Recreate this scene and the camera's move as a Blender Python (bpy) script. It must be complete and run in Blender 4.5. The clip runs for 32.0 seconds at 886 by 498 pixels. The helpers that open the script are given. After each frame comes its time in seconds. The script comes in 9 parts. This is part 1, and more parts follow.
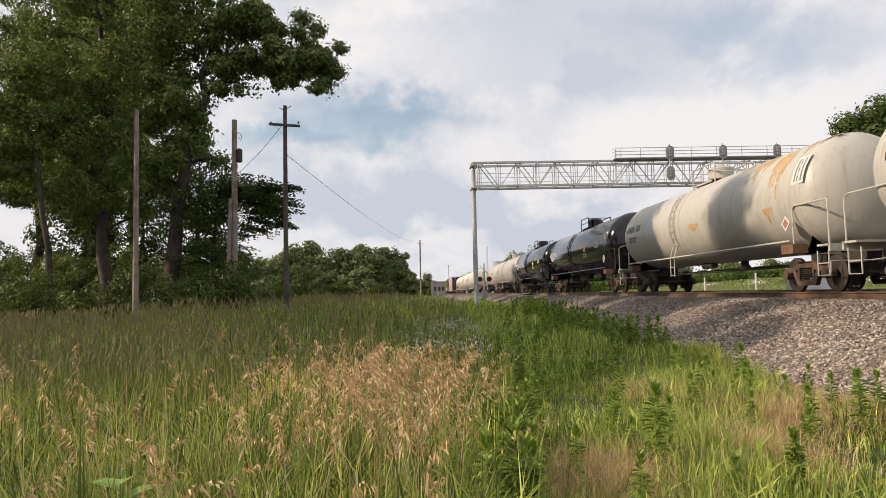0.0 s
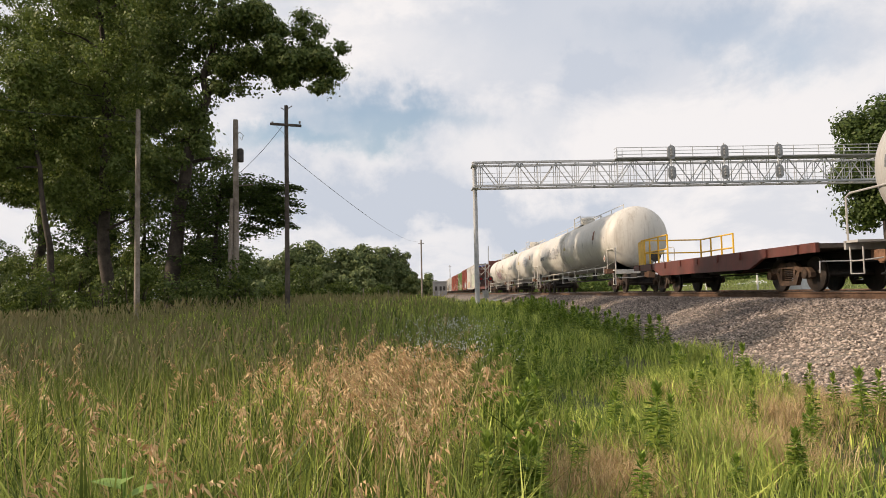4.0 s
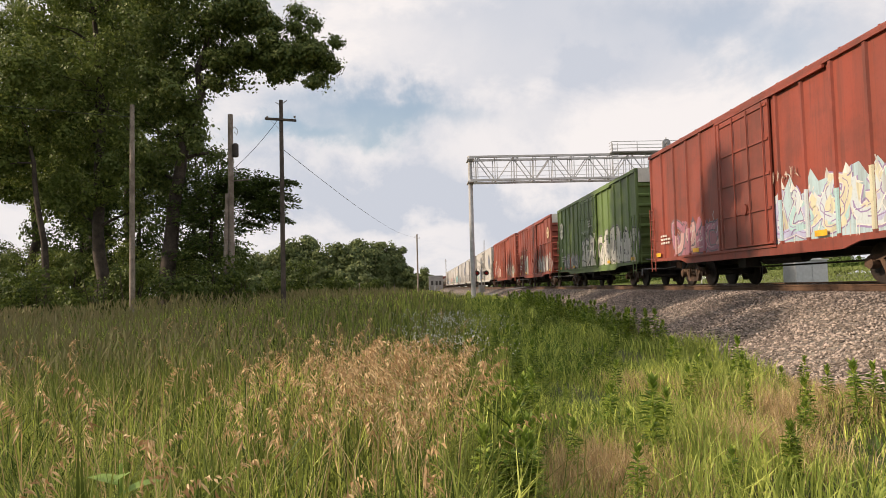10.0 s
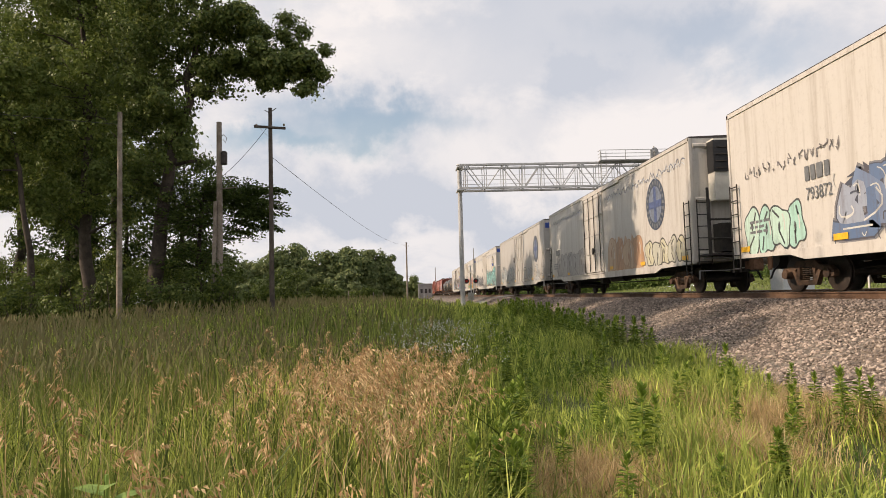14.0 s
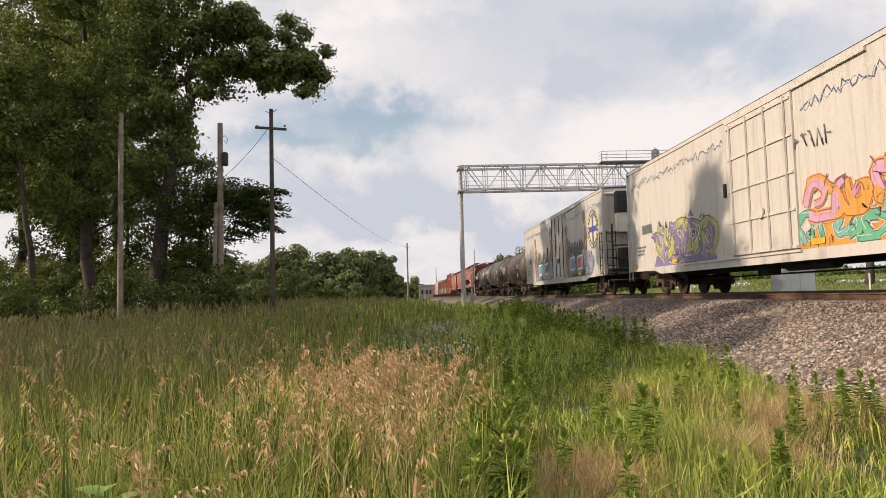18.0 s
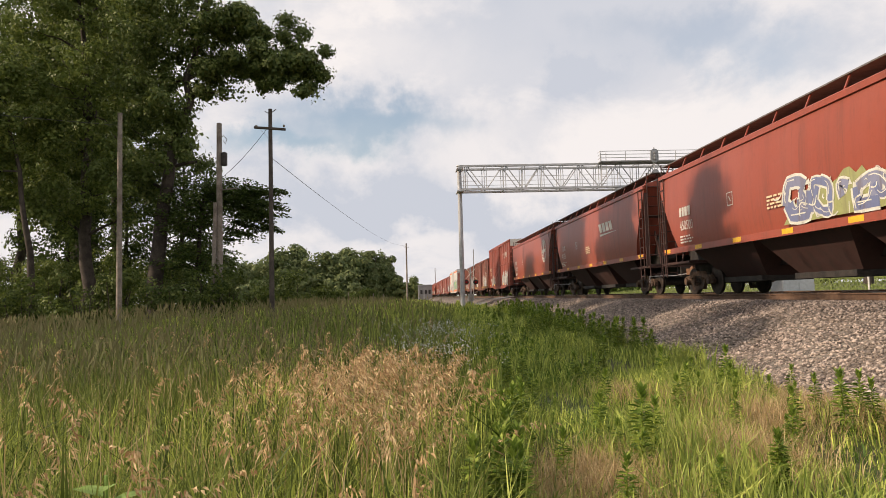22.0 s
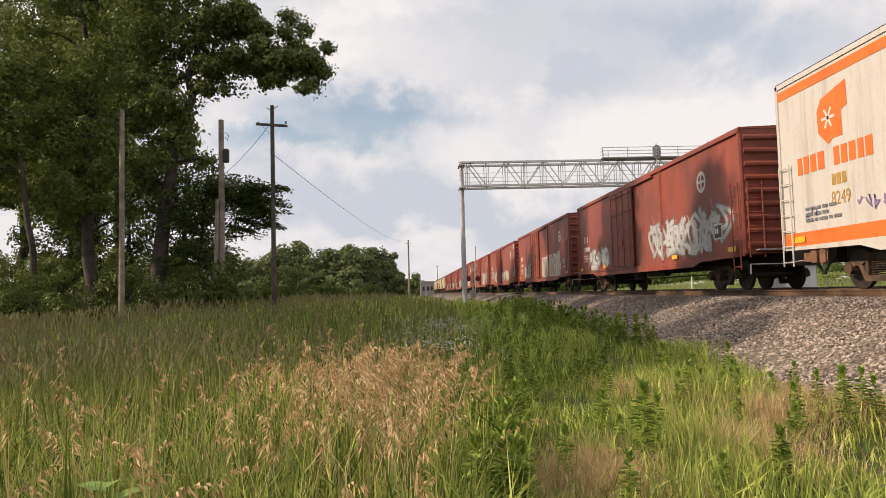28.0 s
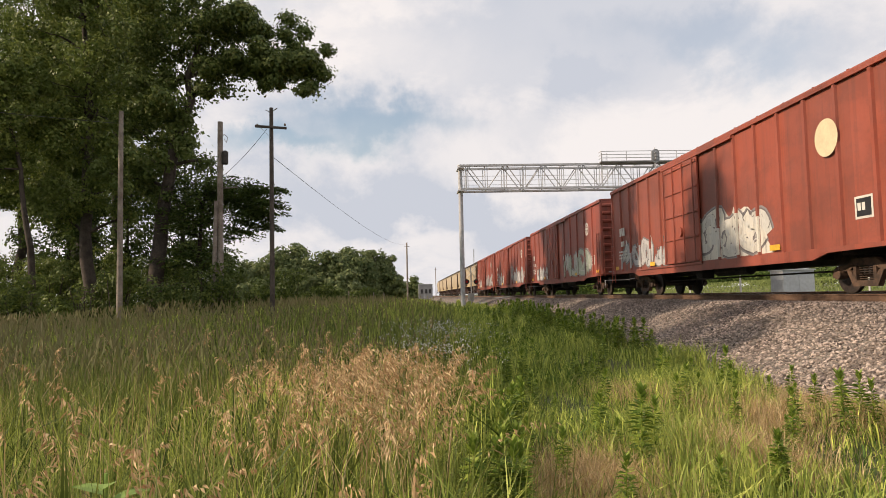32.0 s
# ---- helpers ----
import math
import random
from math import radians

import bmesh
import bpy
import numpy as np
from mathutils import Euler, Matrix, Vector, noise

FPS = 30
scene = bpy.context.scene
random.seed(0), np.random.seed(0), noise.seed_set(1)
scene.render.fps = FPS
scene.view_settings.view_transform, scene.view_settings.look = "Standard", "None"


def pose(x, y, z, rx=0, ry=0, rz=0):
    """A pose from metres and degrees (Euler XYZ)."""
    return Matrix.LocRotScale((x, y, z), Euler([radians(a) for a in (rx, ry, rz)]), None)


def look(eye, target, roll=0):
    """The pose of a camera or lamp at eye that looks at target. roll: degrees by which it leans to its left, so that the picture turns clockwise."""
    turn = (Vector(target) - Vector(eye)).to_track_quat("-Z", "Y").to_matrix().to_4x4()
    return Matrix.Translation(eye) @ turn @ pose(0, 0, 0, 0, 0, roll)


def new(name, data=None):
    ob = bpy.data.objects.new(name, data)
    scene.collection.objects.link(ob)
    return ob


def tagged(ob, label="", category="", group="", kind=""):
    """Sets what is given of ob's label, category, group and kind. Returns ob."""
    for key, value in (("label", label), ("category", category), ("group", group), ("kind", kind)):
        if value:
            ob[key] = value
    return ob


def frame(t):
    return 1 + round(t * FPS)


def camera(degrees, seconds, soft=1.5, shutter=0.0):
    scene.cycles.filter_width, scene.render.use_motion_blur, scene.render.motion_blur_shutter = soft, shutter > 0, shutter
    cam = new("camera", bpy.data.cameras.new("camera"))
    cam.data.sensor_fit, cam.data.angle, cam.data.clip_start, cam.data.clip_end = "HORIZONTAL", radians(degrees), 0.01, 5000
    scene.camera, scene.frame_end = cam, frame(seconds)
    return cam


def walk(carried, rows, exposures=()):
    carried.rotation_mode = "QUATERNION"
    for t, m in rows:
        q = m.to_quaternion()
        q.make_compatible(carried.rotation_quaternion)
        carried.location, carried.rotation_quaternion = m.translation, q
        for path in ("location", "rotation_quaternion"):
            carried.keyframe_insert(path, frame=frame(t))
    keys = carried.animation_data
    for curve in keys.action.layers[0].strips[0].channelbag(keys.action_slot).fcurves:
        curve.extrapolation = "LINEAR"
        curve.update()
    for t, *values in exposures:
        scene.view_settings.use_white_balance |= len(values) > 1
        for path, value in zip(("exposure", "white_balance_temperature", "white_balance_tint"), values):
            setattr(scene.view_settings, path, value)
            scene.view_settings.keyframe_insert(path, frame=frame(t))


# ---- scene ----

# the lens and the hand-held camera: turn to the right, tilt up, lean
EYE = Vector((0.0, 0.0, 1.45))


def glance(turn, tilt, lean):
    a, b = radians(turn), radians(tilt)
    way = Vector((math.sin(a) * math.cos(b), math.cos(a) * math.cos(b), math.sin(b)))
    return look(EYE, EYE + way * 10.0, lean)


cam = camera(65.24, 32.0, soft=0.85)
walk(cam, [
    (0, glance(1.835, 3.658, -1.223)), (0.5, glance(1.830, 3.672, -1.237)), (1, glance(1.835, 3.695, -1.225)),
    (1.5, glance(1.815, 3.704, -1.213)), (2, glance(1.786, 3.693, -1.236)), (2.5, glance(1.771, 3.678, -1.257)),
    (3, glance(1.748, 3.668, -1.243)), (3.5, glance(1.732, 3.662, -1.224)), (5.5, glance(1.754, 3.505, -1.230)),
    (6, glance(1.766, 3.450, -1.208)), (6.5, glance(1.769, 3.372, -1.193)), (7, glance(1.781, 3.303, -1.210)),
    (7.5, glance(1.789, 3.250, -1.256)), (8, glance(1.768, 3.218, -1.249)), (8.5, glance(1.738, 3.211, -1.208)),
    (9, glance(1.746, 3.190, -1.230)), (9.5, glance(1.862, 3.156, -1.344)), (10, glance(2.069, 3.171, -1.476)),
    (10.5, glance(2.275, 3.217, -1.506)), (11, glance(2.481, 3.253, -1.501)), (11.5, glance(2.709, 3.302, -1.522)),
    (12, glance(2.914, 3.388, -1.540)), (12.5, glance(2.987, 3.511, -1.548)), (13, glance(2.937, 3.647, -1.539)),
    (13.5, glance(2.932, 3.749, -1.533)), (14, glance(2.963, 3.806, -1.546)), (14.5, glance(2.954, 3.837, -1.558)),
    (16.5, glance(2.905, 3.886, -1.489)), (17, glance(2.919, 3.876, -1.506)), (17.5, glance(2.924, 3.878, -1.504)),
    (18, glance(2.900, 3.896, -1.507)), (18.5, glance(2.886, 3.922, -1.529)), (19, glance(2.909, 3.953, -1.537)),
    (19.5, glance(2.925, 3.977, -1.516)), (20, glance(2.908, 3.983, -1.487)), (20.5, glance(2.886, 3.983, -1.513)),
    (21, glance(2.878, 3.971, -1.540)), (21.5, glance(2.897, 3.937, -1.523)), (22, glance(2.972, 3.899, -1.517)),
    (22.5, glance(3.055, 3.877, -1.535)), (23, glance(3.061, 3.882, -1.562)), (23.5, glance(3.002, 3.907, -1.577)),
    (24, glance(2.958, 3.896, -1.558)), (24.5, glance(2.964, 3.822, -1.526)), (25, glance(2.978, 3.756, -1.521)),
    (25.5, glance(2.961, 3.733, -1.534)), (27.5, glance(2.791, 3.629, -1.539)), (28, glance(2.797, 3.615, -1.542)),
    (28.5, glance(2.818, 3.611, -1.553)), (29, glance(2.842, 3.598, -1.559)), (29.5, glance(2.836, 3.588, -1.549)),
    (30, glance(2.792, 3.610, -1.521)), (30.5, glance(2.763, 3.648, -1.502)), (31, glance(2.777, 3.702, -1.510)),
    (31.5, glance(2.842, 3.786, -1.434)), (32, glance(2.928, 3.853, -1.282))],
     exposures=[(0.0, 0.04, 6700, 11), (3.5, 0.05, 6700, 11), (5.5, 0.08, 6800, 12), (16.0, 0.05, 6900, 13), (32.0, 0.05, 6900, 13)])

# ------------------------------------------------------------------ world and sun
SUN_AZ, SUN_EL = -97.0, 29.0          # degrees from +y towards +x, and above the horizon
world = bpy.data.worlds.new("sky")
scene.world = world
world.use_nodes = True


def sky_nodes():
    nt = world.node_tree
    nt.nodes.clear()
    add = nt.nodes.new
    out, bg = add("ShaderNodeOutputWorld"), add("ShaderNodeBackground")
    sky = add("ShaderNodeTexSky")
    sky.sky_type, sky.sun_disc = "NISHITA", False
    sky.sun_elevation, sky.sun_rotation = radians(SUN_EL), radians(SUN_AZ)
    sky.air_density, sky.dust_density = 1.2, 2.0
    gain = add("ShaderNodeVectorMath")
    gain.operation = "SCALE"
    gain.inputs["Scale"].default_value = 0.150
    nt.links.new(sky.outputs[0], gain.inputs[0])
    co = add("ShaderNodeTexCoord")
    sep = add("ShaderNodeSeparateXYZ")
    nt.links.new(co.outputs["Generated"], sep.inputs[0])
    # clouds lie on a high, slightly curved layer
    low = add("ShaderNodeMath")
    low.operation = "ADD"
    low.inputs[1].default_value = 0.55
    nt.links.new(sep.outputs["Z"], low.inputs[0])
    safe = add("ShaderNodeMath")
    safe.operation = "MAXIMUM"
    safe.inputs[1].default_value = 0.2
    nt.links.new(low.outputs[0], safe.inputs[0])
    vec = add("ShaderNodeCombineXYZ")
    for k, axis_name in enumerate("XY"):
        div = add("ShaderNodeMath")
        div.operation = "DIVIDE"
        nt.links.new(sep.outputs[axis_name], div.inputs[0])
        nt.links.new(safe.outputs[0], div.inputs[1])
        nt.links.new(div.outputs[0], vec.inputs[k])
    nt.links.new(sep.outputs["Z"], vec.inputs[2])

    def cloud(scale, detail, rough, lo, hi, shift):
        mp = add("ShaderNodeMapping")
        mp.inputs["Location"].default_value = shift
        nt.links.new(vec.outputs[0], mp.inputs[0])
        n = add("ShaderNodeTexNoise")
        n.inputs["Scale"].default_value, n.inputs["Detail"].default_value, n.inputs["Roughness"].default_value = scale, detail, rough
        n.inputs["Distortion"].default_value = 0.25
        nt.links.new(mp.outputs[0], n.inputs["Vector"])
        r = add("ShaderNodeMapRange")
        r.interpolation_type = "SMOOTHSTEP"
        r.inputs["From Min"].default_value, r.inputs["From Max"].default_value = lo, hi
        nt.links.new(n.outputs[0], r.inputs["Value"])
        return r

    cover = cloud(2.3, 9, 0.55, 0.22, 0.40, (2.9, 0.4, 0.3))
    billow = cloud(3.0, 10, 0.58, 0.41, 0.58, (7.6, 3.2, 1.0))
    broad = cloud(1.3, 3, 0.5, 0.30, 0.70, (4.1, 8.2, 2.0))

    def calc(op, a, b):
        n = add("ShaderNodeMath")
        n.operation, n.use_clamp = op, True
        for k, v in enumerate((a, b)):
            if isinstance(v, bpy.types.NodeSocket):
                nt.links.new(v, n.inputs[k])
            else:
                n.inputs[k].default_value = v
        return n.outputs[0]

    # directions wander a little, so that no bank of cloud has a smooth rim
    stir = add("ShaderNodeTexNoise")
    stir.inputs["Scale"].default_value, stir.inputs["Detail"].default_value, stir.inputs["Roughness"].default_value = 5.0, 8, 0.6
    nt.links.new(co.outputs["Generated"], stir.inputs["Vector"])
    off = add("ShaderNodeVectorMath")
    off.operation = "MULTIPLY_ADD"
    off.inputs[1].default_value = (0.30, 0.30, 0.30)
    nt.links.new(stir.outputs["Color"], off.inputs[0])
    nt.links.new(co.outputs["Generated"], off.inputs[2])

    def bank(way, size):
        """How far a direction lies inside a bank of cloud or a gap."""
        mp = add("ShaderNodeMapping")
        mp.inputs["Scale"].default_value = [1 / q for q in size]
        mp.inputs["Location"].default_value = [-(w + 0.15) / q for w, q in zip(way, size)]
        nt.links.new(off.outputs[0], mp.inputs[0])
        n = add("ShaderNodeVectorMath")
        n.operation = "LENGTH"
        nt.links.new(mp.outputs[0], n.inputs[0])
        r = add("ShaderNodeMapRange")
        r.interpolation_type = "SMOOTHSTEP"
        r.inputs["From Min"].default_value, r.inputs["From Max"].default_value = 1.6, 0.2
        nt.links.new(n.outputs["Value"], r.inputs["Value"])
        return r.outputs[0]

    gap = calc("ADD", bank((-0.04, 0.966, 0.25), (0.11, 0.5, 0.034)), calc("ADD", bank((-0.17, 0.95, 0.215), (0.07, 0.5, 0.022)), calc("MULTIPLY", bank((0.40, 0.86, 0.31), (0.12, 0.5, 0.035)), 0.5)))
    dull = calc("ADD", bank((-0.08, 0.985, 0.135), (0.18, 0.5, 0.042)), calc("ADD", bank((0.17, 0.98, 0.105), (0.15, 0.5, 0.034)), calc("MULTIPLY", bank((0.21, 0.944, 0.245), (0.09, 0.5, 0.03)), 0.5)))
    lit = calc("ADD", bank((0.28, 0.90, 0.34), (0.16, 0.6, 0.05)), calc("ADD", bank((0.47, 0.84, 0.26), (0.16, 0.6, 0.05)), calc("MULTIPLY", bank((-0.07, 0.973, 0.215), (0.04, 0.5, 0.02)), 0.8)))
    haze = add("ShaderNodeMapRange")
    haze.interpolation_type = "SMOOTHSTEP"
    haze.inputs["From Min"].default_value, haze.inputs["From Max"].default_value = 0.16, 0.02
    nt.links.new(sep.outputs["Z"], haze.inputs["Value"])
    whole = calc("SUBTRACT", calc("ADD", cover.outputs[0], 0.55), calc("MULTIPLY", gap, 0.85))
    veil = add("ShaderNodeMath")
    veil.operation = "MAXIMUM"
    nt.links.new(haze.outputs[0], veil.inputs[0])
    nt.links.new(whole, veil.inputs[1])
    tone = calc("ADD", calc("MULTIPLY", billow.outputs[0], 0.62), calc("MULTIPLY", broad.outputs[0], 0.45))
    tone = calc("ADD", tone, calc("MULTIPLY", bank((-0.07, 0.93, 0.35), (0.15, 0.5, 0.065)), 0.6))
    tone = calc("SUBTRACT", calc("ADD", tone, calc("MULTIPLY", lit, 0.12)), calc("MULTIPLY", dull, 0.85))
    tint = add("ShaderNodeMix")
    tint.data_type = "RGBA"
    tint.inputs["A"].default_value = (0.56, 0.615, 0.71, 1)
    tint.inputs["B"].default_value = (0.865, 0.855, 0.870, 1)
    nt.links.new(tone, tint.inputs["Factor"])
    mix = add("ShaderNodeMix")
    mix.data_type = "RGBA"
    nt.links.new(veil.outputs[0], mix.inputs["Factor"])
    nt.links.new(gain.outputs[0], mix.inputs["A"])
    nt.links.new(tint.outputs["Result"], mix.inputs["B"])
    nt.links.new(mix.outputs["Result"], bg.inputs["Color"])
    bg.inputs["Strength"].default_value = 1.0
    nt.links.new(bg.outputs[0], out.inputs[0])


sky_nodes()
sun = new("sun", bpy.data.lights.new("sun", "SUN"))
sun.data.energy, sun.data.angle, sun.data.color = 4.6, radians(0.6), (1.0, 0.83, 0.66)
_a, _e = radians(SUN_AZ), radians(SUN_EL)
_d = Vector((math.sin(_a) * math.cos(_e), math.cos(_a) * math.cos(_e), math.sin(_e)))
sun.matrix_world = look(_d * 80, (0, 0, 0))

# ------------------------------------------------------------------ plan
RAIL = 1.28                  # height of the rail tops
XC = 10.85                   # centre line of the near track
SPEED = 22.55                # of the train, towards the camera
END = 32.0

# ------------------------------------------------------------------ materials
def material(name):
    m = bpy.data.materials.new(name)
    m.use_nodes = True
    nt = m.node_tree
    return m, nt, nt.nodes["Principled BSDF"]


def noise_node(nt, scale, detail=5, rough=0.6, coords="Object", stretch=(1, 1, 1), own=False):
    co = nt.nodes.new("ShaderNodeTexCoord")
    mp = nt.nodes.new("ShaderNodeMapping")
    if own:
        # every object takes its own piece of the pattern
        info = nt.nodes.new("ShaderNodeObjectInfo")
        k = nt.nodes.new("ShaderNodeMath")
        k.operation = "MULTIPLY"
        k.inputs[1].default_value = 90.0
        nt.links.new(info.outputs["Random"], k.inputs[0])
        nt.links.new(k.outputs[0], mp.inputs["Location"])
    mp.inputs["Scale"].default_value = stretch
    n = nt.nodes.new("ShaderNodeTexNoise")
    n.inputs["Scale"].default_value, n.inputs["Detail"].default_value, n.inputs["Roughness"].default_value = scale, detail, rough
    nt.links.new(co.outputs[coords], mp.inputs[0])
    nt.links.new(mp.outputs[0], n.inputs["Vector"])
    return n.outputs[0]


def ramp(nt, fac, lo, hi):
    r = nt.nodes.new("ShaderNodeMapRange")
    r.interpolation_type = "SMOOTHSTEP"
    r.inputs["From Min"].default_value, r.inputs["From Max"].default_value = lo, hi
    nt.links.new(fac, r.inputs["Value"])
    return r.outputs[0]


def blend(nt, fac, a, b, mode="MIX"):
    m = nt.nodes.new("ShaderNodeMix")
    m.data_type, m.blend_type = "RGBA", mode
    for key, v in (("Factor", fac), ("A", a), ("B", b)):
        if isinstance(v, bpy.types.NodeSocket):
            nt.links.new(v, m.inputs[key])
        elif key == "Factor":
            m.inputs[key].default_value = v
        else:
            m.inputs[key].default_value = (*v[:3], 1)
    return m.outputs["Result"]


def times(nt, a, k):
    m = nt.nodes.new("ShaderNodeMath")
    m.operation = "MULTIPLY"
    nt.links.new(a, m.inputs[0])
    if isinstance(k, bpy.types.NodeSocket):
        nt.links.new(k, m.inputs[1])
    else:
        m.inputs[1].default_value = k
    return m.outputs[0]


def bump(nt, bsdf, height, strength, dist):
    b = nt.nodes.new("ShaderNodeBump")
    b.inputs["Strength"].default_value, b.inputs["Distance"].default_value = strength, dist
    nt.links.new(height, b.inputs["Height"])
    nt.links.new(b.outputs[0], bsdf.inputs["Normal"])


def shade(c, k):
    return tuple(min(1.0, x * k) for x in c[:3])


def car_paint(name, col, rough=0.5, dirt=(0.10, 0.075, 0.055), dirty=0.5, faded=0.25, metal=0.0, rust=0.0, sheets=0.0):
    """Weathered paint: faded patches, rain streaks running down, fine grime, and rust that breaks through."""
    m, nt, b = material(name)
    big = ramp(nt, noise_node(nt, 0.5, 6, 0.65, own=True), 0.35, 0.70)
    streak = ramp(nt, noise_node(nt, 1.0, 7, 0.7, stretch=(3.5, 3.5, 0.22), own=True), 0.46, 0.74)
    fine = ramp(nt, noise_node(nt, 9.0, 6, 0.7), 0.50, 0.80)
    pale = tuple(x * 0.75 + 0.25 * 0.42 for x in col)
    c = blend(nt, times(nt, big, faded), col, pale)
    c = blend(nt, times(nt, streak, dirty), c, dirt)
    c = blend(nt, times(nt, fine, dirty * 0.55), c, shade(dirt, 0.7))
    runs = ramp(nt, noise_node(nt, 1.0, 5, 0.65, stretch=(9.0, 9.0, 0.35), own=True), 0.56, 0.72)
    c = blend(nt, times(nt, runs, dirty * 0.7), c, shade(dirt, 0.8))
    if rust:
        patches = ramp(nt, noise_node(nt, 1.1, 8, 0.72, stretch=(1.6, 1.6, 0.5), own=True), 0.50, 0.57)
        c = blend(nt, times(nt, patches, rust), c, (0.075, 0.035, 0.022))
    if sheets:
        co = nt.nodes.new("ShaderNodeTexCoord")
        cell = nt.nodes.new("ShaderNodeVectorMath")
        cell.operation = "MULTIPLY"
        cell.inputs[1].default_value = (0.0, 1 / sheets, 0.0)
        nt.links.new(co.outputs["Object"], cell.inputs[0])
        low = nt.nodes.new("ShaderNodeVectorMath")
        low.operation = "FLOOR"
        nt.links.new(cell.outputs[0], low.inputs[0])
        wn = nt.nodes.new("ShaderNodeTexWhiteNoise")
        wn.noise_dimensions = "3D"
        nt.links.new(low.outputs[0], wn.inputs["Vector"])
        c = blend(nt, times(nt, ramp(nt, wn.outputs["Value"], 0.25, 1.0), 0.34), c, shade(dirt, 0.9))
        # soft grimy clouds at the size of a door
        c = blend(nt, times(nt, ramp(nt, noise_node(nt, 0.35, 7, 0.7, stretch=(1, 1, 1.6), own=True), 0.44, 0.62), 0.32), c, shade(dirt, 0.75))
    nt.links.new(c, b.inputs["Base Color"])
    b.inputs["Roughness"].default_value = rough
    b.inputs["Metallic"].default_value = metal
    bump(nt, b, noise_node(nt, 2.2, 4, 0.5), 0.25, 0.02)
    return m


def plain(name, col, rough=0.6, metal=0.0, var=0.3, scale=6.0):
    m, nt, b = material(name)
    n = ramp(nt, noise_node(nt, scale, 6, 0.65), 0.3, 0.75)
    n2 = ramp(nt, noise_node(nt, scale * 7, 3, 0.6), 0.35, 0.75)
    c = blend(nt, n, shade(col, 1 - var), shade(col, 1 + var * 0.6))
    c = blend(nt, times(nt, n2, var), c, shade(col, 0.55))
    nt.links.new(c, b.inputs["Base Color"])
    b.inputs["Roughness"].default_value, b.inputs["Metallic"].default_value = rough, metal
    bump(nt, b, noise_node(nt, scale * 5, 4, 0.6), 0.3, 0.01)
    return m


def rusty(name, a, b_col, scale=4.0, rough=0.8):
    m, nt, b = material(name)
    n = ramp(nt, noise_node(nt, scale, 7, 0.7), 0.35, 0.65)
    c = blend(nt, n, a, b_col)
    c = blend(nt, times(nt, ramp(nt, noise_node(nt, scale * 9, 4, 0.7), 0.5, 0.75), 0.6), c, shade(a, 0.45))
    nt.links.new(c, b.inputs["Base Color"])
    b.inputs["Roughness"].default_value = rough
    bump(nt, b, noise_node(nt, scale * 8, 4, 0.6), 0.5, 0.01)
    return m


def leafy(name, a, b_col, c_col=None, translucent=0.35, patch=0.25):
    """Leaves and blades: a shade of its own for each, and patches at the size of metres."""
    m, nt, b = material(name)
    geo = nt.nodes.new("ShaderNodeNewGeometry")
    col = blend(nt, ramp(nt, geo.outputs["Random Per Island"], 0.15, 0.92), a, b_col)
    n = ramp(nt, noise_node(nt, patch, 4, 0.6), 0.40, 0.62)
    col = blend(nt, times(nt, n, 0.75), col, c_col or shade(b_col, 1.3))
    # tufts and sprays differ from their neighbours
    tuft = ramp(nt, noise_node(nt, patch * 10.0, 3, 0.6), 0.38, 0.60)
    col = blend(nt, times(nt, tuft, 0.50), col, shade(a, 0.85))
    nt.links.new(col, b.inputs["Base Color"])
    b.inputs["Roughness"].default_value = 0.55
    b.inputs["Specular IOR Level"].default_value = 0.25
    tr = nt.nodes.new("ShaderNodeBsdfTranslucent")
    nt.links.new(col, tr.inputs["Color"])
    mix = nt.nodes.new("ShaderNodeMixShader")
    mix.inputs[0].default_value = translucent
    nt.links.new(b.outputs[0], mix.inputs[1])
    nt.links.new(tr.outputs[0], mix.inputs[2])
    nt.links.new(mix.outputs[0], nt.nodes["Material Output"].inputs["Surface"])
    return m


STEEL_RUST = rusty("rust_brown_steel", (0.13, 0.065, 0.035), (0.24, 0.13, 0.075))
TRUCK_RUST = rusty("dusty_truck_steel", (0.034, 0.022, 0.015), (0.128, 0.076, 0.047), 3.0)
DARK_STEEL = rusty("grimy_black_steel", (0.018, 0.016, 0.015), (0.045, 0.038, 0.032), 3.0, 0.7)
WHEEL = rusty("wheel_steel", (0.022, 0.017, 0.014), (0.060, 0.042, 0.031), 5.0, 0.6)
TREAD = plain("bright_wheel_rim", (0.45, 0.42, 0.38), 0.35, 0.9, 0.25)
GALV = plain("galvanised_steel", (0.50, 0.51, 0.52), 0.5, 0.0, 0.25, 3.0)
GALV_DULL = plain("dull_galvanised_steel", (0.36, 0.365, 0.37), 0.6, 0.1, 0.25, 3.0)
WHITE = plain("white_lettering", (0.64, 0.62, 0.56), 0.6, 0, 0.12, 4.0)
CREAM = plain("cream_lettering", (0.66, 0.56, 0.36), 0.6, 0, 0.12, 4.0)
BLACK = plain("black_paint", (0.02, 0.02, 0.022), 0.5, 0, 0.3, 4.0)
GREY_INK = plain("grey_stencil", (0.16, 0.17, 0.18), 0.6, 0, 0.25, 4.0)
YELLOW = plain("yellow_reflective_tape", (0.80, 0.46, 0.03), 0.45, 0, 0.15, 5.0)
ORANGE = plain("orange_band", (0.80, 0.17, 0.03), 0.5, 0, 0.15, 2.0)
FADED_RED = plain("faded_red_paint", (0.40, 0.17, 0.13), 0.6, 0, 0.3, 5.0)
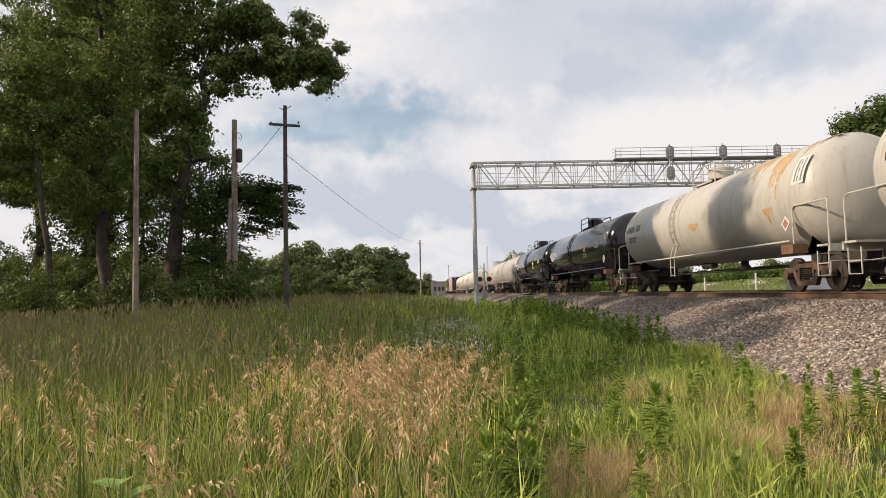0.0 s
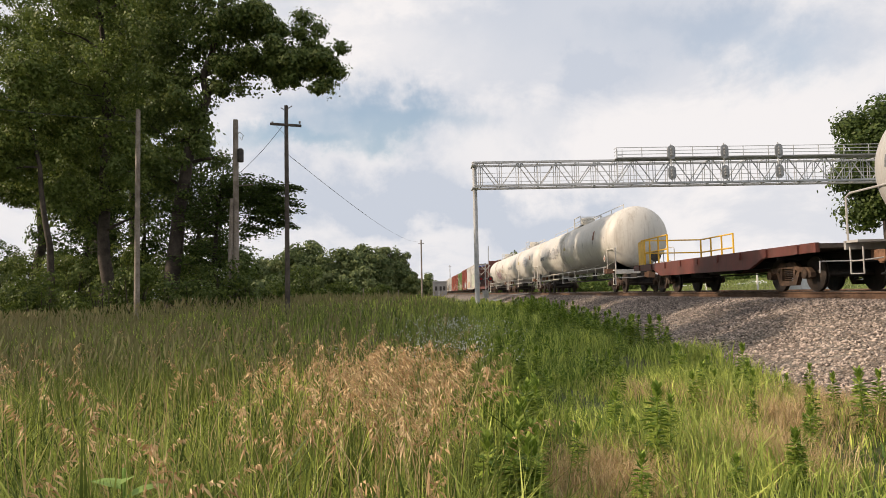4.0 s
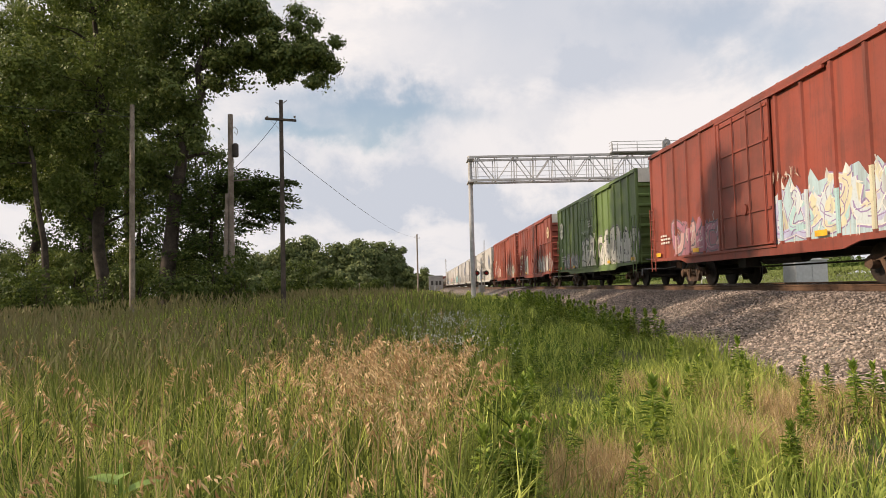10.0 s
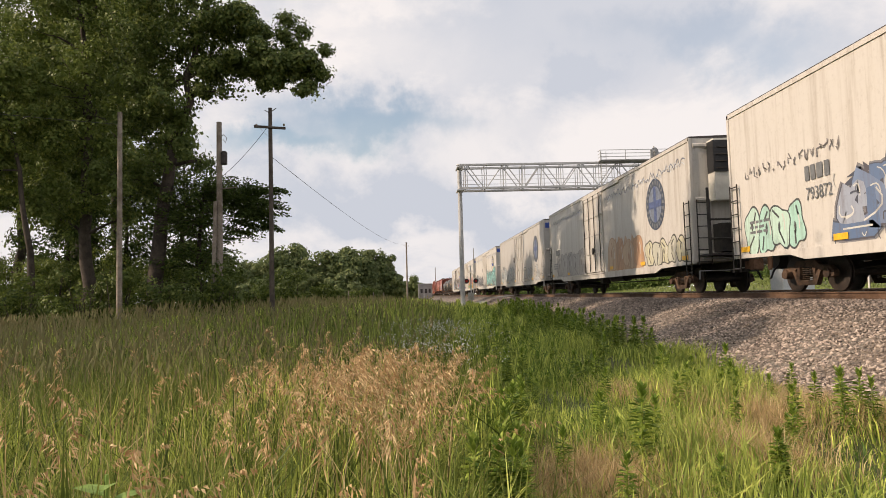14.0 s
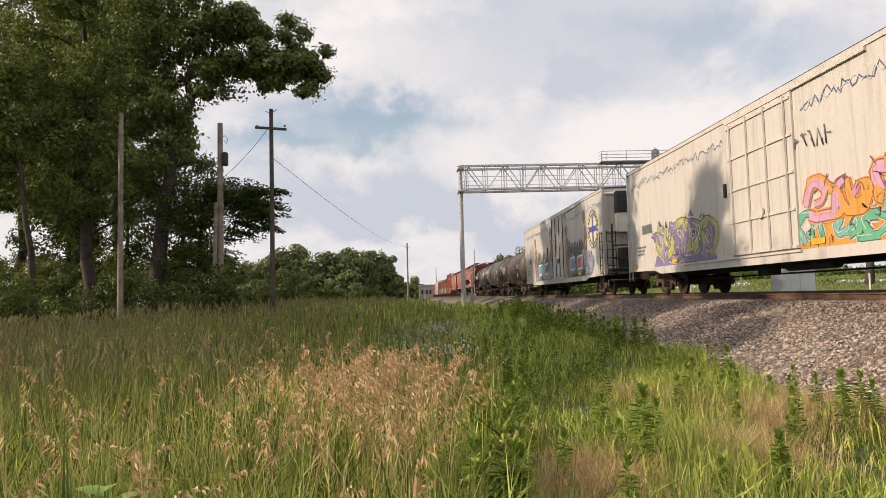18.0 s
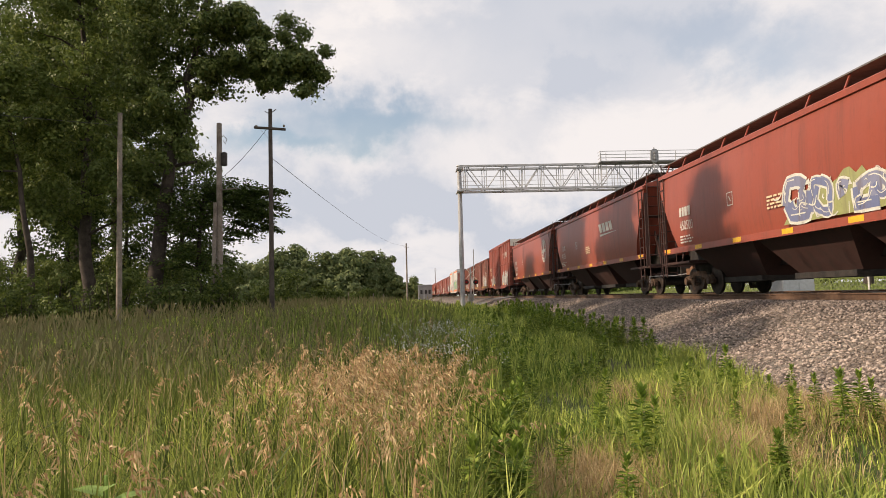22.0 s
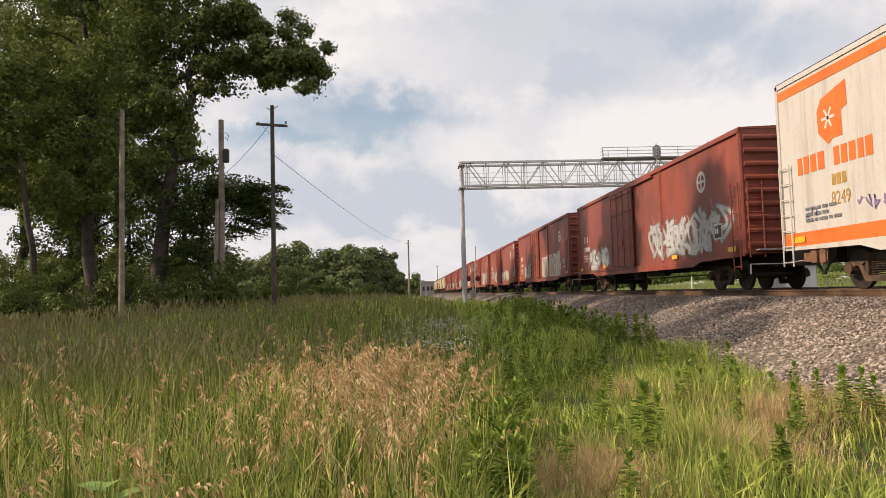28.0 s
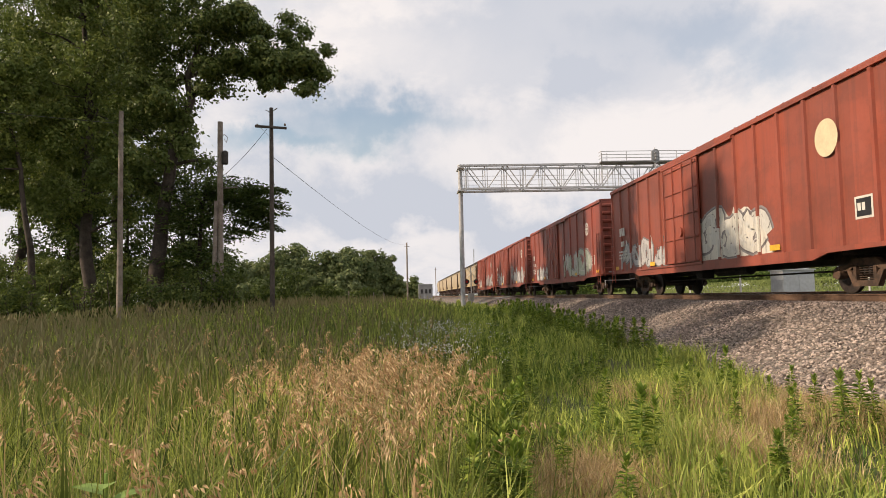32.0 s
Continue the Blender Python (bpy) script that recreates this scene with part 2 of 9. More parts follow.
BLUE = plain("blue_paint", (0.03, 0.08, 0.36), 0.5, 0, 0.2, 2.0)
POLE_WOOD = rusty("weathered_pole_wood", (0.15, 0.12, 0.095), (0.30, 0.26, 0.22), 1.5, 0.9)
DARK_WOOD = rusty("tarred_pole_wood", (0.045, 0.036, 0.030), (0.11, 0.09, 0.075), 1.5, 0.9)
BARK = rusty("tree_bark", (0.035, 0.028, 0.022), (0.085, 0.068, 0.054), 2.0, 0.95)
WIRE = plain("wire", (0.05, 0.05, 0.05), 0.5, 0.5, 0.2)
LENS = plain("red_lens", (0.30, 0.02, 0.02), 0.2, 0, 0.1)
TIE_WOOD = rusty("creosoted_tie", (0.05, 0.04, 0.033), (0.11, 0.09, 0.075), 2.0, 0.95)
CONCRETE = plain("concrete", (0.36, 0.35, 0.33), 0.85, 0, 0.2, 2.0)


# ------------------------------------------------------------------ mesh builder
class Form:
    """Collects faces of one mesh."""

    def __init__(self):
        self.v, self.f = [], []

    def add(self, verts, faces):
        n = len(self.v)
        self.v += [tuple(p) for p in verts]
        self.f += [tuple(i + n for i in fc) for fc in faces]
        return self

    def box(self, x0, x1, y0, y1, z0, z1):
        vs = [(x, y, z) for x in (x0, x1) for y in (y0, y1) for z in (z0, z1)]
        return self.add(vs, [(0, 1, 3, 2), (4, 6, 7, 5), (0, 4, 5, 1), (2, 3, 7, 6), (0, 2, 6, 4), (1, 5, 7, 3)])

    def rod(self, a, b, r, r2=None, n=8, caps=True):
        a, b = Vector(a), Vector(b)
        d = (b - a).normalized()
        s = d.orthogonal().normalized()
        t = d.cross(s)
        r2 = r if r2 is None else r2
        vs = []
        for p, q in ((a, r), (b, r2)):
            vs += [p + (s * math.cos(2 * math.pi * i / n) + t * math.sin(2 * math.pi * i / n)) * q for i in range(n)]
        fs = [(i, (i + 1) % n, n + (i + 1) % n, n + i) for i in range(n)]
        if caps:
            fs += [tuple(range(n - 1, -1, -1)), tuple(range(n, 2 * n))]
        return self.add(vs, fs)

    def path(self, pts, r, n=6):
        return self.tube(pts, [r] * len(pts), n)

    def tube(self, pts, radii, n=8):
        """One unbroken tube through points."""
        pts = [Vector(p) for p in pts]
        vs, fs, s = [], [], None
        for i, p in enumerate(pts):
            d = (pts[min(i + 1, len(pts) - 1)] - pts[max(i - 1, 0)]).normalized()
            s = d.orthogonal() if s is None else s - d * s.dot(d)
            s = (s if s.length > 1e-4 else d.orthogonal()).normalized()
            t = d.cross(s)
            vs += [p + (s * math.cos(2 * math.pi * k / n) + t * math.sin(2 * math.pi * k / n)) * radii[i] for k in range(n)]
        for i in range(len(pts) - 1):
            fs += [(i * n + k, i * n + (k + 1) % n, (i + 1) * n + (k + 1) % n, (i + 1) * n + k) for k in range(n)]
        m = (len(pts) - 1) * n
        return self.add(vs, fs + [tuple(range(n - 1, -1, -1)), tuple(range(m, m + n))])

    def bar(self, a, b, w, h):
        """A flat bar from a to b, w wide and h thick."""
        a, b = Vector(a), Vector(b)
        d = (b - a).normalized()
        s = d.cross(Vector((1, 0, 0)))
        s = (s if s.length > 0.05 else d.cross(Vector((0, 0, 1)))).normalized() * (w / 2)
        t = d.cross(s).normalized() * (h / 2)
        vs = [p + i * s + j * t for p in (a, b) for i, j in ((-1, -1), (1, -1), (1, 1), (-1, 1))]
        return self.add(vs, [(3, 2, 1, 0), (4, 5, 6, 7), (0, 1, 5, 4), (1, 2, 6, 5), (2, 3, 7, 6), (3, 0, 4, 7)])

    def prism(self, poly, axis, a, b):
        """A polygon pushed along an axis: in x it holds (y, z), in y (x, z), in z (x, y)."""
        put = {"x": lambda p, k: (k, p[0], p[1]), "y": lambda p, k: (p[0], k, p[1]), "z": lambda p, k: (p[0], p[1], k)}[axis]
        n = len(poly)
        vs = [put(p, a) for p in poly] + [put(p, b) for p in poly]
        fs = [tuple(range(n - 1, -1, -1)), tuple(range(n, 2 * n))]
        fs += [(i, (i + 1) % n, n + (i + 1) % n, n + i) for i in range(n)]
        return self.add(vs, fs)

    def turned(self, profile, origin=(0, 0, 0), axis="y", n=32):
        """A profile of (along, radius) turned round an axis."""
        o = Vector(origin)
        vs, fs = [], []
        for s, r in profile:
            for i in range(n):
                c, d = r * math.cos(2 * math.pi * i / n), r * math.sin(2 * math.pi * i / n)
                vs.append(o + Vector({"y": (c, s, d), "x": (s, c, d), "z": (c, d, s)}[axis]))
        for k in range(len(profile) - 1):
            for i in range(n):
                fs.append((k * n + i, k * n + (i + 1) % n, (k + 1) * n + (i + 1) % n, (k + 1) * n + i))
        fs += [tuple(range(n - 1, -1, -1)), tuple(range((len(profile) - 1) * n, len(profile) * n))]
        return self.add(vs, fs)

    def sheet(self, poly, x):
        """A flat painted shape of (y, z) on the side that faces -x."""
        n = len(self.v)
        self.v += [(x, p[0], p[1]) for p in poly]
        self.f.append(tuple(range(n, n + len(poly))))
        return self

    def stroke(self, pts, w, x):
        """A painted line of (y, z) as one ribbon with mitred bends."""
        n = len(pts)
        sides = []
        for i in range(n):
            (ay, az), (by, bz) = pts[max(i - 1, 0)], pts[min(i + 1, n - 1)]
            dy, dz = by - ay, bz - az
            k = math.hypot(dy, dz) or 1e-6
            sides.append(((pts[i][0] - dz / k * w / 2, pts[i][1] + dy / k * w / 2), (pts[i][0] + dz / k * w / 2, pts[i][1] - dy / k * w / 2)))
        for (a, b), (c, d) in zip(sides, sides[1:]):
            self.sheet([a, c, d, b], x)
        return self

    def mesh(self, name, mat, smooth=False):
        me = bpy.data.meshes.new(name)
        me.from_pydata(self.v, [], self.f)
        bm = bmesh.new()
        bm.from_mesh(me)
        bmesh.ops.recalc_face_normals(bm, faces=bm.faces)
        bm.to_mesh(me)
        bm.free()
        if smooth:
            me.set_sharp_from_angle(angle=radians(40))
            me.shade_smooth()
            me.set_sharp_from_angle(angle=radians(40))
        me.materials.append(mat)
        return me


def part(name, form, mat, parent, label="", at=None, smooth=False):
    """Links a form or a ready mesh as one object under a thing or a part."""
    me = form.mesh(name, mat, smooth) if isinstance(form, Form) else form
    ob = new(name, me)
    ob.parent = parent
    if at is not None:
        ob.matrix_basis = at
    return tagged(ob, label)


def thing(name, label, category, at=None, group="", kind=""):
    ob = new(name)
    ob.empty_display_size = 0.5
    if at is not None:
        ob.matrix_basis = at
    return tagged(ob, label, category, group, kind)


def solid(name, form, mat, label, category="", kind="", group="", at=None, smooth=False):
    ob = new(name, form.mesh(name, mat, smooth) if isinstance(form, Form) else form)
    if at is not None:
        ob.matrix_basis = at
    return tagged(ob, label, category, group, kind)


def mass(name, verts, tris, mat):
    """A mesh from arrays of corners and triangles, for what nobody counts."""
    me = bpy.data.meshes.new(name)
    verts, tris = np.asarray(verts, np.float32), np.asarray(tris, np.int32)
    me.vertices.add(len(verts))
    me.vertices.foreach_set("co", verts.ravel())
    me.loops.add(tris.size)
    me.loops.foreach_set("vertex_index", tris.ravel())
    me.polygons.add(len(tris))
    k = tris.shape[1]
    me.polygons.foreach_set("loop_start", np.arange(0, tris.size, k, dtype=np.int32))
    me.update(calc_edges=True)
    me.validate()
    me.materials.append(mat)
    return me

# ------------------------------------------------------------------ ground
def bell(v, a, b):
    k = np.clip((v - a) / (b - a), 0, 1)
    return k * k * (3 - 2 * k)


def land(x, y):
    """Height of the soil: a meadow that rises ahead, a shallow ditch, the bed of the tracks, fields beyond."""
    x, y = np.asarray(x, float), np.asarray(y, float)
    meadow = (0.50 - 0.42 * bell(-x, 5.0, 15.0)) * bell(y, 5.0, 26.0) * bell(-x, -4.0, 2.0) + 0.30 * bell(y, 8.0, 40.0) * bell(x, -2.0, 4.0)
    bed = bell(x, 4.9, 8.75) * (RAIL - 0.20)
    base = np.maximum(meadow * (1 - bell(x, 4.5, 7.0)), 0.0)
    z = np.where(x < 9.0, np.maximum(base * (1 - bell(x, 5.0, 8.0)) + bed, 0), RAIL - 0.20)
    far = bell(x, 18.5, 24.0)
    z = z * (1 - far) + (RAIL - 0.42 + 2.3 * bell(x, 36.0, 80.0)) * far
    wave = 0.05 * np.sin(x * 0.9 + 1.3) * np.sin(y * 0.7) + 0.03 * np.sin(x * 2.3 + y * 1.7)
    return z + wave * np.where((x < 5.2) | (x > 40), 1.0, 0.0)


def ground_mat():
    m, nt, b = material("meadow_soil")
    n = ramp(nt, noise_node(nt, 0.35, 6, 0.65), 0.35, 0.65)
    n2 = ramp(nt, noise_node(nt, 6.0, 6, 0.7), 0.35, 0.7)
    c = blend(nt, n, (0.075, 0.105, 0.03), (0.15, 0.14, 0.055))
    c = blend(nt, times(nt, n2, 0.7), c, (0.045, 0.055, 0.020))
    nt.links.new(c, b.inputs["Base Color"])
    b.inputs["Roughness"].default_value = 0.95
    bump(nt, b, noise_node(nt, 14, 5, 0.7), 0.8, 0.05)
    return m


def axis(*stretches):
    return np.unique(np.concatenate([np.linspace(a, b, n) for a, b, n in stretches]))


def ground():
    xs = axis((-2600, -90, 12), (-90, -14, 20), (-14, 12, 90), (12, 45, 34), (45, 2600, 16))
    ys = axis((-1200, -20, 14), (-20, 40, 100), (40, 130, 40), (130, 3600, 22))
    gx, gy = np.meshgrid(xs, ys, indexing="ij")
    v = np.stack([gx, gy, land(gx, gy)], -1).reshape(-1, 3)
    i, j = np.meshgrid(np.arange(len(xs) - 1), np.arange(len(ys) - 1), indexing="ij")
    a = (i * len(ys) + j).ravel()
    me = mass("ground", v, np.stack([a, a + len(ys), a + len(ys) + 1, a + 1], 1), ground_mat())
    me.shade_smooth()
    tagged(new("ground", me), "grassy meadow soil rising to flat fields", kind="structure")


ground()


def grease_and_shade(nt):
    """How far the stones darken: grease and brake dust with painted-in shade, most along the rails, in uneven tongues
    down the bank.
    """
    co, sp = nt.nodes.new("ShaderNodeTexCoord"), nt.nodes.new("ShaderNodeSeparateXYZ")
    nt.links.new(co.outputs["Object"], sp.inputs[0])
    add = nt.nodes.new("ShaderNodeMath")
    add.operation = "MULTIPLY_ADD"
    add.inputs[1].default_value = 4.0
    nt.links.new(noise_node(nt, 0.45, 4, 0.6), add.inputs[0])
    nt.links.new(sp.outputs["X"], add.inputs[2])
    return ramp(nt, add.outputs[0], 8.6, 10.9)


def stone_mat():
    m, nt, b = material("ballast_stone")
    geo = nt.nodes.new("ShaderNodeNewGeometry")
    c = blend(nt, geo.outputs["Random Per Island"], (0.050, 0.040, 0.036), (0.60, 0.495, 0.42))
    n = ramp(nt, noise_node(nt, 0.8, 5, 0.6), 0.4, 0.65)
    c = blend(nt, times(nt, n, 0.38), c, (0.22, 0.18, 0.14))
    # track grease, and the shade on the bank's top mixed into the colour
    c = blend(nt, times(nt, grease_and_shade(nt), 0.50), c, (0.055, 0.042, 0.038))
    nt.links.new(c, b.inputs["Base Color"])
    b.inputs["Roughness"].default_value = 0.9
    return m


def ballast_bed_mat():
    m, nt, b = material("ballast_bed")
    vo = nt.nodes.new("ShaderNodeTexVoronoi")
    vo.inputs["Scale"].default_value = 16.0
    co = nt.nodes.new("ShaderNodeTexCoord")
    nt.links.new(co.outputs["Object"], vo.inputs["Vector"])
    g = nt.nodes.new("ShaderNodeRGBToBW")
    nt.links.new(vo.outputs["Color"], g.inputs[0])
    c = blend(nt, g.outputs[0], (0.065, 0.055, 0.047), (0.31, 0.27, 0.22))
    n = ramp(nt, noise_node(nt, 0.5, 5, 0.6), 0.4, 0.65)
    c = blend(nt, times(nt, n, 0.4), c, (0.16, 0.11, 0.09))
    c = blend(nt, times(nt, grease_and_shade(nt), 0.75), c, (0.050, 0.038, 0.034))
    nt.links.new(c, b.inputs["Base Color"])
    b.inputs["Roughness"].default_value = 0.95
    bump(nt, b, vo.outputs["Distance"], 1.0, 0.05)
    return m


STONE, BED = stone_mat(), ballast_bed_mat()


def toe(y):
    """Where the gravel of the bank gives way to grass."""
    y = np.asarray(y, float)
    return 5.15 + 0.25 * np.sin(y * 0.55) + 0.12 * np.sin(y * 1.9 + 1) + 1.0 * bell(y, 12, 40)


def track_bed():
    ys = axis((-300, -10, 20), (-10, 40, 90), (40, 130, 50), (130, 900, 40))
    cols = []
    for k in np.linspace(0, 1, 14):
        x = toe(ys) * (1 - k) + 9.0 * k
        cols.append(np.stack([x, ys, land(x, ys) + 0.012 + 0.03 * k], -1))
    for x, z in ((9.2, RAIL - 0.165), (12.6, RAIL - 0.165), (13.2, RAIL - 0.22), (13.9, RAIL - 0.165), (17.4, RAIL - 0.165), (19.5, RAIL - 0.40)):
        cols.append(np.stack([np.full_like(ys, x), ys, np.full_like(ys, z)], -1))
    v = np.stack(cols).reshape(-1, 3)
    n = len(ys)
    i, j = np.meshgrid(np.arange(len(cols) - 1), np.arange(n - 1), indexing="ij")
    a = (i * n + j).ravel()
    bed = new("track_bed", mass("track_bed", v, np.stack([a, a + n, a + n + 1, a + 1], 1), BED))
    tagged(bed, "grey-brown crushed stone bank under the tracks", kind="structure")
    # loose stones on the slope nearest to the camera
    rng = np.random.default_rng(3)
    count = 72000
    y = 4.0 + 60.0 * rng.random(count) ** 1.7
    x = toe(y) - 0.25 + (9.35 - toe(y)) * rng.random(count) ** 0.9
    z = land(x, y) + 0.02 + 0.03 * np.clip((x - 5.2) / 3.8, 0, 1)
    z = np.where(x > 9.0, RAIL - 0.16, z)
    oct_v = np.array([(1, 0, 0), (-1, 0, 0), (0, 1, 0), (0, -1, 0), (0, 0, 1), (0, 0, -1)], float)
    oct_f = np.array([(0, 2, 4), (2, 1, 4), (1, 3, 4), (3, 0, 4), (2, 0, 5), (1, 2, 5), (3, 1, 5), (0, 3, 5)])
    size = (0.013 + 0.022 * rng.random(count) ** 1.4)[:, None, None]
    shape = oct_v[None] * (0.6 + 0.8 * rng.random((count, 6, 1))) + 0.25 * rng.normal(size=(count, 6, 3))
    vs = shape * size * np.array([1.15, 1.15, 0.8]) + np.stack([x, y, z], -1)[:, None]
    fs = oct_f[None] + 6 * np.arange(count)[:, None, None]
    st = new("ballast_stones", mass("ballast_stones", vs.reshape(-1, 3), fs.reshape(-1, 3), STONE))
    st.parent = bed
    tagged(st, "loose grey and pinkish crushed stones", kind="stuff")
    return bed


track_bed()


def track(xc, label, rusty_web):
    t = thing("railway_track", label, "railway track", pose(xc, 0, RAIL), kind="structure")
    prof = [(-0.07, -0.172), (0.07, -0.172), (0.07, -0.16), (0.012, -0.14), (0.012, -0.045), (0.036, -0.035), (0.036, -0.004), (0.028, 0),
            (-0.028, 0), (-0.036, -0.004), (-0.036, -0.035), (-0.012, -0.045), (-0.012, -0.14), (-0.07, -0.16)]
    for s in (-1, 1):
        part("rail", Form().prism([(p + s * 0.755, z) for p, z in prof], "y", -300, 900), rusty_web, t, "rust-brown steel rail")
        part("rail_head", Form().box(s * 0.755 - 0.027, s * 0.755 + 0.027, -300, 900, 0.0003, 0.003), TREAD, t, "bright worn rail head")
    tie = Form().box(-1.3, 1.3, -0.115, 0.115, -0.35, -0.176).mesh("tie", TIE_WOOD)
    plate = Form()
    for s in (-1, 1):
        plate.box(s * 0.755 - 0.19, s * 0.755 + 0.19, -0.09, 0.09, -0.176, -0.168)
    plate = plate.mesh("tie_plate", STEEL_RUST)
    for k in range(110):
        o = part("tie", tie, None, t, at=pose(0, -2 + k * 0.54, 0))
        if k % 2 == 0 and k < 60:
            part("tie_plate", plate, None, o)
    far = Form()
    for k in range(500):
        y = -2 + (k + 110) * 0.54
        far.box(-1.3, 1.3, y - 0.115, y + 0.115, -0.35, -0.176)
    tagged(part("far_ties", far, TIE_WOOD, t, "row of dark wooden ties"), kind="stuff")
    return t


WEB = rusty("rail_web", (0.095, 0.052, 0.030), (0.19, 0.112, 0.068), 2.0, 0.75)
track(XC, "rusty railway track on wooden ties in crushed stone", WEB)
track(15.65, "second rusty railway track beside the first", WEB)


def road():
    asphalt = plain("worn_asphalt", (0.17, 0.17, 0.165), 0.9, 0, 0.18, 1.5)
    ys = axis((-300, 40, 30), (40, 160, 30), (160, 1500, 20))
    z = RAIL - 0.40
    v = np.stack([np.stack([np.full_like(ys, x), ys, np.full_like(ys, z + 0.02)], -1) for x in (26.0, 33.0)]).reshape(-1, 3)
    n = len(ys)
    a = np.arange(n - 1)
    tagged(new("road", mass("road", v, np.stack([a, a + n, a + n + 1, a + 1], 1), asphalt)), "pale worn asphalt road behind the tracks", kind="structure")
    # the road that crosses the tracks
    xs = np.linspace(-60, 26, 60)
    zz = np.where((xs > 9) & (xs < 19), RAIL - 0.02, np.maximum(land(xs, np.full_like(xs, 66.0)) + 0.05, 0))
    v = np.stack([np.stack([xs, np.full_like(xs, y), zz], -1) for y in (63.0, 70.0)]).reshape(-1, 3)
    a = np.arange(len(xs) - 1)
    n = len(xs)
    tagged(new("crossing_road", mass("crossing_road", v, np.stack([a, a + 1, a + n + 1, a + n], 1), asphalt)), "grey asphalt road over the level crossing", kind="structure")


road()


# ------------------------------------------------------------------ signal bridge
def signal_bridge():
    y, x0, x1 = 54.0, 4.25, 42.0
    low, top = 9.70, 11.53
    t = thing("signal_bridge", "grey galvanised lattice signal bridge over the tracks", "signal bridge", pose(0, y, 0))
    for x, zb in ((x0, float(land(x0, y))), (x1, RAIL - 0.45)):
        post = part("post", Form().rod((x, 0, zb), (x, 0, top + 0.12), 0.19, 0.17, 14), GALV, t, "round galvanised post", smooth=True)
        part("footing", Form().rod((x, 0, zb - 0.2), (x, 0, zb + 0.22), 0.5, 0.45, 14), CONCRETE, post)
        part("cap", Form().rod((x, 0, top + 0.12), (x, 0, top + 0.20), 0.24, 0.20, 14), GALV, post)
        for z in (low, top - 0.05):
            part("collar", Form().box(x - 0.25, x + 0.25, -0.85, 0.85, z - 0.16, z - 0.075), GALV, post, "bolted collar plate")
    for z in (low, top):
        for dy in (-0.75, 0.75):
            part("chord", Form().box(x0 - 0.05, x1, dy - 0.07, dy + 0.07, z - 0.07, z + 0.07), GALV, t, "lattice chord")
            part("chord_lip", Form().box(x0 - 0.05, x1, dy - 0.10, dy + 0.10, z - 0.095, z - 0.073), GALV_DULL, t)
    step = 1.51
    n = int((x1 - x0 - 0.4) / step)
    for k in range(n + 1):
        x = x0 + 0.45 + k * step
        for dy in (-0.75, 0.75):
            for e in (-0.09, 0.09):
                part("upright", Form().rod((x + e, dy, low), (x + e, dy, top), 0.030, None, 6), GALV, t)
            if k < n:
                up = k % 2 == 1
                part("diagonal", Form().rod((x + 0.1, dy, low if up else top), (x + step - 0.1, dy, top if up else low), 0.042, None, 6), GALV, t)
        for z in (low, top):
            part("cross_strut", Form().rod((x, -0.75, z), (x, 0.75, z), 0.035, None, 6), GALV, t)
    # rails inside the walkway
    for z in (low + 0.45, low + 0.8, low + 1.15):
        part("walkway_rail", Form().rod((x0 + 0.2, 0.3, z), (x1, 0.3, z), 0.018, None, 6), GALV, t)
    part("walkway", Form().box(x0 + 0.2, x1, -0.35, 0.35, low + 0.06, low + 0.1), GALV_DULL, t, "grating walkway")
    # the raised gallery with its rails
    gx0, gx1 = 15.15, 41.0
    part("gallery_floor", Form().box(gx0, gx1, -1.5, -0.8, top + 0.02, top + 0.09), GALV_DULL, t, "grating gallery floor")
    for z in (top + 0.32, top + 0.58, top + 0.84):
        part("gallery_rail", Form().path([(gx0, -0.85, z), (gx0, -1.5, z), (gx1, -1.5, z)], 0.028), GALV, t)
    for k in range(14):
        x = gx0 + k * (gx1 - gx0) / 13
        part("gallery_post", Form().rod((x, -1.5, top + 0.1), (x, -1.5, top + 0.84), 0.03, None, 6), GALV, t)
    for k in range(2):
        part("ladder_side", Form().rod((gx0 + 0.2 + 0.4 * k, -1.0, low), (gx0 + 0.2 + 0.4 * k, -1.0, top + 0.82), 0.025, None, 6), GALV, t)
    rungs = Form()
    for k in range(8):
        rungs.rod((gx0 + 0.2, -1.0, low + 0.2 + 0.28 * k), (gx0 + 0.6, -1.0, low + 0.2 + 0.28 * k), 0.016, None, 6)
    part("ladder_rungs", rungs, GALV, t)
    back = plain("signal_back_plate", (0.30, 0.31, 0.32), 0.5, 0.2, 0.2)
    for x in (19.35, 23.5, 27.75):
        s = part("signal_mast", Form().rod((x, -1.65, low + 0.05), (x, -1.65, top + 1.05), 0.055, None, 8), GALV, t, "signal mast")
        for z in (top + 0.46, low + 0.68):
            pl = [(x + 0.30 * math.cos(a), z + 0.16 + 0.30 * math.sin(a)) for a in [math.pi * i / 10 for i in range(11)]]
            pl += [(x + 0.30 * math.cos(a), z - 0.32 + 0.30 * math.sin(a)) for a in [math.pi + math.pi * i / 10 for i in range(11)]]
            head = part("signal_head", Form().prism(pl, "y", -1.80, -1.72), back, s, "oval grey signal head")
            for q in (-0.30, -0.08, 0.14):
                part("hood", Form().turned([(-2.02, 0.085), (-2.02, 0.10), (-1.80, 0.10), (-1.80, 0.085)], (x, 0, z + q), "y", 12), back, head)
    return t


signal_bridge()


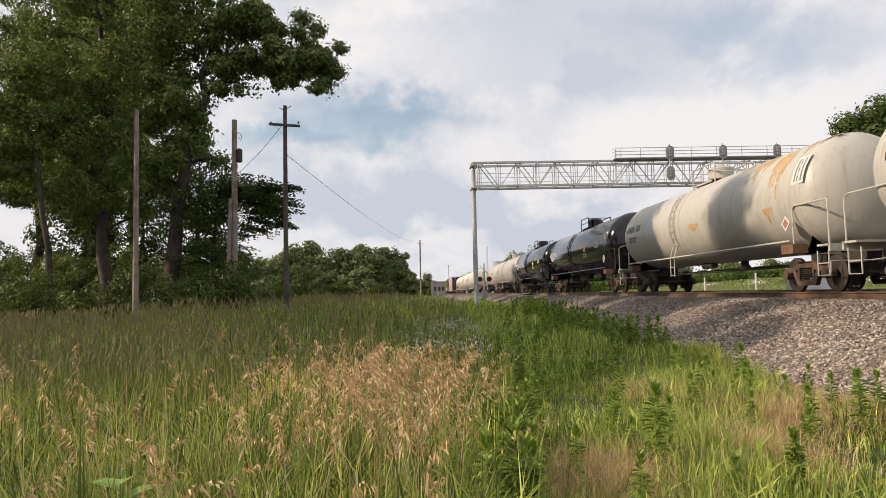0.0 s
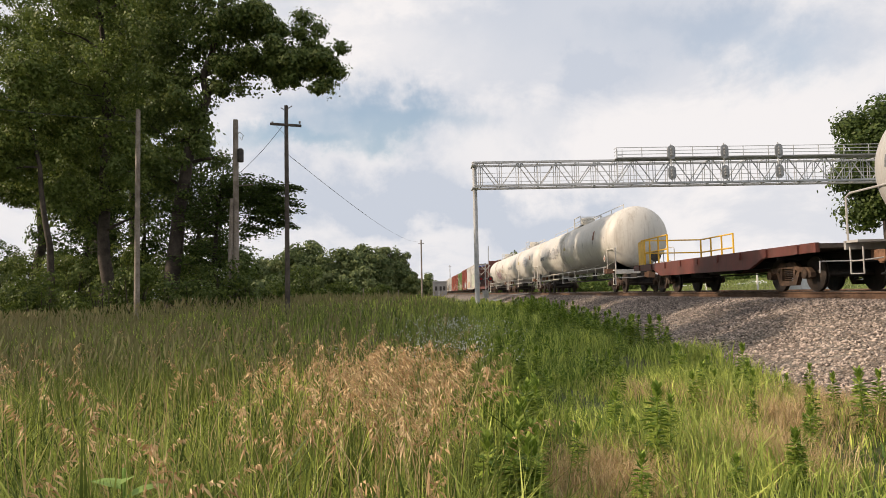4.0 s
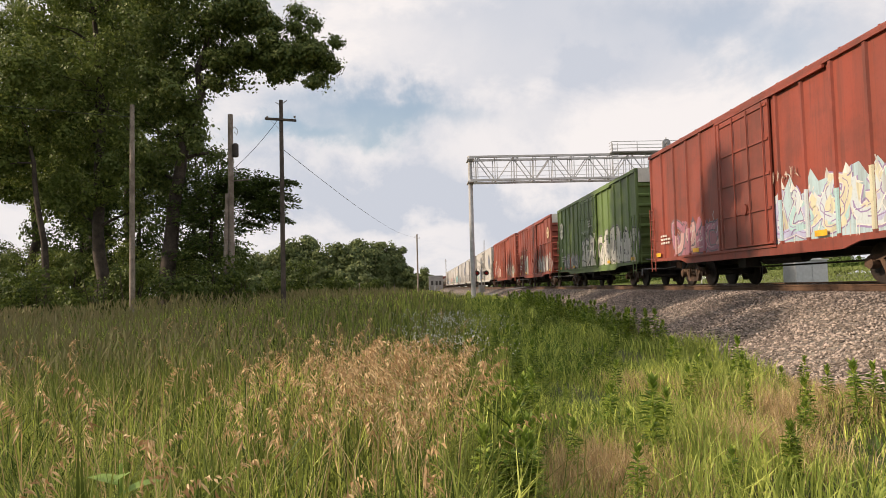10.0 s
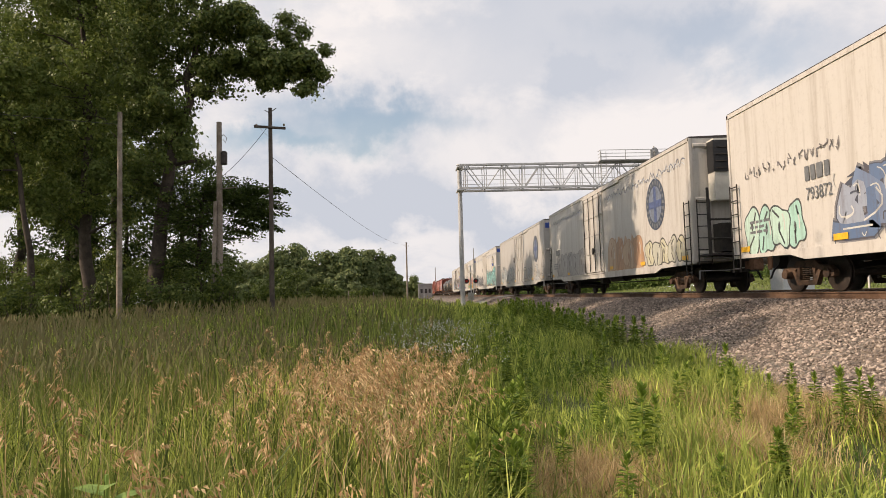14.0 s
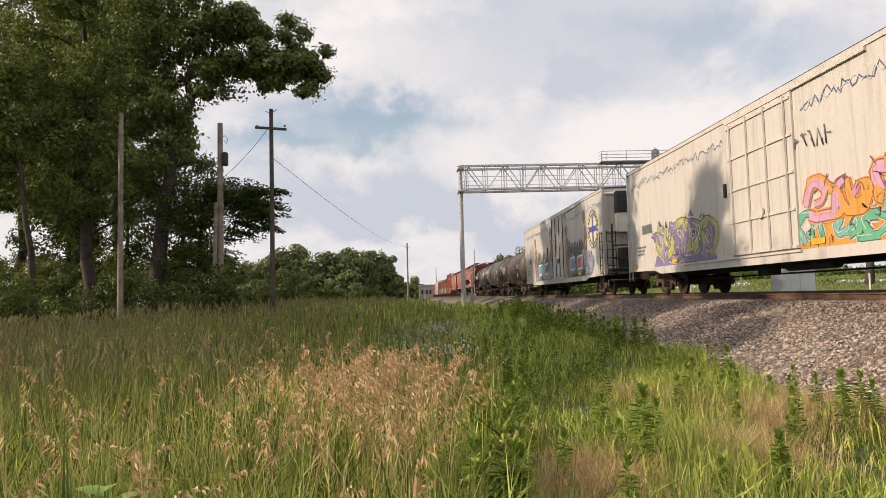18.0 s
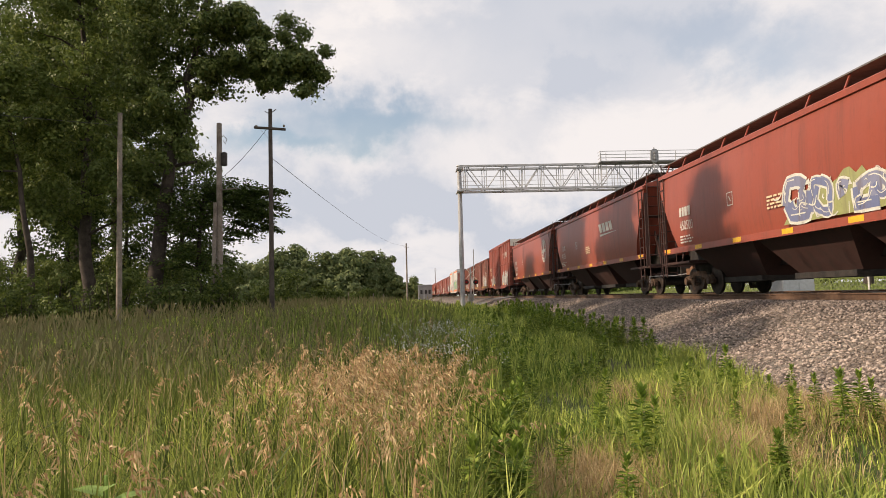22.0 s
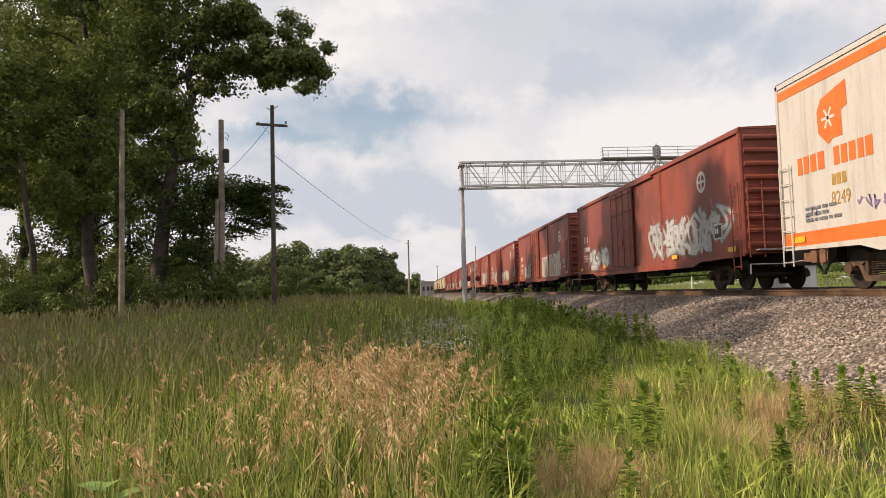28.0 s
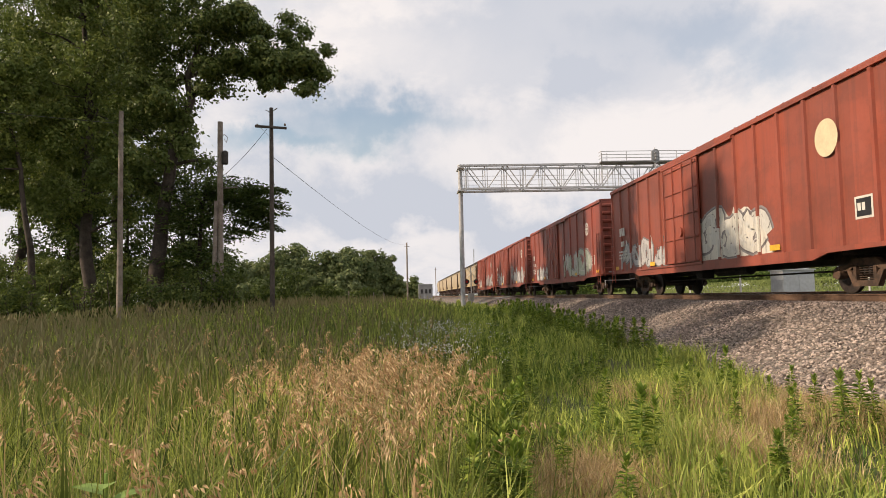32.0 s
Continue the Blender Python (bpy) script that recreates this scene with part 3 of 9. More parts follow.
def crossing_signal(at):
    t = thing("crossing_signal", "white crossing signal mast with crossed boards and dark lamps", "crossing signal", at)
    part("mast", Form().rod((0, 0, 0), (0, 0, 3.7), 0.055, None, 10), GALV, t)
    for s in (-1, 1):
        part("cross_board", Form().bar((-0.42, -0.08, 3.1 - s * 0.42), (0.42, -0.08, 3.1 + s * 0.42), 0.2, 0.02), WHITE, t, "white crossed board")
        lamp = part("lamp", Form().rod((s * 0.42, -0.14, 2.35), (s * 0.42, -0.06, 2.35), 0.22, None, 18), BLACK, t, "round black lamp shield")
        part("lens", Form().rod((s * 0.42, -0.17, 2.35), (s * 0.42, -0.14, 2.35), 0.11, None, 14), LENS, lamp, "dark red lens")
    part("lamp_arm", Form().rod((-0.42, -0.03, 2.35), (0.42, -0.03, 2.35), 0.03, None, 6), GALV, t)
    part("base", Form().rod((0, 0, -0.1), (0, 0, 0.25), 0.2, 0.14, 10), GALV_DULL, t)
    part("gate_machine", Form().box(-0.25, 0.2, -0.2, 0.2, 0.7, 1.35), GALV_DULL, t, "grey gate machine box")
    part("gate_arm", Form().bar((0.25, 0.1, 1.1), (0.35, 0.1, 5.2), 0.10, 0.04), WHITE, t, "raised white gate arm")
    return t


crossing_signal(pose(5.45, 60, float(land(5.45, 60)), rz=10))


def boxes_beside_track():
    grey = plain("cabinet_paint", (0.47, 0.50, 0.52), 0.5, 0.2, 0.12)
    c = thing("equipment_cabinet", "pale grey metal equipment cabinet beyond the tracks", "cabinet", pose(22.85, 40.2, RAIL - 0.42))
    part("plinth", Form().box(-1.1, 1.1, -0.8, 0.8, -0.1, 0.12), CONCRETE, c)
    part("case", Form().box(-0.95, 0.95, -0.7, 0.7, 0.12, 1.62), grey, c)
    part("roof", Form().prism([(-1.0, 1.62), (1.0, 1.62), (0.98, 1.68), (0, 1.72), (-0.98, 1.68)], "y", -0.8, 0.8), grey, c)
    for s in (-1, 1):
        part("door", Form().box(s * 0.48 - 0.44, s * 0.48 + 0.44, -0.725, -0.703, 0.2, 1.48), grey, c)
    for x, yy in ((18.6, 38.0), (21.5, 52.0), (24.0, 40.5), (29.5, 43.0)):
        solid("marker_post", Form().rod((0, 0, -0.1), (0, 0, 1.35), 0.055, None, 8), WHITE, "white marker post beyond the tracks", "post", at=pose(x, yy, RAIL - 0.42), group="white posts")
    far = plain("far_building_wall", (0.24, 0.24, 0.25), 0.8, 0, 0.2, 0.5)
    b = thing("trackside_building", "low grey flat-roofed building far along the tracks", "building", pose(5.75, 236, 0.5))
    part("wall", Form().box(-2.3, 2.3, -4, 4, -0.4, 4.7), far, b)
    part("roof", Form().box(-2.4, 2.4, -4.1, 4.1, 4.7, 4.95), GALV_DULL, b)
    for x in (-1.3, 0.2, 1.4):
        part("window", Form().box(x - 0.35, x + 0.35, -4.03, -4.004, 1.8, 3.2), BLACK, b, "dark window")
    part("door", Form().box(-0.7, -0.1, -4.04, -4.004, -0.4, 1.7), GALV_DULL, b)


boxes_beside_track()


# ------------------------------------------------------------------ poles and wires
NEAR = 0.68                 # the grove and its poles stand at this share of the first estimate of their distance
EYE_Z = EYE.z


def nearer(x, y, z=0.0):
    return x * NEAR, y * NEAR, EYE_Z + (z - EYE_Z) * NEAR


def utility_pole(x, y, h, r, arm, label, lean=0.0, wood=POLE_WOOD):
    if y < 100:
        x, y, top = nearer(x, y, h + 0.5)
        z, r = float(land(x, y)), r * NEAR
        h = top - z
    z = float(land(x, y))
    t = thing("utility_pole", label, "utility pole", pose(x, y, z, ry=lean), group="utility poles")
    part("pole", Form().rod((0, 0, -0.3), (0, 0, h), r, r * 0.72, 12), wood, t, smooth=True)
    if arm:
        a = part("crossarm", Form().bar((-0.5, -0.085, h - 0.62), (0.5, -0.085, h - 0.70), 0.085, 0.07), wood, t, "wooden crossarm")
        for k in (-0.43, 0.45):
            part("insulator", Form().rod((k, -0.085, h - 0.62), (k, -0.085, h - 0.55), 0.03, 0.035, 8), POLE_WOOD, a)
        part("brace", Form().bar((-0.32, -0.09, h - 0.68), (0, -0.09, h - 1.02), 0.03, 0.01), GALV_DULL, t)
        part("top_pin", Form().path([(0, 0, h - 0.17), (-0.17, -0.04, h - 0.08)], 0.015).path([(0, 0, h - 0.14), (0.2, -0.04, h - 0.02)], 0.015), GALV_DULL, t)
    return t


p = utility_pole(-6.40, 33.0, 10.11, 0.125, True, "tall dark wooden utility pole with a crossarm", wood=DARK_WOOD)
top = p.children[0].dimensions.z - 0.3
can = part("transformer", Form().turned([(-0.2, 0.07), (-0.18, 0.10), (0.17, 0.10), (0.2, 0.055)], (-0.18, -0.07, top - 1.40), "z", 14), GALV_DULL, p, "small grey transformer can", smooth=True)
part("bushing", Form().rod((-0.18, -0.07, top - 1.2), (-0.18, -0.07, top - 1.06), 0.02, 0.014, 8), POLE_WOOD, can)
part("loop_wire", Form().path([(-0.24, -0.07, top - 0.75), (-0.28, -0.07, top - 0.86), (-0.2, -0.07, top - 0.9), (-0.18, -0.07, top - 1.06)], 0.008), WIRE, p)
p = utility_pole(-9.88, 37.0, 10.48, 0.185, False, "thick grey wooden utility pole with a transformer")
top = p.children[0].dimensions.z - 0.3
can = part("transformer", Form().turned([(-0.25, 0.08), (-0.22, 0.115), (0.2, 0.115), (0.25, 0.06)], (0.19, -0.07, top - 1.33), "z", 14), DARK_STEEL, p, "dark transformer can", smooth=True)
part("bracket", Form().path([(0, 0, top - 0.6), (0.17, -0.07, top - 0.47), (0.29, -0.07, top - 0.6), (0.24, -0.07, top - 0.78), (0.16, -0.07, top - 0.65)], 0.015), GALV_DULL, p)
part("side_arm", Form().bar((0, -0.08, top - 2.45), (0.65, -0.08, top - 2.41), 0.05, 0.035), POLE_WOOD, p)
utility_pole(-10.22, 36.8, 6.2, 0.13, False, "short leaning grey stub pole beside the utility pole", lean=1.5)
utility_pole(-12.62, 31.0, 9.45, 0.135, False, "bare grey wooden utility pole before the trees")
utility_pole(-0.15, 122.0, 10.5, 0.17, True, "distant wooden utility pole")
utility_pole(12.6 - 2.2, 262.0, 11.0, 0.16, True, "far utility pole beyond the crossing")


def wire(name, a, b, sag, r=0.008):
    a, b = Vector(a), Vector(b)
    f = Form()
    pts = []
    for k in range(17):
        s = k / 16
        q = a.lerp(b, s)
        q.z -= sag * 4 * s * (1 - s)
        pts.append(q)
    f.path(pts, r, 4)
    solid(name, f, WIRE, "thin dark overhead wire between poles", "wire", group="overhead wires")


wire("overhead_wire", nearer(-6.3, 33, 8.2), (-0.2, 122, 10.6), 0.9, 0.009)
wire("overhead_wire", nearer(-6.6, 33, 9.6), nearer(-9.8, 37, 8.0), 0.1, 0.008)
wire("overhead_wire", nearer(-12.62, 31, 9.4), nearer(-30, 20, 9.8), 0.2, 0.008)


# scattered small posts in the far meadow
for x, y, h in ((-5.3, 62, 1.55), (-6.4, 64, 1.5), (-3.5, 70, 1.4), (-2.6, 74, 1.4)):
    solid("fence_post", Form().rod((0, 0, -0.2), (0, 0, h), 0.06, 0.05, 8), POLE_WOOD, "short weathered wooden fence post in tall grass", "post", at=pose(x, y, float(land(x, y))), group="fence posts")

# ------------------------------------------------------------------ running gear shared by all wagons
def wheelset_mesh():
    f = Form()
    for s in (-1, 1):
        x = s * 0.755
        f.turned([(x - 0.065, 0.10), (x - 0.065, 0.40), (x - 0.05, 0.455), (x - 0.02, 0.457), (x - 0.02, 0.40), (x - 0.005, 0.36), (x - 0.005, 0.16),
                  (x + 0.005, 0.16), (x + 0.005, 0.36), (x + 0.02, 0.40), (x + 0.02, 0.457), (x + 0.05, 0.455), (x + 0.065, 0.40), (x + 0.065, 0.10)], (0, 0, 0), "x", 22)
    f.rod((-1.05, 0, 0), (1.05, 0, 0), 0.085, None, 10)
    return f.mesh("wheelset", WHEEL, True)


def rim_mesh():
    f = Form()
    for s in (-1, 1):
        x = s * 0.825
        n = 26
        vs = [(x, r * math.cos(2 * math.pi * i / n), r * math.sin(2 * math.pi * i / n)) for r in (0.41, 0.452) for i in range(n)]
        f.add(vs, [(i, (i + 1) % n, n + (i + 1) % n, n + i) for i in range(n)])
    return f.mesh("rim", TREAD)


def side_frame_mesh():
    """The cast side of a truck: an arched top bar, a sunk bottom bar, two pedestals and a spring window."""
    f = Form()
    w0, w1 = -0.06, 0.06
    f.prism([(-1.12, 0.50), (-0.98, 0.62), (-0.55, 0.66), (-0.38, 0.78), (0.38, 0.78), (0.55, 0.66), (0.98, 0.62), (1.12, 0.50), (1.12, 0.38), (0.98, 0.36), (0.90, 0.50), (0.50, 0.53), (0.34, 0.62),
             (-0.34, 0.62), (-0.50, 0.53), (-0.90, 0.50), (-0.98, 0.36), (-1.12, 0.38)], "x", w0, w1)
    f.prism([(-0.62, 0.54), (-0.46, 0.52), (-0.30, 0.30), (0.30, 0.30), (0.46, 0.52), (0.62, 0.54), (0.40, 0.17), (-0.40, 0.17)], "x", w0, w1)
    for s in (-1, 1):
        f.box(w0, w1, s * 0.33 - 0.05, s * 0.33 + 0.05, 0.28, 0.64)
        f.rod((w0 - 0.05, s * 0.889, 0.457), (w1 + 0.02, s * 0.889, 0.457), 0.125, None, 12)
    return f.mesh("side_frame", TRUCK_RUST)


def springs_mesh():
    f = Form()
    for k in (-0.17, 0.0, 0.17):
        for j in range(6):
            f.turned([(0.31 + j * 0.05, 0.055), (0.325 + j * 0.05, 0.078), (0.34 + j * 0.05, 0.055)], (0, k, 0), "z", 10)
    return f.mesh("spring_nest", TRUCK_RUST, True)


WHEELSET, RIM, SIDE_FRAME, SPRINGS = wheelset_mesh(), rim_mesh(), side_frame_mesh(), springs_mesh()
BOLSTER = Form().box(-1.0, 1.0, -0.22, 0.22, 0.45, 0.72).rod((0, 0, 0.7), (0, 0, 0.92), 0.22, None, 12).box(-0.9, 0.9, -0.95, -0.8, 0.42, 0.55).box(-0.9, 0.9, 0.8, 0.95, 0.42, 0.55).mesh("truck", DARK_STEEL)
COUPLER = Form().box(-0.10, 0.10, -0.75, 0.15, 0.74, 0.98).box(-0.17, 0.14, -0.98, -0.72, 0.70, 1.02).rod((0.1, -0.9, 0.66), (0.1, -0.9, 1.06), 0.06, None, 8).mesh("coupler", STEEL_RUST)
HOSE = Form().path([(0.35, 0.1, 0.8), (0.38, -0.2, 0.62), (0.3, -0.5, 0.42), (0.15, -0.85, 0.40)], 0.03, 6).mesh("air_hose", BLACK)
CUT_LEVER = Form().path([(-1.5, 0.0, 0.72), (-0.6, -0.08, 0.72), (-0.2, -0.35, 0.78)], 0.018).path([(-1.5, 0.0, 0.72), (-1.52, -0.02, 0.45)], 0.018).mesh("cut_lever", GALV_DULL)
WHEELS = []


def truck(car, y):
    t = part("truck", BOLSTER, None, car, "dusty steel truck", at=pose(0, y, 0))
    for s in (-1, 1):
        fr = part("side_frame", SIDE_FRAME, None, t, "cast side frame", at=pose(s * 1.0, 0, 0))
        tagged(part("spring_nest", SPRINGS, None, t, at=pose(s * 0.98, 0, 0)), kind="stuff")
        w = part("wheelset", WHEELSET, None, t, "steel wheels on an axle", at=pose(0, s * 0.889, 0.457))
        WHEELS.append((w, s * 0.889, car))
    return t


def gear(car, half, inset, coup=0.35):
    """Two trucks, two couplers with hoses, and the uncoupling levers."""
    for s in (-1, 1):
        truck(car, s * (half - inset))
        c = part("coupler", COUPLER, None, car, at=pose(0, s * half, 0, rz=0 if s < 0 else 180))
        part("air_hose", HOSE, None, car, at=pose(0, s * half, 0, rz=0 if s < 0 else 180))
        part("cut_lever", CUT_LEVER, None, car, at=pose(0, -half - 0.1, 0) if s < 0 else pose(0, half + 0.1, 0, rz=180))


def ladder(f, y, x, z0, z1, w=0.42, step=0.38, r=0.016):
    for k in (0, 1):
        f.rod((x, y + k * w, z0), (x, y + k * w, z1), r * 1.2, None, 6)
    z = z0 + 0.1
    while z < z1:
        f.rod((x, y, z), (x, y + w, z), r, None, 6)
        z += step
    return f


def end_ladder(f, x, y, z0, z1, w=0.42, step=0.38, r=0.016):
    for k in (0, 1):
        f.rod((x + k * w, y, z0), (x + k * w, y, z1), r * 1.2, None, 6)
    z = z0 + 0.1
    while z < z1:
        f.rod((x, y, z), (x + w, y, z), r, None, 6)
        z += step
    return f


def underframe(car, half, deep=0.0):
    f = Form().box(-0.22, 0.22, -half + 0.3, half - 0.3, 0.72, 1.0)
    f.rod((-0.8, -1.5, 0.75), (-0.8, 0.6, 0.75), 0.16, None, 10).box(-1.1, -0.7, 1.2, 1.7, 0.55, 0.9)
    f.rod((0.5, 2.0, 0.78), (0.5, 2.8, 0.78), 0.14, None, 10)
    f.rod((-0.35, -half + 2.6, 0.55), (-0.35, half - 2.6, 0.55), 0.025, None, 6)
    for k in range(-3, 4):
        f.box(-1.4, 1.4, k * half / 4.2 - 0.05, k * half / 4.2 + 0.05, 0.85, 1.0)
    return part("underframe", f, DARK_STEEL, car, "black underframe with brake gear")


# ------------------------------------------------------------------ painted lettering and spray paint on wagon sides
POSTS = {}
PANEL = -1.5565             # outer face of the sheets between the posts


def plane(car, x, ya, yb):
    """Paint lies on the sheet of a ribbed side, or on the posts where one stands in its way."""
    if car.name in POSTS and abs(x + 1.613) < 0.02 and not any(min(ya, yb) - 0.09 < y < max(ya, yb) + 0.09 for y in POSTS[car.name]):
        return x - (-1.613) + PANEL
    return x


def bars(car, name, mat, x, y0, z0, widths, h, gap=0.3, slant=0.0, label=""):
    """Lettering as plain blocks: y runs away from the camera, and the words run the other way along the side."""
    f = Form()
    y = y0
    x = plane(car, x, y0, y0 - sum(abs(w) for w in widths) * (1 + gap))
    for w in widths:
        if w > 0:
            f.sheet([(y, z0), (y - w, z0), (y - w - slant, z0 + h), (y - slant, z0 + h)], x)
        y -= abs(w) * (1 + gap)
    return tagged(part(name, f, mat, car, label), kind="stuff")


def words(car, mat, x, y0, z0, n, h, rng, w=0.62, label="painted lettering"):
    return bars(car, "lettering", mat, x, y0, z0, [h * w * rng.uniform(0.8, 1.1) * (-1 if rng.random() < 0.08 else 1) for _ in range(n)], h, 0.32, label=label)


def text(car, body, size, mat, x, y0, z0, label="painted number", squeeze=0.8, shear=0.0):
    """Readable lettering in the built-in font on the side that faces -x."""
    cu = bpy.data.curves.new("lettering", "FONT")
    cu.body, cu.size, cu.shear = body, size, shear
    tmp = bpy.data.objects.new("lettering", cu)
    me = bpy.data.meshes.new_from_object(tmp)
    bpy.data.objects.remove(tmp)
    me.materials.clear()
    me.materials.append(mat)
    x = plane(car, x, y0, y0 - squeeze * max(v.co.x for v in me.vertices))
    m = Matrix(((0, 0, -1, x), (-squeeze, 0, 0, y0), (0, 1, 0, z0), (0, 0, 0, 1)))
    me.transform(m)
    return tagged(part("lettering", me, None, car, label), kind="stuff")


def end_text(wall, body, size, mat, y, z, squeeze=0.82, x=0.0):
    """Readable lettering across a wagon's leading end."""
    cu = bpy.data.curves.new("lettering", "FONT")
    cu.body, cu.size, cu.align_x = body, size, "CENTER"
    tmp = bpy.data.objects.new("lettering", cu)
    me = bpy.data.meshes.new_from_object(tmp)
    bpy.data.objects.remove(tmp)
    me.materials.clear()
    me.materials.append(mat)
    me.transform(Matrix(((squeeze, 0, 0, x), (0, 0, -1, y), (0, 1, 0, z), (0, 0, 0, 1))))
    return tagged(part("lettering", me, None, wall, "painted warning words"), kind="stuff")


def small_print(car, mat, x, y0, z0, rows, width, rng, h=0.07):
    f = Form()
    x = plane(car, x, y0, y0 - width)
    for r in range(rows):
        y, z = y0, z0 - r * h * 1.9
        end = y0 - width * rng.uniform(0.6, 1.0)
        while y > end:
            w = rng.uniform(0.08, 0.3)
            f.sheet([(y, z), (y - w, z), (y - w, z + h), (y, z + h)], x)
            y -= w + 0.06
    return tagged(part("small_print", f, mat, car, "small stencilled data"), kind="stuff")


SPRAY = {}


def spray(col):
    key = tuple(round(c, 3) for c in col)
    if key not in SPRAY:
        SPRAY[key] = car_paint("spray_paint", col, 0.5, (0.14, 0.10, 0.08), 0.55, 0.3)
    return SPRAY[key]


def blob(rng, cy, cz, wy, wz, n=26, rough=0.10, square=2.6, lean=0.0):
    ph = [rng.uniform(0, 6.28) for _ in range(4)]
    am = [rough * rng.uniform(0.3, 1) / (k + 1) ** 0.5 for k in range(4)]
    out = []
    for i in range(n):
        a = 2 * math.pi * i / n
        r = (abs(math.cos(a)) ** square + abs(math.sin(a)) ** square) ** (-1 / square)
        r *= 1 + sum(am[k] * math.sin((k + 2) * a + ph[k]) for k in range(4))
        z = r * math.sin(a) * wz
        out.append((cy + r * math.cos(a) * wy + lean * z, cz + z))
    return out


def scaled(poly, k, dy=0.0, dz=0.0):
    cy, cz = sum(p[0] for p in poly) / len(poly), sum(p[1] for p in poly) / len(poly)
    return [(cy + (p[0] - cy) * k + dy, cz + (p[1] - cz) * k + dz) for p in poly]


def ragged(rng, y0, y1, z0, z1, teeth=26, drop=0.35):
    """A cloud of overspray with an uneven upper edge."""
    top = []
    n = teeth
    for i in range(n + 1):
        s = i / n
        edge = min(1.0, 5 * s, 5 * (1 - s))
        top.append((y0 + (y1 - y0) * s, z0 + (z1 - z0) * (edge * (1 - drop) + drop * edge * rng.random())))
    return [(y0, z0)] + top + [(y1, z0)]


def bow(a, b, bend, n=7):
    """A curved line from a to b that swells to one side."""
    dy, dz = b[0] - a[0], b[1] - a[1]
    return [(a[0] + dy * i / n - dz * bend * math.sin(math.pi * i / n), a[1] + dz * i / n + dy * bend * math.sin(math.pi * i / n)) for i in range(n + 1)]


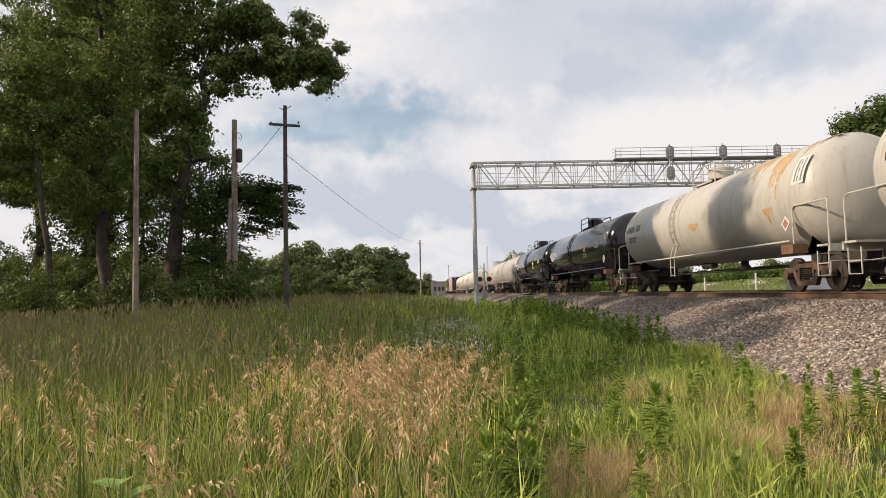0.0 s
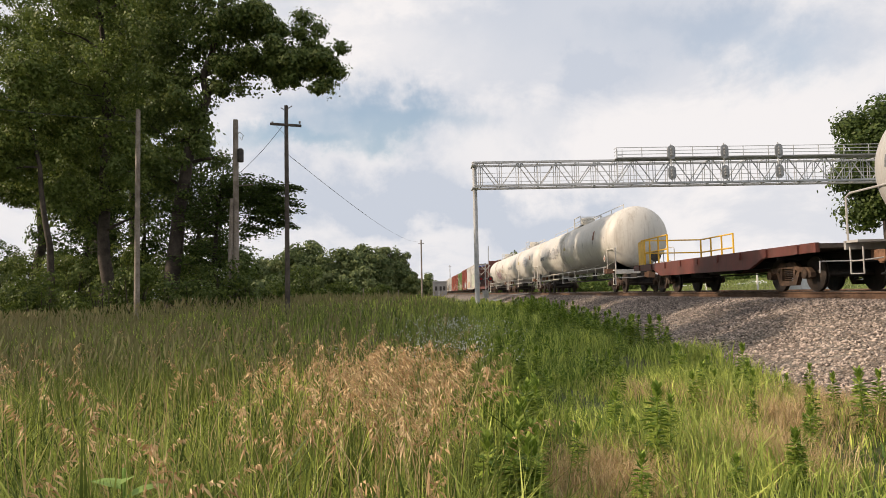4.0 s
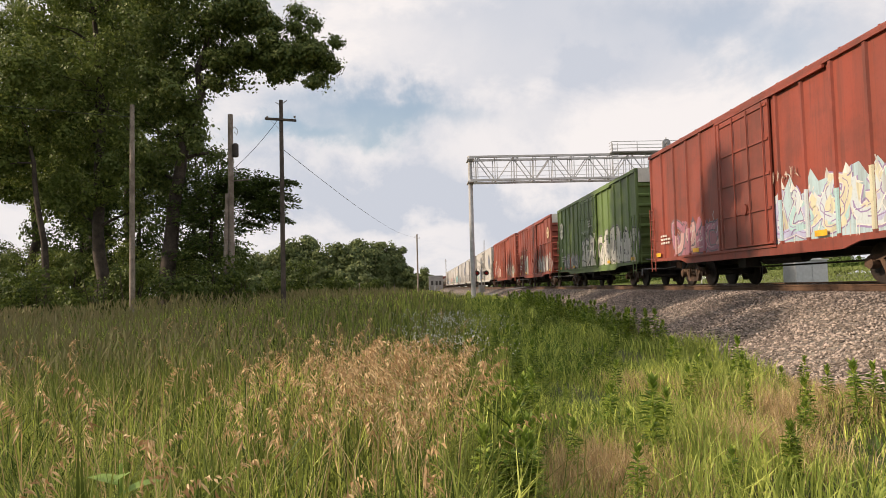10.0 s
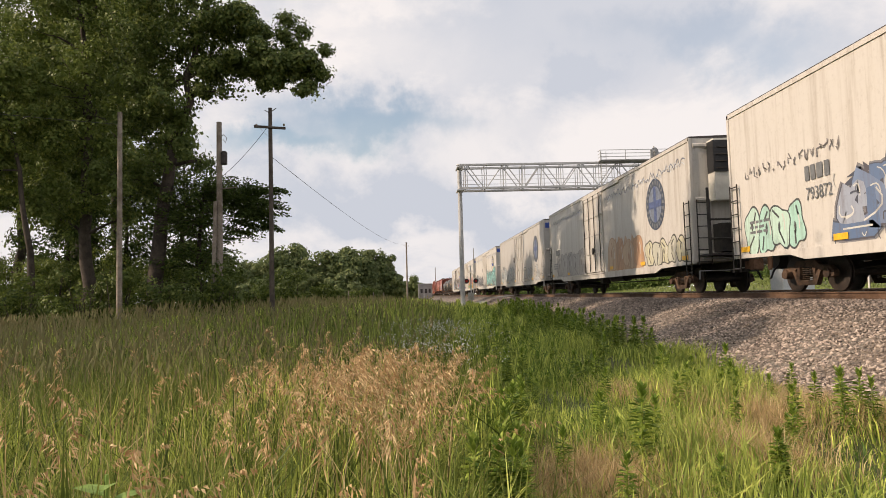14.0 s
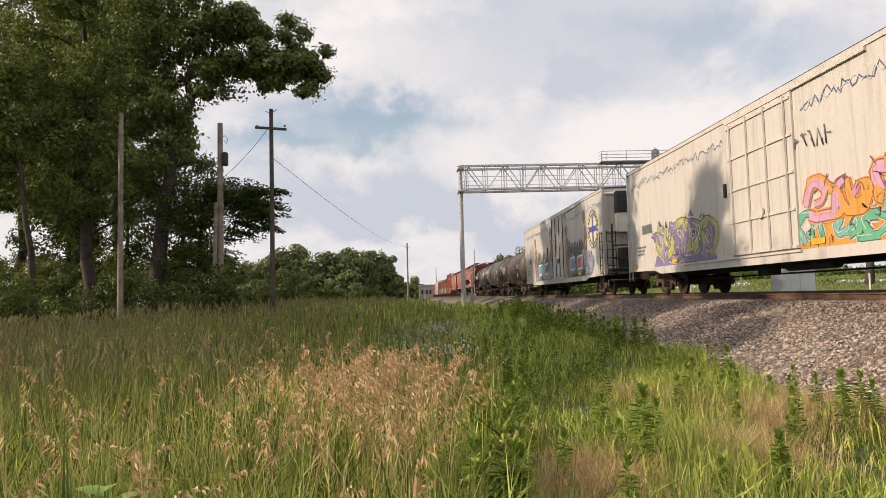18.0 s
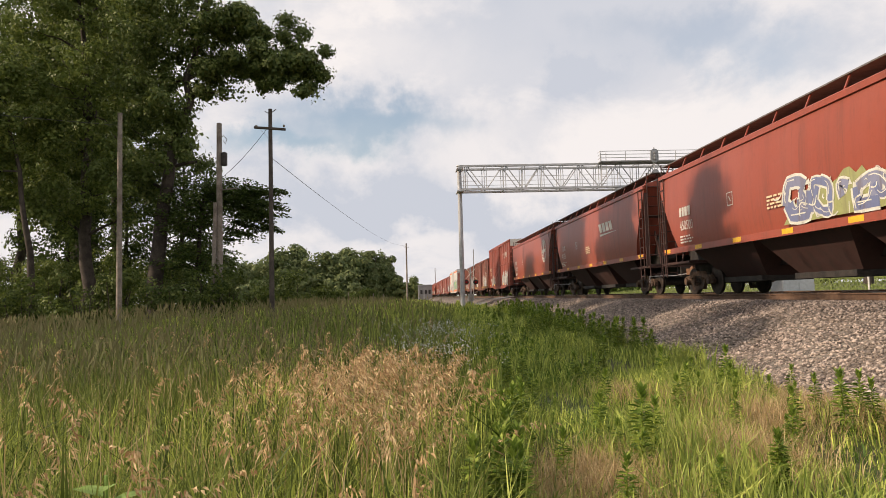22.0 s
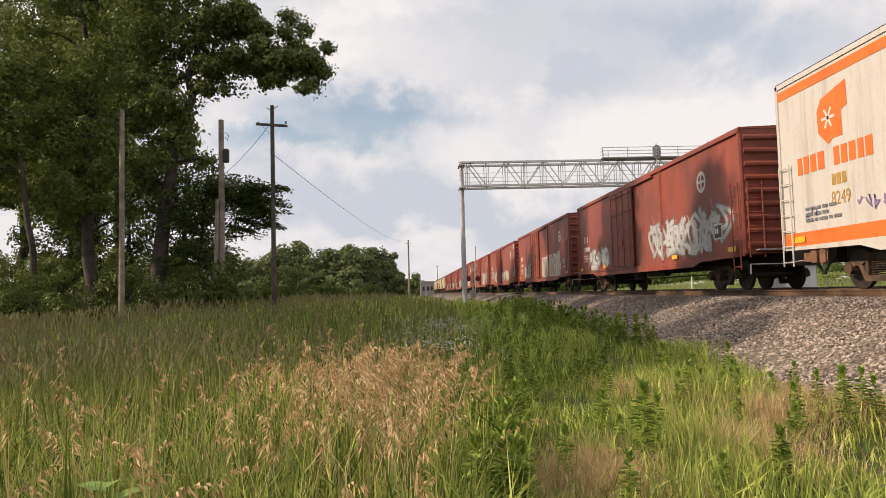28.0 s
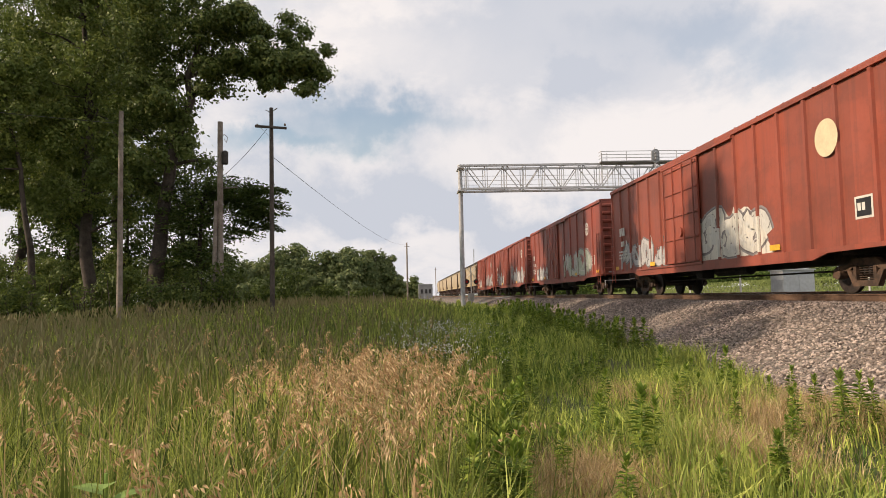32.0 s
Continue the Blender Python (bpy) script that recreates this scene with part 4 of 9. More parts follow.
def graffiti(car, x, y0, y1, z0, z1, fills, line, seed, style="bubble", cloud=None, letters=4, detail=None, hard=0.06):
    """A painted piece: overspray, outlines, filled letters of thick strokes, shines and drips, in thin coats."""
    rng = random.Random(seed)
    ribs = [y for y in POSTS.get(car.name, ()) if y0 < y < y1] if abs(x + 1.613) < 0.002 else []
    if car.name in POSTS and abs(x + 1.613) < 0.002:
        x = PANEL
    top = part("graffiti", Form().sheet(ragged(rng, y0 - 0.1, y1 + 0.1, z0, z1 + 0.1 * (z1 - z0)), x - 0.0015), spray(cloud), car, "spray-painted graffiti") if cloud else None
    outline, halo, shine = Form(), Form(), Form()
    coats = [Form() for _ in fills]
    w, hgt = (y1 - y0) / letters, z1 - z0
    pale = detail or (0.58, 0.58, 0.55)
    for k in range(letters):
        cy, cz = y0 + w * (k + 0.5) + rng.uniform(-0.05, 0.05) * w, (z0 + z1) / 2 + rng.uniform(-0.05, 0.05) * hgt
        hw, hh = w * rng.uniform(0.50, 0.60), hgt / 2 * rng.uniform(0.85, 1.0)
        c, d = k % len(fills), 0.0012 * (k % 2)
        if style == "bubble":
            p = blob(rng, cy, cz, hw, hh, 30, 0.16, rng.uniform(2.2, 3.5), rng.uniform(-0.1, 0.1))
            outline.sheet(scaled(p, 1.0 + hard * 1.6), x - 0.003 - 2 * d)
            o = part("letter" if top else "graffiti", Form().sheet(p, x - 0.0042 - 2 * d), spray(fills[c]), top or car, "spray-painted letter")
            top = top or o
            outline.sheet(blob(rng, cy + rng.uniform(-.1, .1) * hw, cz + rng.uniform(-.2, .3) * hh, hw * 0.13, hh * 0.28, 14, 0.1, 2.0), x - 0.009)
            shine.stroke([(cy + hw * 0.55 * math.cos(a), cz + hh * 0.75 * math.sin(a)) for a in [2.2 + 0.25 * i for i in range(6)]], 0.05, x - 0.009)
            outline.stroke([(cy + hw * rng.uniform(-0.7, 0.7), cz - hh * 0.9), (cy + hw * rng.uniform(-0.4, 0.4), cz - hh * 0.25)], 0.06, x - 0.009)
            outline.stroke([(cy + hw * rng.uniform(-0.9, 0.9), cz + hh * 0.9), (cy + hw * rng.uniform(-0.5, 0.5), cz + hh * 0.45)], 0.06, x - 0.009)
        else:
            for j in range(5):
                th = min(hw, hh) * rng.uniform(0.30, 0.58)
                p = (cy + rng.uniform(-0.95, 0.95) * hw, cz + rng.uniform(-0.85, 0.0) * hh)
                q = (cy + rng.uniform(-0.95, 0.95) * hw, cz + rng.uniform(0.0, 0.95) * hh)
                pts = bow(p, q, rng.choice((-0.75, -0.45, 0.3, 0.6, 0.85)))
                pts = [(u, min(max(v, z0 + th * 0.6), z1 + 0.05)) for u, v in pts]
                e = d + 0.0002 * j
                halo.stroke(pts, th * 1.6, x - 0.0028 - e)
                outline.stroke(pts, th * 1.25, x - 0.0052 - e)
                coats[rng.randrange(len(fills))].stroke(pts, th, x - 0.0078 - e)
                shine.stroke([(u + th * 0.22, v + th * 0.2) for u, v in pts[1:-2]], th * 0.12, x - 0.0105 - e)
                if rng.random() < 0.7:
                    tip, ang = pts[-1], rng.uniform(0.4, 2.7)
                    far = (tip[0] + 0.45 * hw * math.cos(ang), tip[1] + 0.35 * hh * math.sin(ang))
                    outline.sheet([(tip[0] - th * 0.7, tip[1]), (tip[0] + th * 0.7, tip[1]), far], x - 0.0052 - e)
            for j in range(5):
                a = (cy + rng.uniform(-1, 1) * hw, cz + rng.uniform(-0.9, 1) * hh)
                b = (a[0] + rng.uniform(-0.5, 0.5) * hw, a[1] + rng.uniform(-0.4, 0.6) * hh)
                (outline if j % 3 else shine).stroke(bow(a, b, rng.uniform(-0.6, 0.6), 5), rng.uniform(0.018, 0.04), x - 0.0125 - 0.0003 * j - 0.0015 * (k % 2))
            for j in range(3):
                q = cy + rng.uniform(-0.9, 0.9) * hw
                outline.stroke([(q, cz - hh * 0.6), (q + 0.01, max(z0 - 0.05, cz - hh * rng.uniform(0.95, 1.3)))], 0.025, x - 0.0052)
    for f, col in zip(coats, fills):
        if f.v:
            o = part("letter_fill" if top else "graffiti", f, spray(col), top or car, "spray-painted letters")
            tagged(o, kind="stuff")
            top = top or o
    # the paint runs on over the posts
    for y in ribs:
        a, b = z0 + 0.05, z0 + (z1 - z0) * rng.uniform(0.62, 0.9)
        f = Form().sheet([(y - 0.045, a), (y + 0.045, a), (y + 0.045, b), (y - 0.045, b)], -1.614)
        f.add([(-1.575, y - 0.0635, a), (-1.614, y - 0.0472, a), (-1.614, y - 0.0472, b), (-1.575, y - 0.0635, b)], [(0, 1, 2, 3)])
        part("painted_post", f, spray(rng.choice(list(fills) + ([cloud] if cloud else [line]))), top)
    tagged(part("outline", outline, spray(line), top, "spray-painted outline"), kind="stuff")
    tagged(part("shine", shine, spray(pale), top), kind="stuff")
    if halo.v:
        tagged(part("halo", halo, spray(detail or tuple(0.5 * (q + 0.30) for q in line)), top), kind="stuff")
    return top


def block_letters(car, x, y0, z0, w, h, shapes, fills, line, label="large pale spray-painted letters"):
    """Fat round letters from centre lines in a unit square, read towards the leading end."""
    top = None
    th = 0.30 * h
    for k, lines in enumerate(shapes):
        edge, body = Form(), Form()
        for j, pts in enumerate(lines):
            q = [(y0 - (k + 0.14 + 0.72 * u) * w, z0 + (0.15 + 0.72 * v) * h) for u, v in pts]
            for f, t, e in ((edge, th * 1.18, 0.003), (body, th, 0.007)):
                f.stroke(q, t, x - e - 0.0006 * j - 0.0015 * (k % 2))
                for i, (cy, cz) in enumerate((q[0], q[-1])):
                    f.sheet([(cy + t / 2 * math.cos(math.pi * a / 10), cz + t / 2 * math.sin(math.pi * a / 10)) for a in range(20)], x - e - 0.0006 * j - 0.0015 * (k % 2) - 0.0002 * (i + 1))
        o = part("letter" if top else "graffiti", body, spray(fills[k]), top or car, label)
        top = top or o
        part("outline", edge, spray(line), top)
    return top


def zigzag(car, x, y0, y1, z, col, seed, amp=0.16, slope=0.0):
    """A jagged painted line that runs below the eaves."""
    rng = random.Random(seed)
    for j, c in enumerate((col, (0.55, 0.62, 0.70))):
        f = Form()
        pts, y = [], y0
        while y < y1:
            pts.append((y, z + rng.uniform(-amp, amp) - 0.07 * j + slope * (y - y0)))
            y += rng.uniform(0.05, 0.17)
        f.stroke(pts, 0.040 if j == 0 else 0.022, x - 0.004 - 0.003 * j)
        part("painted_zigzag", f, spray(c), car, "jagged sprayed line below the eaves")


def scrawl(car, x, y0, z0, n, h, col, seed):
    """A thin handwritten tag."""
    rng = random.Random(seed)
    f = Form()
    y = y0
    x = plane(car, x, y0, y0 - n * h * 0.62)
    for k in range(n):
        pts = [(y, z0 + h * rng.random())]
        for j in range(rng.choice((3, 4, 5))):
            pts.append((y - h * 0.5 * rng.random() * (1 if j else 0.3), z0 + h * rng.random()))
        f.stroke(pts, h * 0.09, x - 0.012)
        y -= h * 0.62
    return tagged(part("tag", f, spray(col), car, "thin handwritten spray tag"), kind="stuff")


def ring_logo(car, x, yc, zc, r, ring, inner, cross, spot=None):
    x = plane(car, x, yc - r, yc + r)

    def disc(k, e, n=32):
        return Form().sheet([(yc + k * math.cos(2 * math.pi * i / n), zc + k * math.sin(2 * math.pi * i / n)) for i in range(n)], x - e)
    top = part("round_emblem", disc(r, 0.003), ring, car, "round painted emblem")
    if inner:
        part("emblem_field", disc(r * 0.70, 0.006), inner, top)
    if cross:
        f = Form()
        k = r * 0.68
        f.sheet([(yc - k * 0.2, zc - k), (yc + k * 0.2, zc - k), (yc + k * 0.2, zc + k), (yc - k * 0.2, zc + k)], x - 0.009)
        f.sheet([(yc - k, zc - k * 0.2), (yc + k, zc - k * 0.2), (yc + k, zc + k * 0.2), (yc - k, zc + k * 0.2)], x - 0.011)
        part("emblem_cross", f, cross, top)
    if spot:
        f = Form()
        for i in range(22):
            a = 2 * math.pi * i / 22
            f.sheet([(yc + q * math.cos(a + d), zc + q * math.sin(a + d)) for q, d in ((r * 0.77, -0.07), (r * 0.93, -0.07), (r * 0.93, 0.07), (r * 0.77, 0.07))], x - 0.006)
        tagged(part("emblem_lettering", f, spot, top), kind="stuff")
    return top


# ------------------------------------------------------------------ wagons, each at its own origin on the rails, the leading end at -y
def boxcar(label, L, H, paint, rng, posts=12, smooth=False, door="plug", door_at=0.0, door_w=3.0, roof=None, end_paint=None, white_top=False, grab=None, unit=False, blue_end=False):
    car = thing("boxcar" if not smooth else "refrigerator_car", label, "boxcar" if not smooth else "refrigerator car")
    h, z0, zt = L / 2, 1.02, H - 0.10
    end_paint, grab, roof = end_paint or paint, grab or paint, roof or paint
    wall = 1.60 if smooth else 1.555
    part("body", Form().box(-wall, wall, -h + 0.05, h - 0.05, z0, zt), paint, car, "painted steel sides")
    # roof with cross ribs
    f = Form().prism([(-1.62, zt), (1.62, zt), (1.60, zt + 0.05), (0.0, zt + 0.10), (-1.60, zt + 0.05)], "y", -h, h)
    part("roof", f, roof, car, "low-pitched metal roof")
    if not smooth:
        n = int(L / 1.25)
        for k in range(n):
            y = -h + (k + 0.5) * L / n
            part("roof_rib", Form().prism([(-1.605, zt + 0.03), (0, zt + 0.09), (1.605, zt + 0.03), (1.605, zt + 0.065), (0, zt + 0.125), (-1.605, zt + 0.065)], "y", y - 0.03, y + 0.03), roof, car)
    # eaves rail and side sill
    f = Form()
    for s in (-1, 1):
        f.box(s * 1.60 - 0.03, s * 1.60 + 0.03, -h, h, zt - 0.10, zt + 0.012)
    part("eaves_rail", f, paint, car)
    drop = 0.24
    for s in (-1, 1):
        poly = [(-h + 0.02, z0 + 0.02), (-h + 0.02, z0 - 0.06), (-h + 2.9, z0 - 0.10), (-h + 3.5, z0 - drop), (h - 3.5, z0 - drop), (h - 2.9, z0 - 0.10), (h - 0.02, z0 - 0.06), (h - 0.02, z0 + 0.02)]
        part("side_sill", Form().prism(poly, "x", s * 1.60 - 0.035, s * 1.60 + 0.025), paint, car, "deep side sill")
    # side posts
    if not smooth:
        d0, d1 = door_at - door_w / 2, door_at + door_w / 2
        far = Form()
        POSTS[car.name] = []
        for k in range(posts + 1):
            y = -h + 0.07 + k * (L - 0.14) / posts
            if door and d0 - 0.15 < y < d1 + 0.15:
                continue
            POSTS[car.name].append(y)
            part("side_post", Form().prism([(-1.553, y - 0.07), (-1.612, y - 0.045), (-1.612, y + 0.045), (-1.553, y + 0.07)], "z", z0, zt - 0.10), paint, car)
            far.prism([(1.553, y - 0.07), (1.612, y - 0.045), (1.612, y + 0.045), (1.553, y + 0.07)], "z", z0, zt - 0.10)
        part("far_posts", far, paint, car)
    else:
        for s in (-1, 1):
            for y in (-h + 0.03, h - 0.03):
                part("corner_post", Form().box(s * 1.58 - 0.05, s * 1.58 + 0.035, y - 0.05, y + 0.05, z0 - 0.05, zt), paint, car)
    # doors
    if door:
        for s in (-1, 1):
            xo = s * 1.605
            d = part("door", Form().box(min(xo, xo + s * 0.05), max(xo, xo + s * 0.05), door_at - door_w / 2, door_at + door_w / 2, z0 + 0.06, zt - 0.22), paint, car, "sliding door")
            x1, x2 = sorted((xo + s * 0.05, xo + s * 0.085))
            for k in range(5 if door == "plug" else 9):
                z = z0 + 0.1 + (zt - z0 - 0.45) * k / (4 if door == "plug" else 8)
                part("door_rib", Form().box(x1, x2, door_at - door_w / 2 + 0.03, door_at + door_w / 2 - 0.03, z - 0.03, z + 0.03), paint, d)
            if door == "plug":
                for q in (-0.42, -0.14, 0.14, 0.42):
                    part("lock_rod", Form().rod((xo + s * 0.1, door_at + q * door_w, z0 + 0.1), (xo + s * 0.1, door_at + q * door_w, zt - 0.25), 0.022, None, 6), grab, d, "upright locking rod")
                part("lock_wheel", Form().rod((xo + s * 0.07, door_at - 0.1, z0 + 1.1), (xo + s * 0.12, door_at - 0.1, z0 + 1.1), 0.16, None, 12), grab, d)
            part("door_rail", Form().box(min(xo, xo + s * 0.07), max(xo, xo + s * 0.07), door_at - door_w / 2 - 0.1, min(h - 0.2, door_at + door_w * 1.55), z0 - 0.03, z0 + 0.03), paint, car, "door track")
            part("door_rail", Form().box(min(xo, xo + s * 0.06), max(xo, xo + s * 0.06), door_at - door_w * 1.3, door_at + door_w / 2 + 0.1, zt - 0.2, zt - 0.12), paint, car, "upper door track")
    # ends with pressed ribs
    for s in (-1, 1):
        e = part("end_wall", Form().box(-1.55, 1.55, *sorted((s * (h - 0.05), s * (h - 0.01))), z0, zt + 0.02), end_paint, car, "pressed steel end")
        n = 3 if smooth else 9
        for k in range(n):
            z = z0 + 0.25 + (zt - z0 - 0.5) * k / (n - 1)
            prof = [(s * (h - 0.01), z - 0.09), (s * (h + 0.055), z - 0.03), (s * (h + 0.055), z + 0.03), (s * (h - 0.01), z + 0.09)]
            part("end_rib", Form().prism(prof, "x", -1.5, 1.5), end_paint, e)
        if white_top:
            part("top_panel", Form().box(-1.5, 1.5, *sorted((s * (h + 0.06), s * (h + 0.064))), zt - 0.55, zt + 0.05), WHITE, e, "white panel on the end")
            if s < 0:
                end_text(e, "EXCESS HEIGHT CAR", 0.165, BLACK, -h - 0.067, zt - 0.36)
        if blue_end:
            part("blue_band", Form().box(-1.53, 1.53, *sorted((s * (h + 0.057), s * (h + 0.061))), zt - 0.56, zt - 0.20), BLUE, e, "blue band on the end")
            if s < 0:
                end_text(e, "EXCESS HEIGHT CAR", 0.17, BLACK, -h - 0.064, zt - 0.92)
        part("striker", Form().box(-0.35, 0.35, *sorted((s * (h - 0.1), s * (h + 0.28))), 0.66, 1.06), DARK_STEEL, car)
        part("end_platform", Form().box(-1.3, 1.3, *sorted((s * h, s * (h + 0.24))), 1.10, 1.14), GALV_DULL, car)
    part("brake_wheel", Form().turned([(-h - 0.22, 0.22), (-h - 0.22, 0.28), (-h - 0.18, 0.28), (-h - 0.18, 0.22)], (0.55, 0, 2.2), "y", 18).rod((0.55, -h, 2.2), (0.55, -h - 0.2, 2.2), 0.05, None, 8).bar((0.3, -h - 0.2, 2.2), (0.8, -h - 0.2, 2.2), 0.04, 0.03).bar((0.55, -h - 0.2, 1.95), (0.55, -h - 0.2, 2.45), 0.04, 0.03), DARK_STEEL, car, "round hand brake wheel")
    part("brake_box", Form().box(0.3, 0.75, -h - 0.12, -h - 0.06, 1.6, 2.5), DARK_STEEL, car)
    tall = zt - 0.3 if not smooth else z0 + 2.0
    low_top = min(tall, z0 + 2.0)
    part("side_ladder", ladder(Form(), -h + 0.08, -1.68, z0 - 0.45, low_top), grab, car, "side ladder")
    part("side_ladder", ladder(Form(), h - 0.50, -1.68, z0 - 0.45, low_top), grab, car, "side ladder")
    part("end_ladder", end_ladder(Form(), -1.5, -h - 0.11, z0 - 0.1, low_top), grab, car, "end ladder")
    part("end_ladder", end_ladder(Form(), 1.08, h + 0.11, z0 - 0.1, low_top), grab, car, "end ladder")
    part("end_grab", Form().path([(-0.4, -h - 0.1, 1.5), (-0.4, -h - 0.18, 1.5), (0.2, -h - 0.18, 1.5), (0.2, -h - 0.1, 1.5)], 0.016), grab, car)
    if unit:
        y = -h
        u = part("cooling_unit", Form().box(-1.05, 1.05, y - 0.55, y - 0.06, 2.95, 4.92), WHITE, car, "white cooling unit on the end")
        part("grille", Form().box(-1.08, 1.0, y - 0.585, y - 0.555, 3.85, 4.86), BLACK, u, "black grille")
        part("side_grille", Form().box(-1.075, -1.055, y - 0.53, y - 0.10, 3.85, 4.86), BLACK, u, "black grille")
        for k in range(4):
            part("louvre", Form().box(-1.0, 0.95, y - 0.62, y - 0.588, 3.95 + k * 0.22, 3.98 + k * 0.22), DARK_STEEL, u)
        cage = Form().box(-1.45, 1.45, y - 0.85, y - 0.05, 1.18, 1.24)
        for x in (-1.45, -0.6, 0.6, 1.45):
            cage.rod((x, y - 0.82, 1.2), (x, y - 0.82, 3.3 if abs(x) > 1 else 2.4), 0.045, None, 6)
        for z in (1.7, 2.3):
            cage.rod((-1.45, y - 0.82, z), (1.45, y - 0.82, z), 0.035, None, 6)
        part("end_cage", cage, DARK_STEEL, car, "black end platform cage")
        part("fuel_tank", Form().box(-1.0, 1.0, y - 0.72, y - 0.12, 1.3, 2.2), DARK_STEEL, car, "black fuel tank")
    underframe(car, h)
    gear(car, h, 2.55)
    small_print(car, WHITE if not smooth else GREY_INK, -1.618, h - 1.0, z0 + 0.82, 3, 1.1, rng)
    for k in range(5 if not smooth else 6):
        y = -h + 0.7 + k * (L - 1.4) / (4 if not smooth else 5)
        if not door or abs(y - door_at) > door_w / 2 + 0.3:
            part("reflector", Form().sheet([(y - 0.25, z0 + 0.10), (y + 0.25, z0 + 0.10), (y + 0.25, z0 + 0.24), (y - 0.25, z0 + 0.24)], -1.632), YELLOW, car, "yellow reflector strip")
    car["half"] = h
    return car


def tank_car(label, L, r, zc, paint, rng, rail_paint=None, dome=True, bands=1, platform=True, lug=None):
    """A tank on saddles with running boards, end rails, a top platform and a valve housing. L is the length of the tank."""
    car = thing("tank_car", label, "tank car")
    rp = rail_paint or paint
    h = L / 2
    cap = r * 0.52
    prof = [(-h + cap * (1 - math.cos(a)), r * math.sin(a)) for a in [math.pi / 2 * k / 9 for k in range(10)]]
    prof[0] = (-h, 0.02)
    prof = prof + [(-s, q) for s, q in reversed(prof)]
    part("tank", Form().turned(prof, (0, 0, zc), "y", 48), paint, car, "weathered cylindrical tank", smooth=True)
    for k in range(bands):
        y = (k - (bands - 1) / 2) * L * 0.45 + 0.8
        part("band", Form().turned([(y - 0.05, r + 0.002), (y - 0.045, r + 0.014), (y + 0.045, r + 0.014), (y + 0.05, r + 0.002)], (0, 0, zc), "y", 40), rp, car, smooth=True)
    for s in (-1, 1):
        y = s * (h - cap - 0.06)
        part("jacket_seam", Form().turned([(y - 0.03, r + 0.001), (y - 0.02, r + 0.010), (y + 0.02, r + 0.010), (y + 0.03, r + 0.001)], (0, 0, zc), "y", 40), paint, car, smooth=True)
    he = h + 0.42
    under = Form()
    for s in (-1, 1):
        yc = s * (h - 1.35)
        arc = [(-r * 0.8 * math.sin(a) * 1.02, zc - r * 1.0 * math.cos(a)) for a in [-0.9 + 1.8 * k / 10 for k in range(11)]]
        saddle = Form().prism([(-1.15, 0.95), (1.15, 0.95)] + [(-p[0], p[1]) for p in reversed(arc)][::-1], "y", yc - 0.3, yc + 0.3)
        part("saddle", saddle, rp, car, "tank saddle")
        part("stub_sill", Form().box(-0.28, 0.28, *sorted((s * (h - 2.4), s * (he + 0.12))), 0.70, 1.08), rp if rp is not paint else DARK_STEEL, car)
        part("end_platform", Form().box(-1.5, 1.5, *sorted((s * (he - 0.42), s * (he + 0.05))), 1.08, 1.13), rp, car, "end platform")
        part("end_sill", Form().box(-1.5, 1.5, *sorted((s * (he + 0.02), s * (he + 0.09))), 0.94, 1.13), rp, car)
        for x in (-1.45, 1.45):
            part("end_rail", Form().path([(x, s * he, 1.13), (x, s * he, 2.1), (x * 0.97, s * (he - 0.1), 2.18), (x, s * (h - 1.0), 2.18), (x, s * (h - 1.1), 2.1), (x, s * (h - 1.1), 1.2)], 0.024), rp, car, "bent hand rail")
            part("step", Form().path([(x, s * (he - 0.05), 0.98), (x, s * (he - 0.05), 0.4), (x, s * (he - 0.5), 0.4), (x, s * (he - 0.5), 0.98)], 0.02).rod((x, s * (he - 0.05), 0.68), (x, s * (he - 0.5), 0.68), 0.016, None, 6), rp, car, "corner step")
        part("jacking_pad", Form().box(-1.5, -1.12, yc - 0.28, yc + 0.28, 0.98, 1.22), STEEL_RUST, car, "rusty jacking pad")
    # running board and its brackets along the sides
    for x in (-1.5, 1.5):
        part("side_rail", Form().rod((x, -h + 1.2, 1.30), (x, h - 1.2, 1.30), 0.028, None, 8), rp, car, "long side rail")
        for k in range(7):
            y = -h + 1.8 + k * (L - 3.6) / 6
            if x < 0:
                part("bracket", Form().bar((x, y, 1.30), (x * 0.62, y, zc - r * 0.80), 0.07, 0.03), rp, car)
    under.rod((0, -1.2, 0.86), (0, -1.2, zc - r + 0.05), 0.13, None, 12).rod((0, -1.2, 0.74), (0, -1.2, 0.86), 0.19, None, 12)
    under.rod((-0.3, -h + 3, 0.72), (-0.3, h - 3, 0.72), 0.03, None, 6).rod((0.4, -h + 3, 0.8), (0.4, h - 3, 0.8), 0.03, None, 6)
    under.rod((-0.25, 0.6, 0.98), (-0.25, 1.5, 0.98), 0.13, None, 10)
    part("outlet_gear", under, DARK_STEEL, car, "bottom outlet and brake gear")
    # top: valve housing, platform and rails
    zt = zc + r
    if dome:
        part("valve_housing", Form().turned([(zt - 0.15, 0.44), (zt + 0.44, 0.44), (zt + 0.50, 0.38), (zt + 0.53, 0.1)], (0, 0.3, 0), "z", 20), rp if rp is paint else rp, car, "round valve housing", smooth=True)
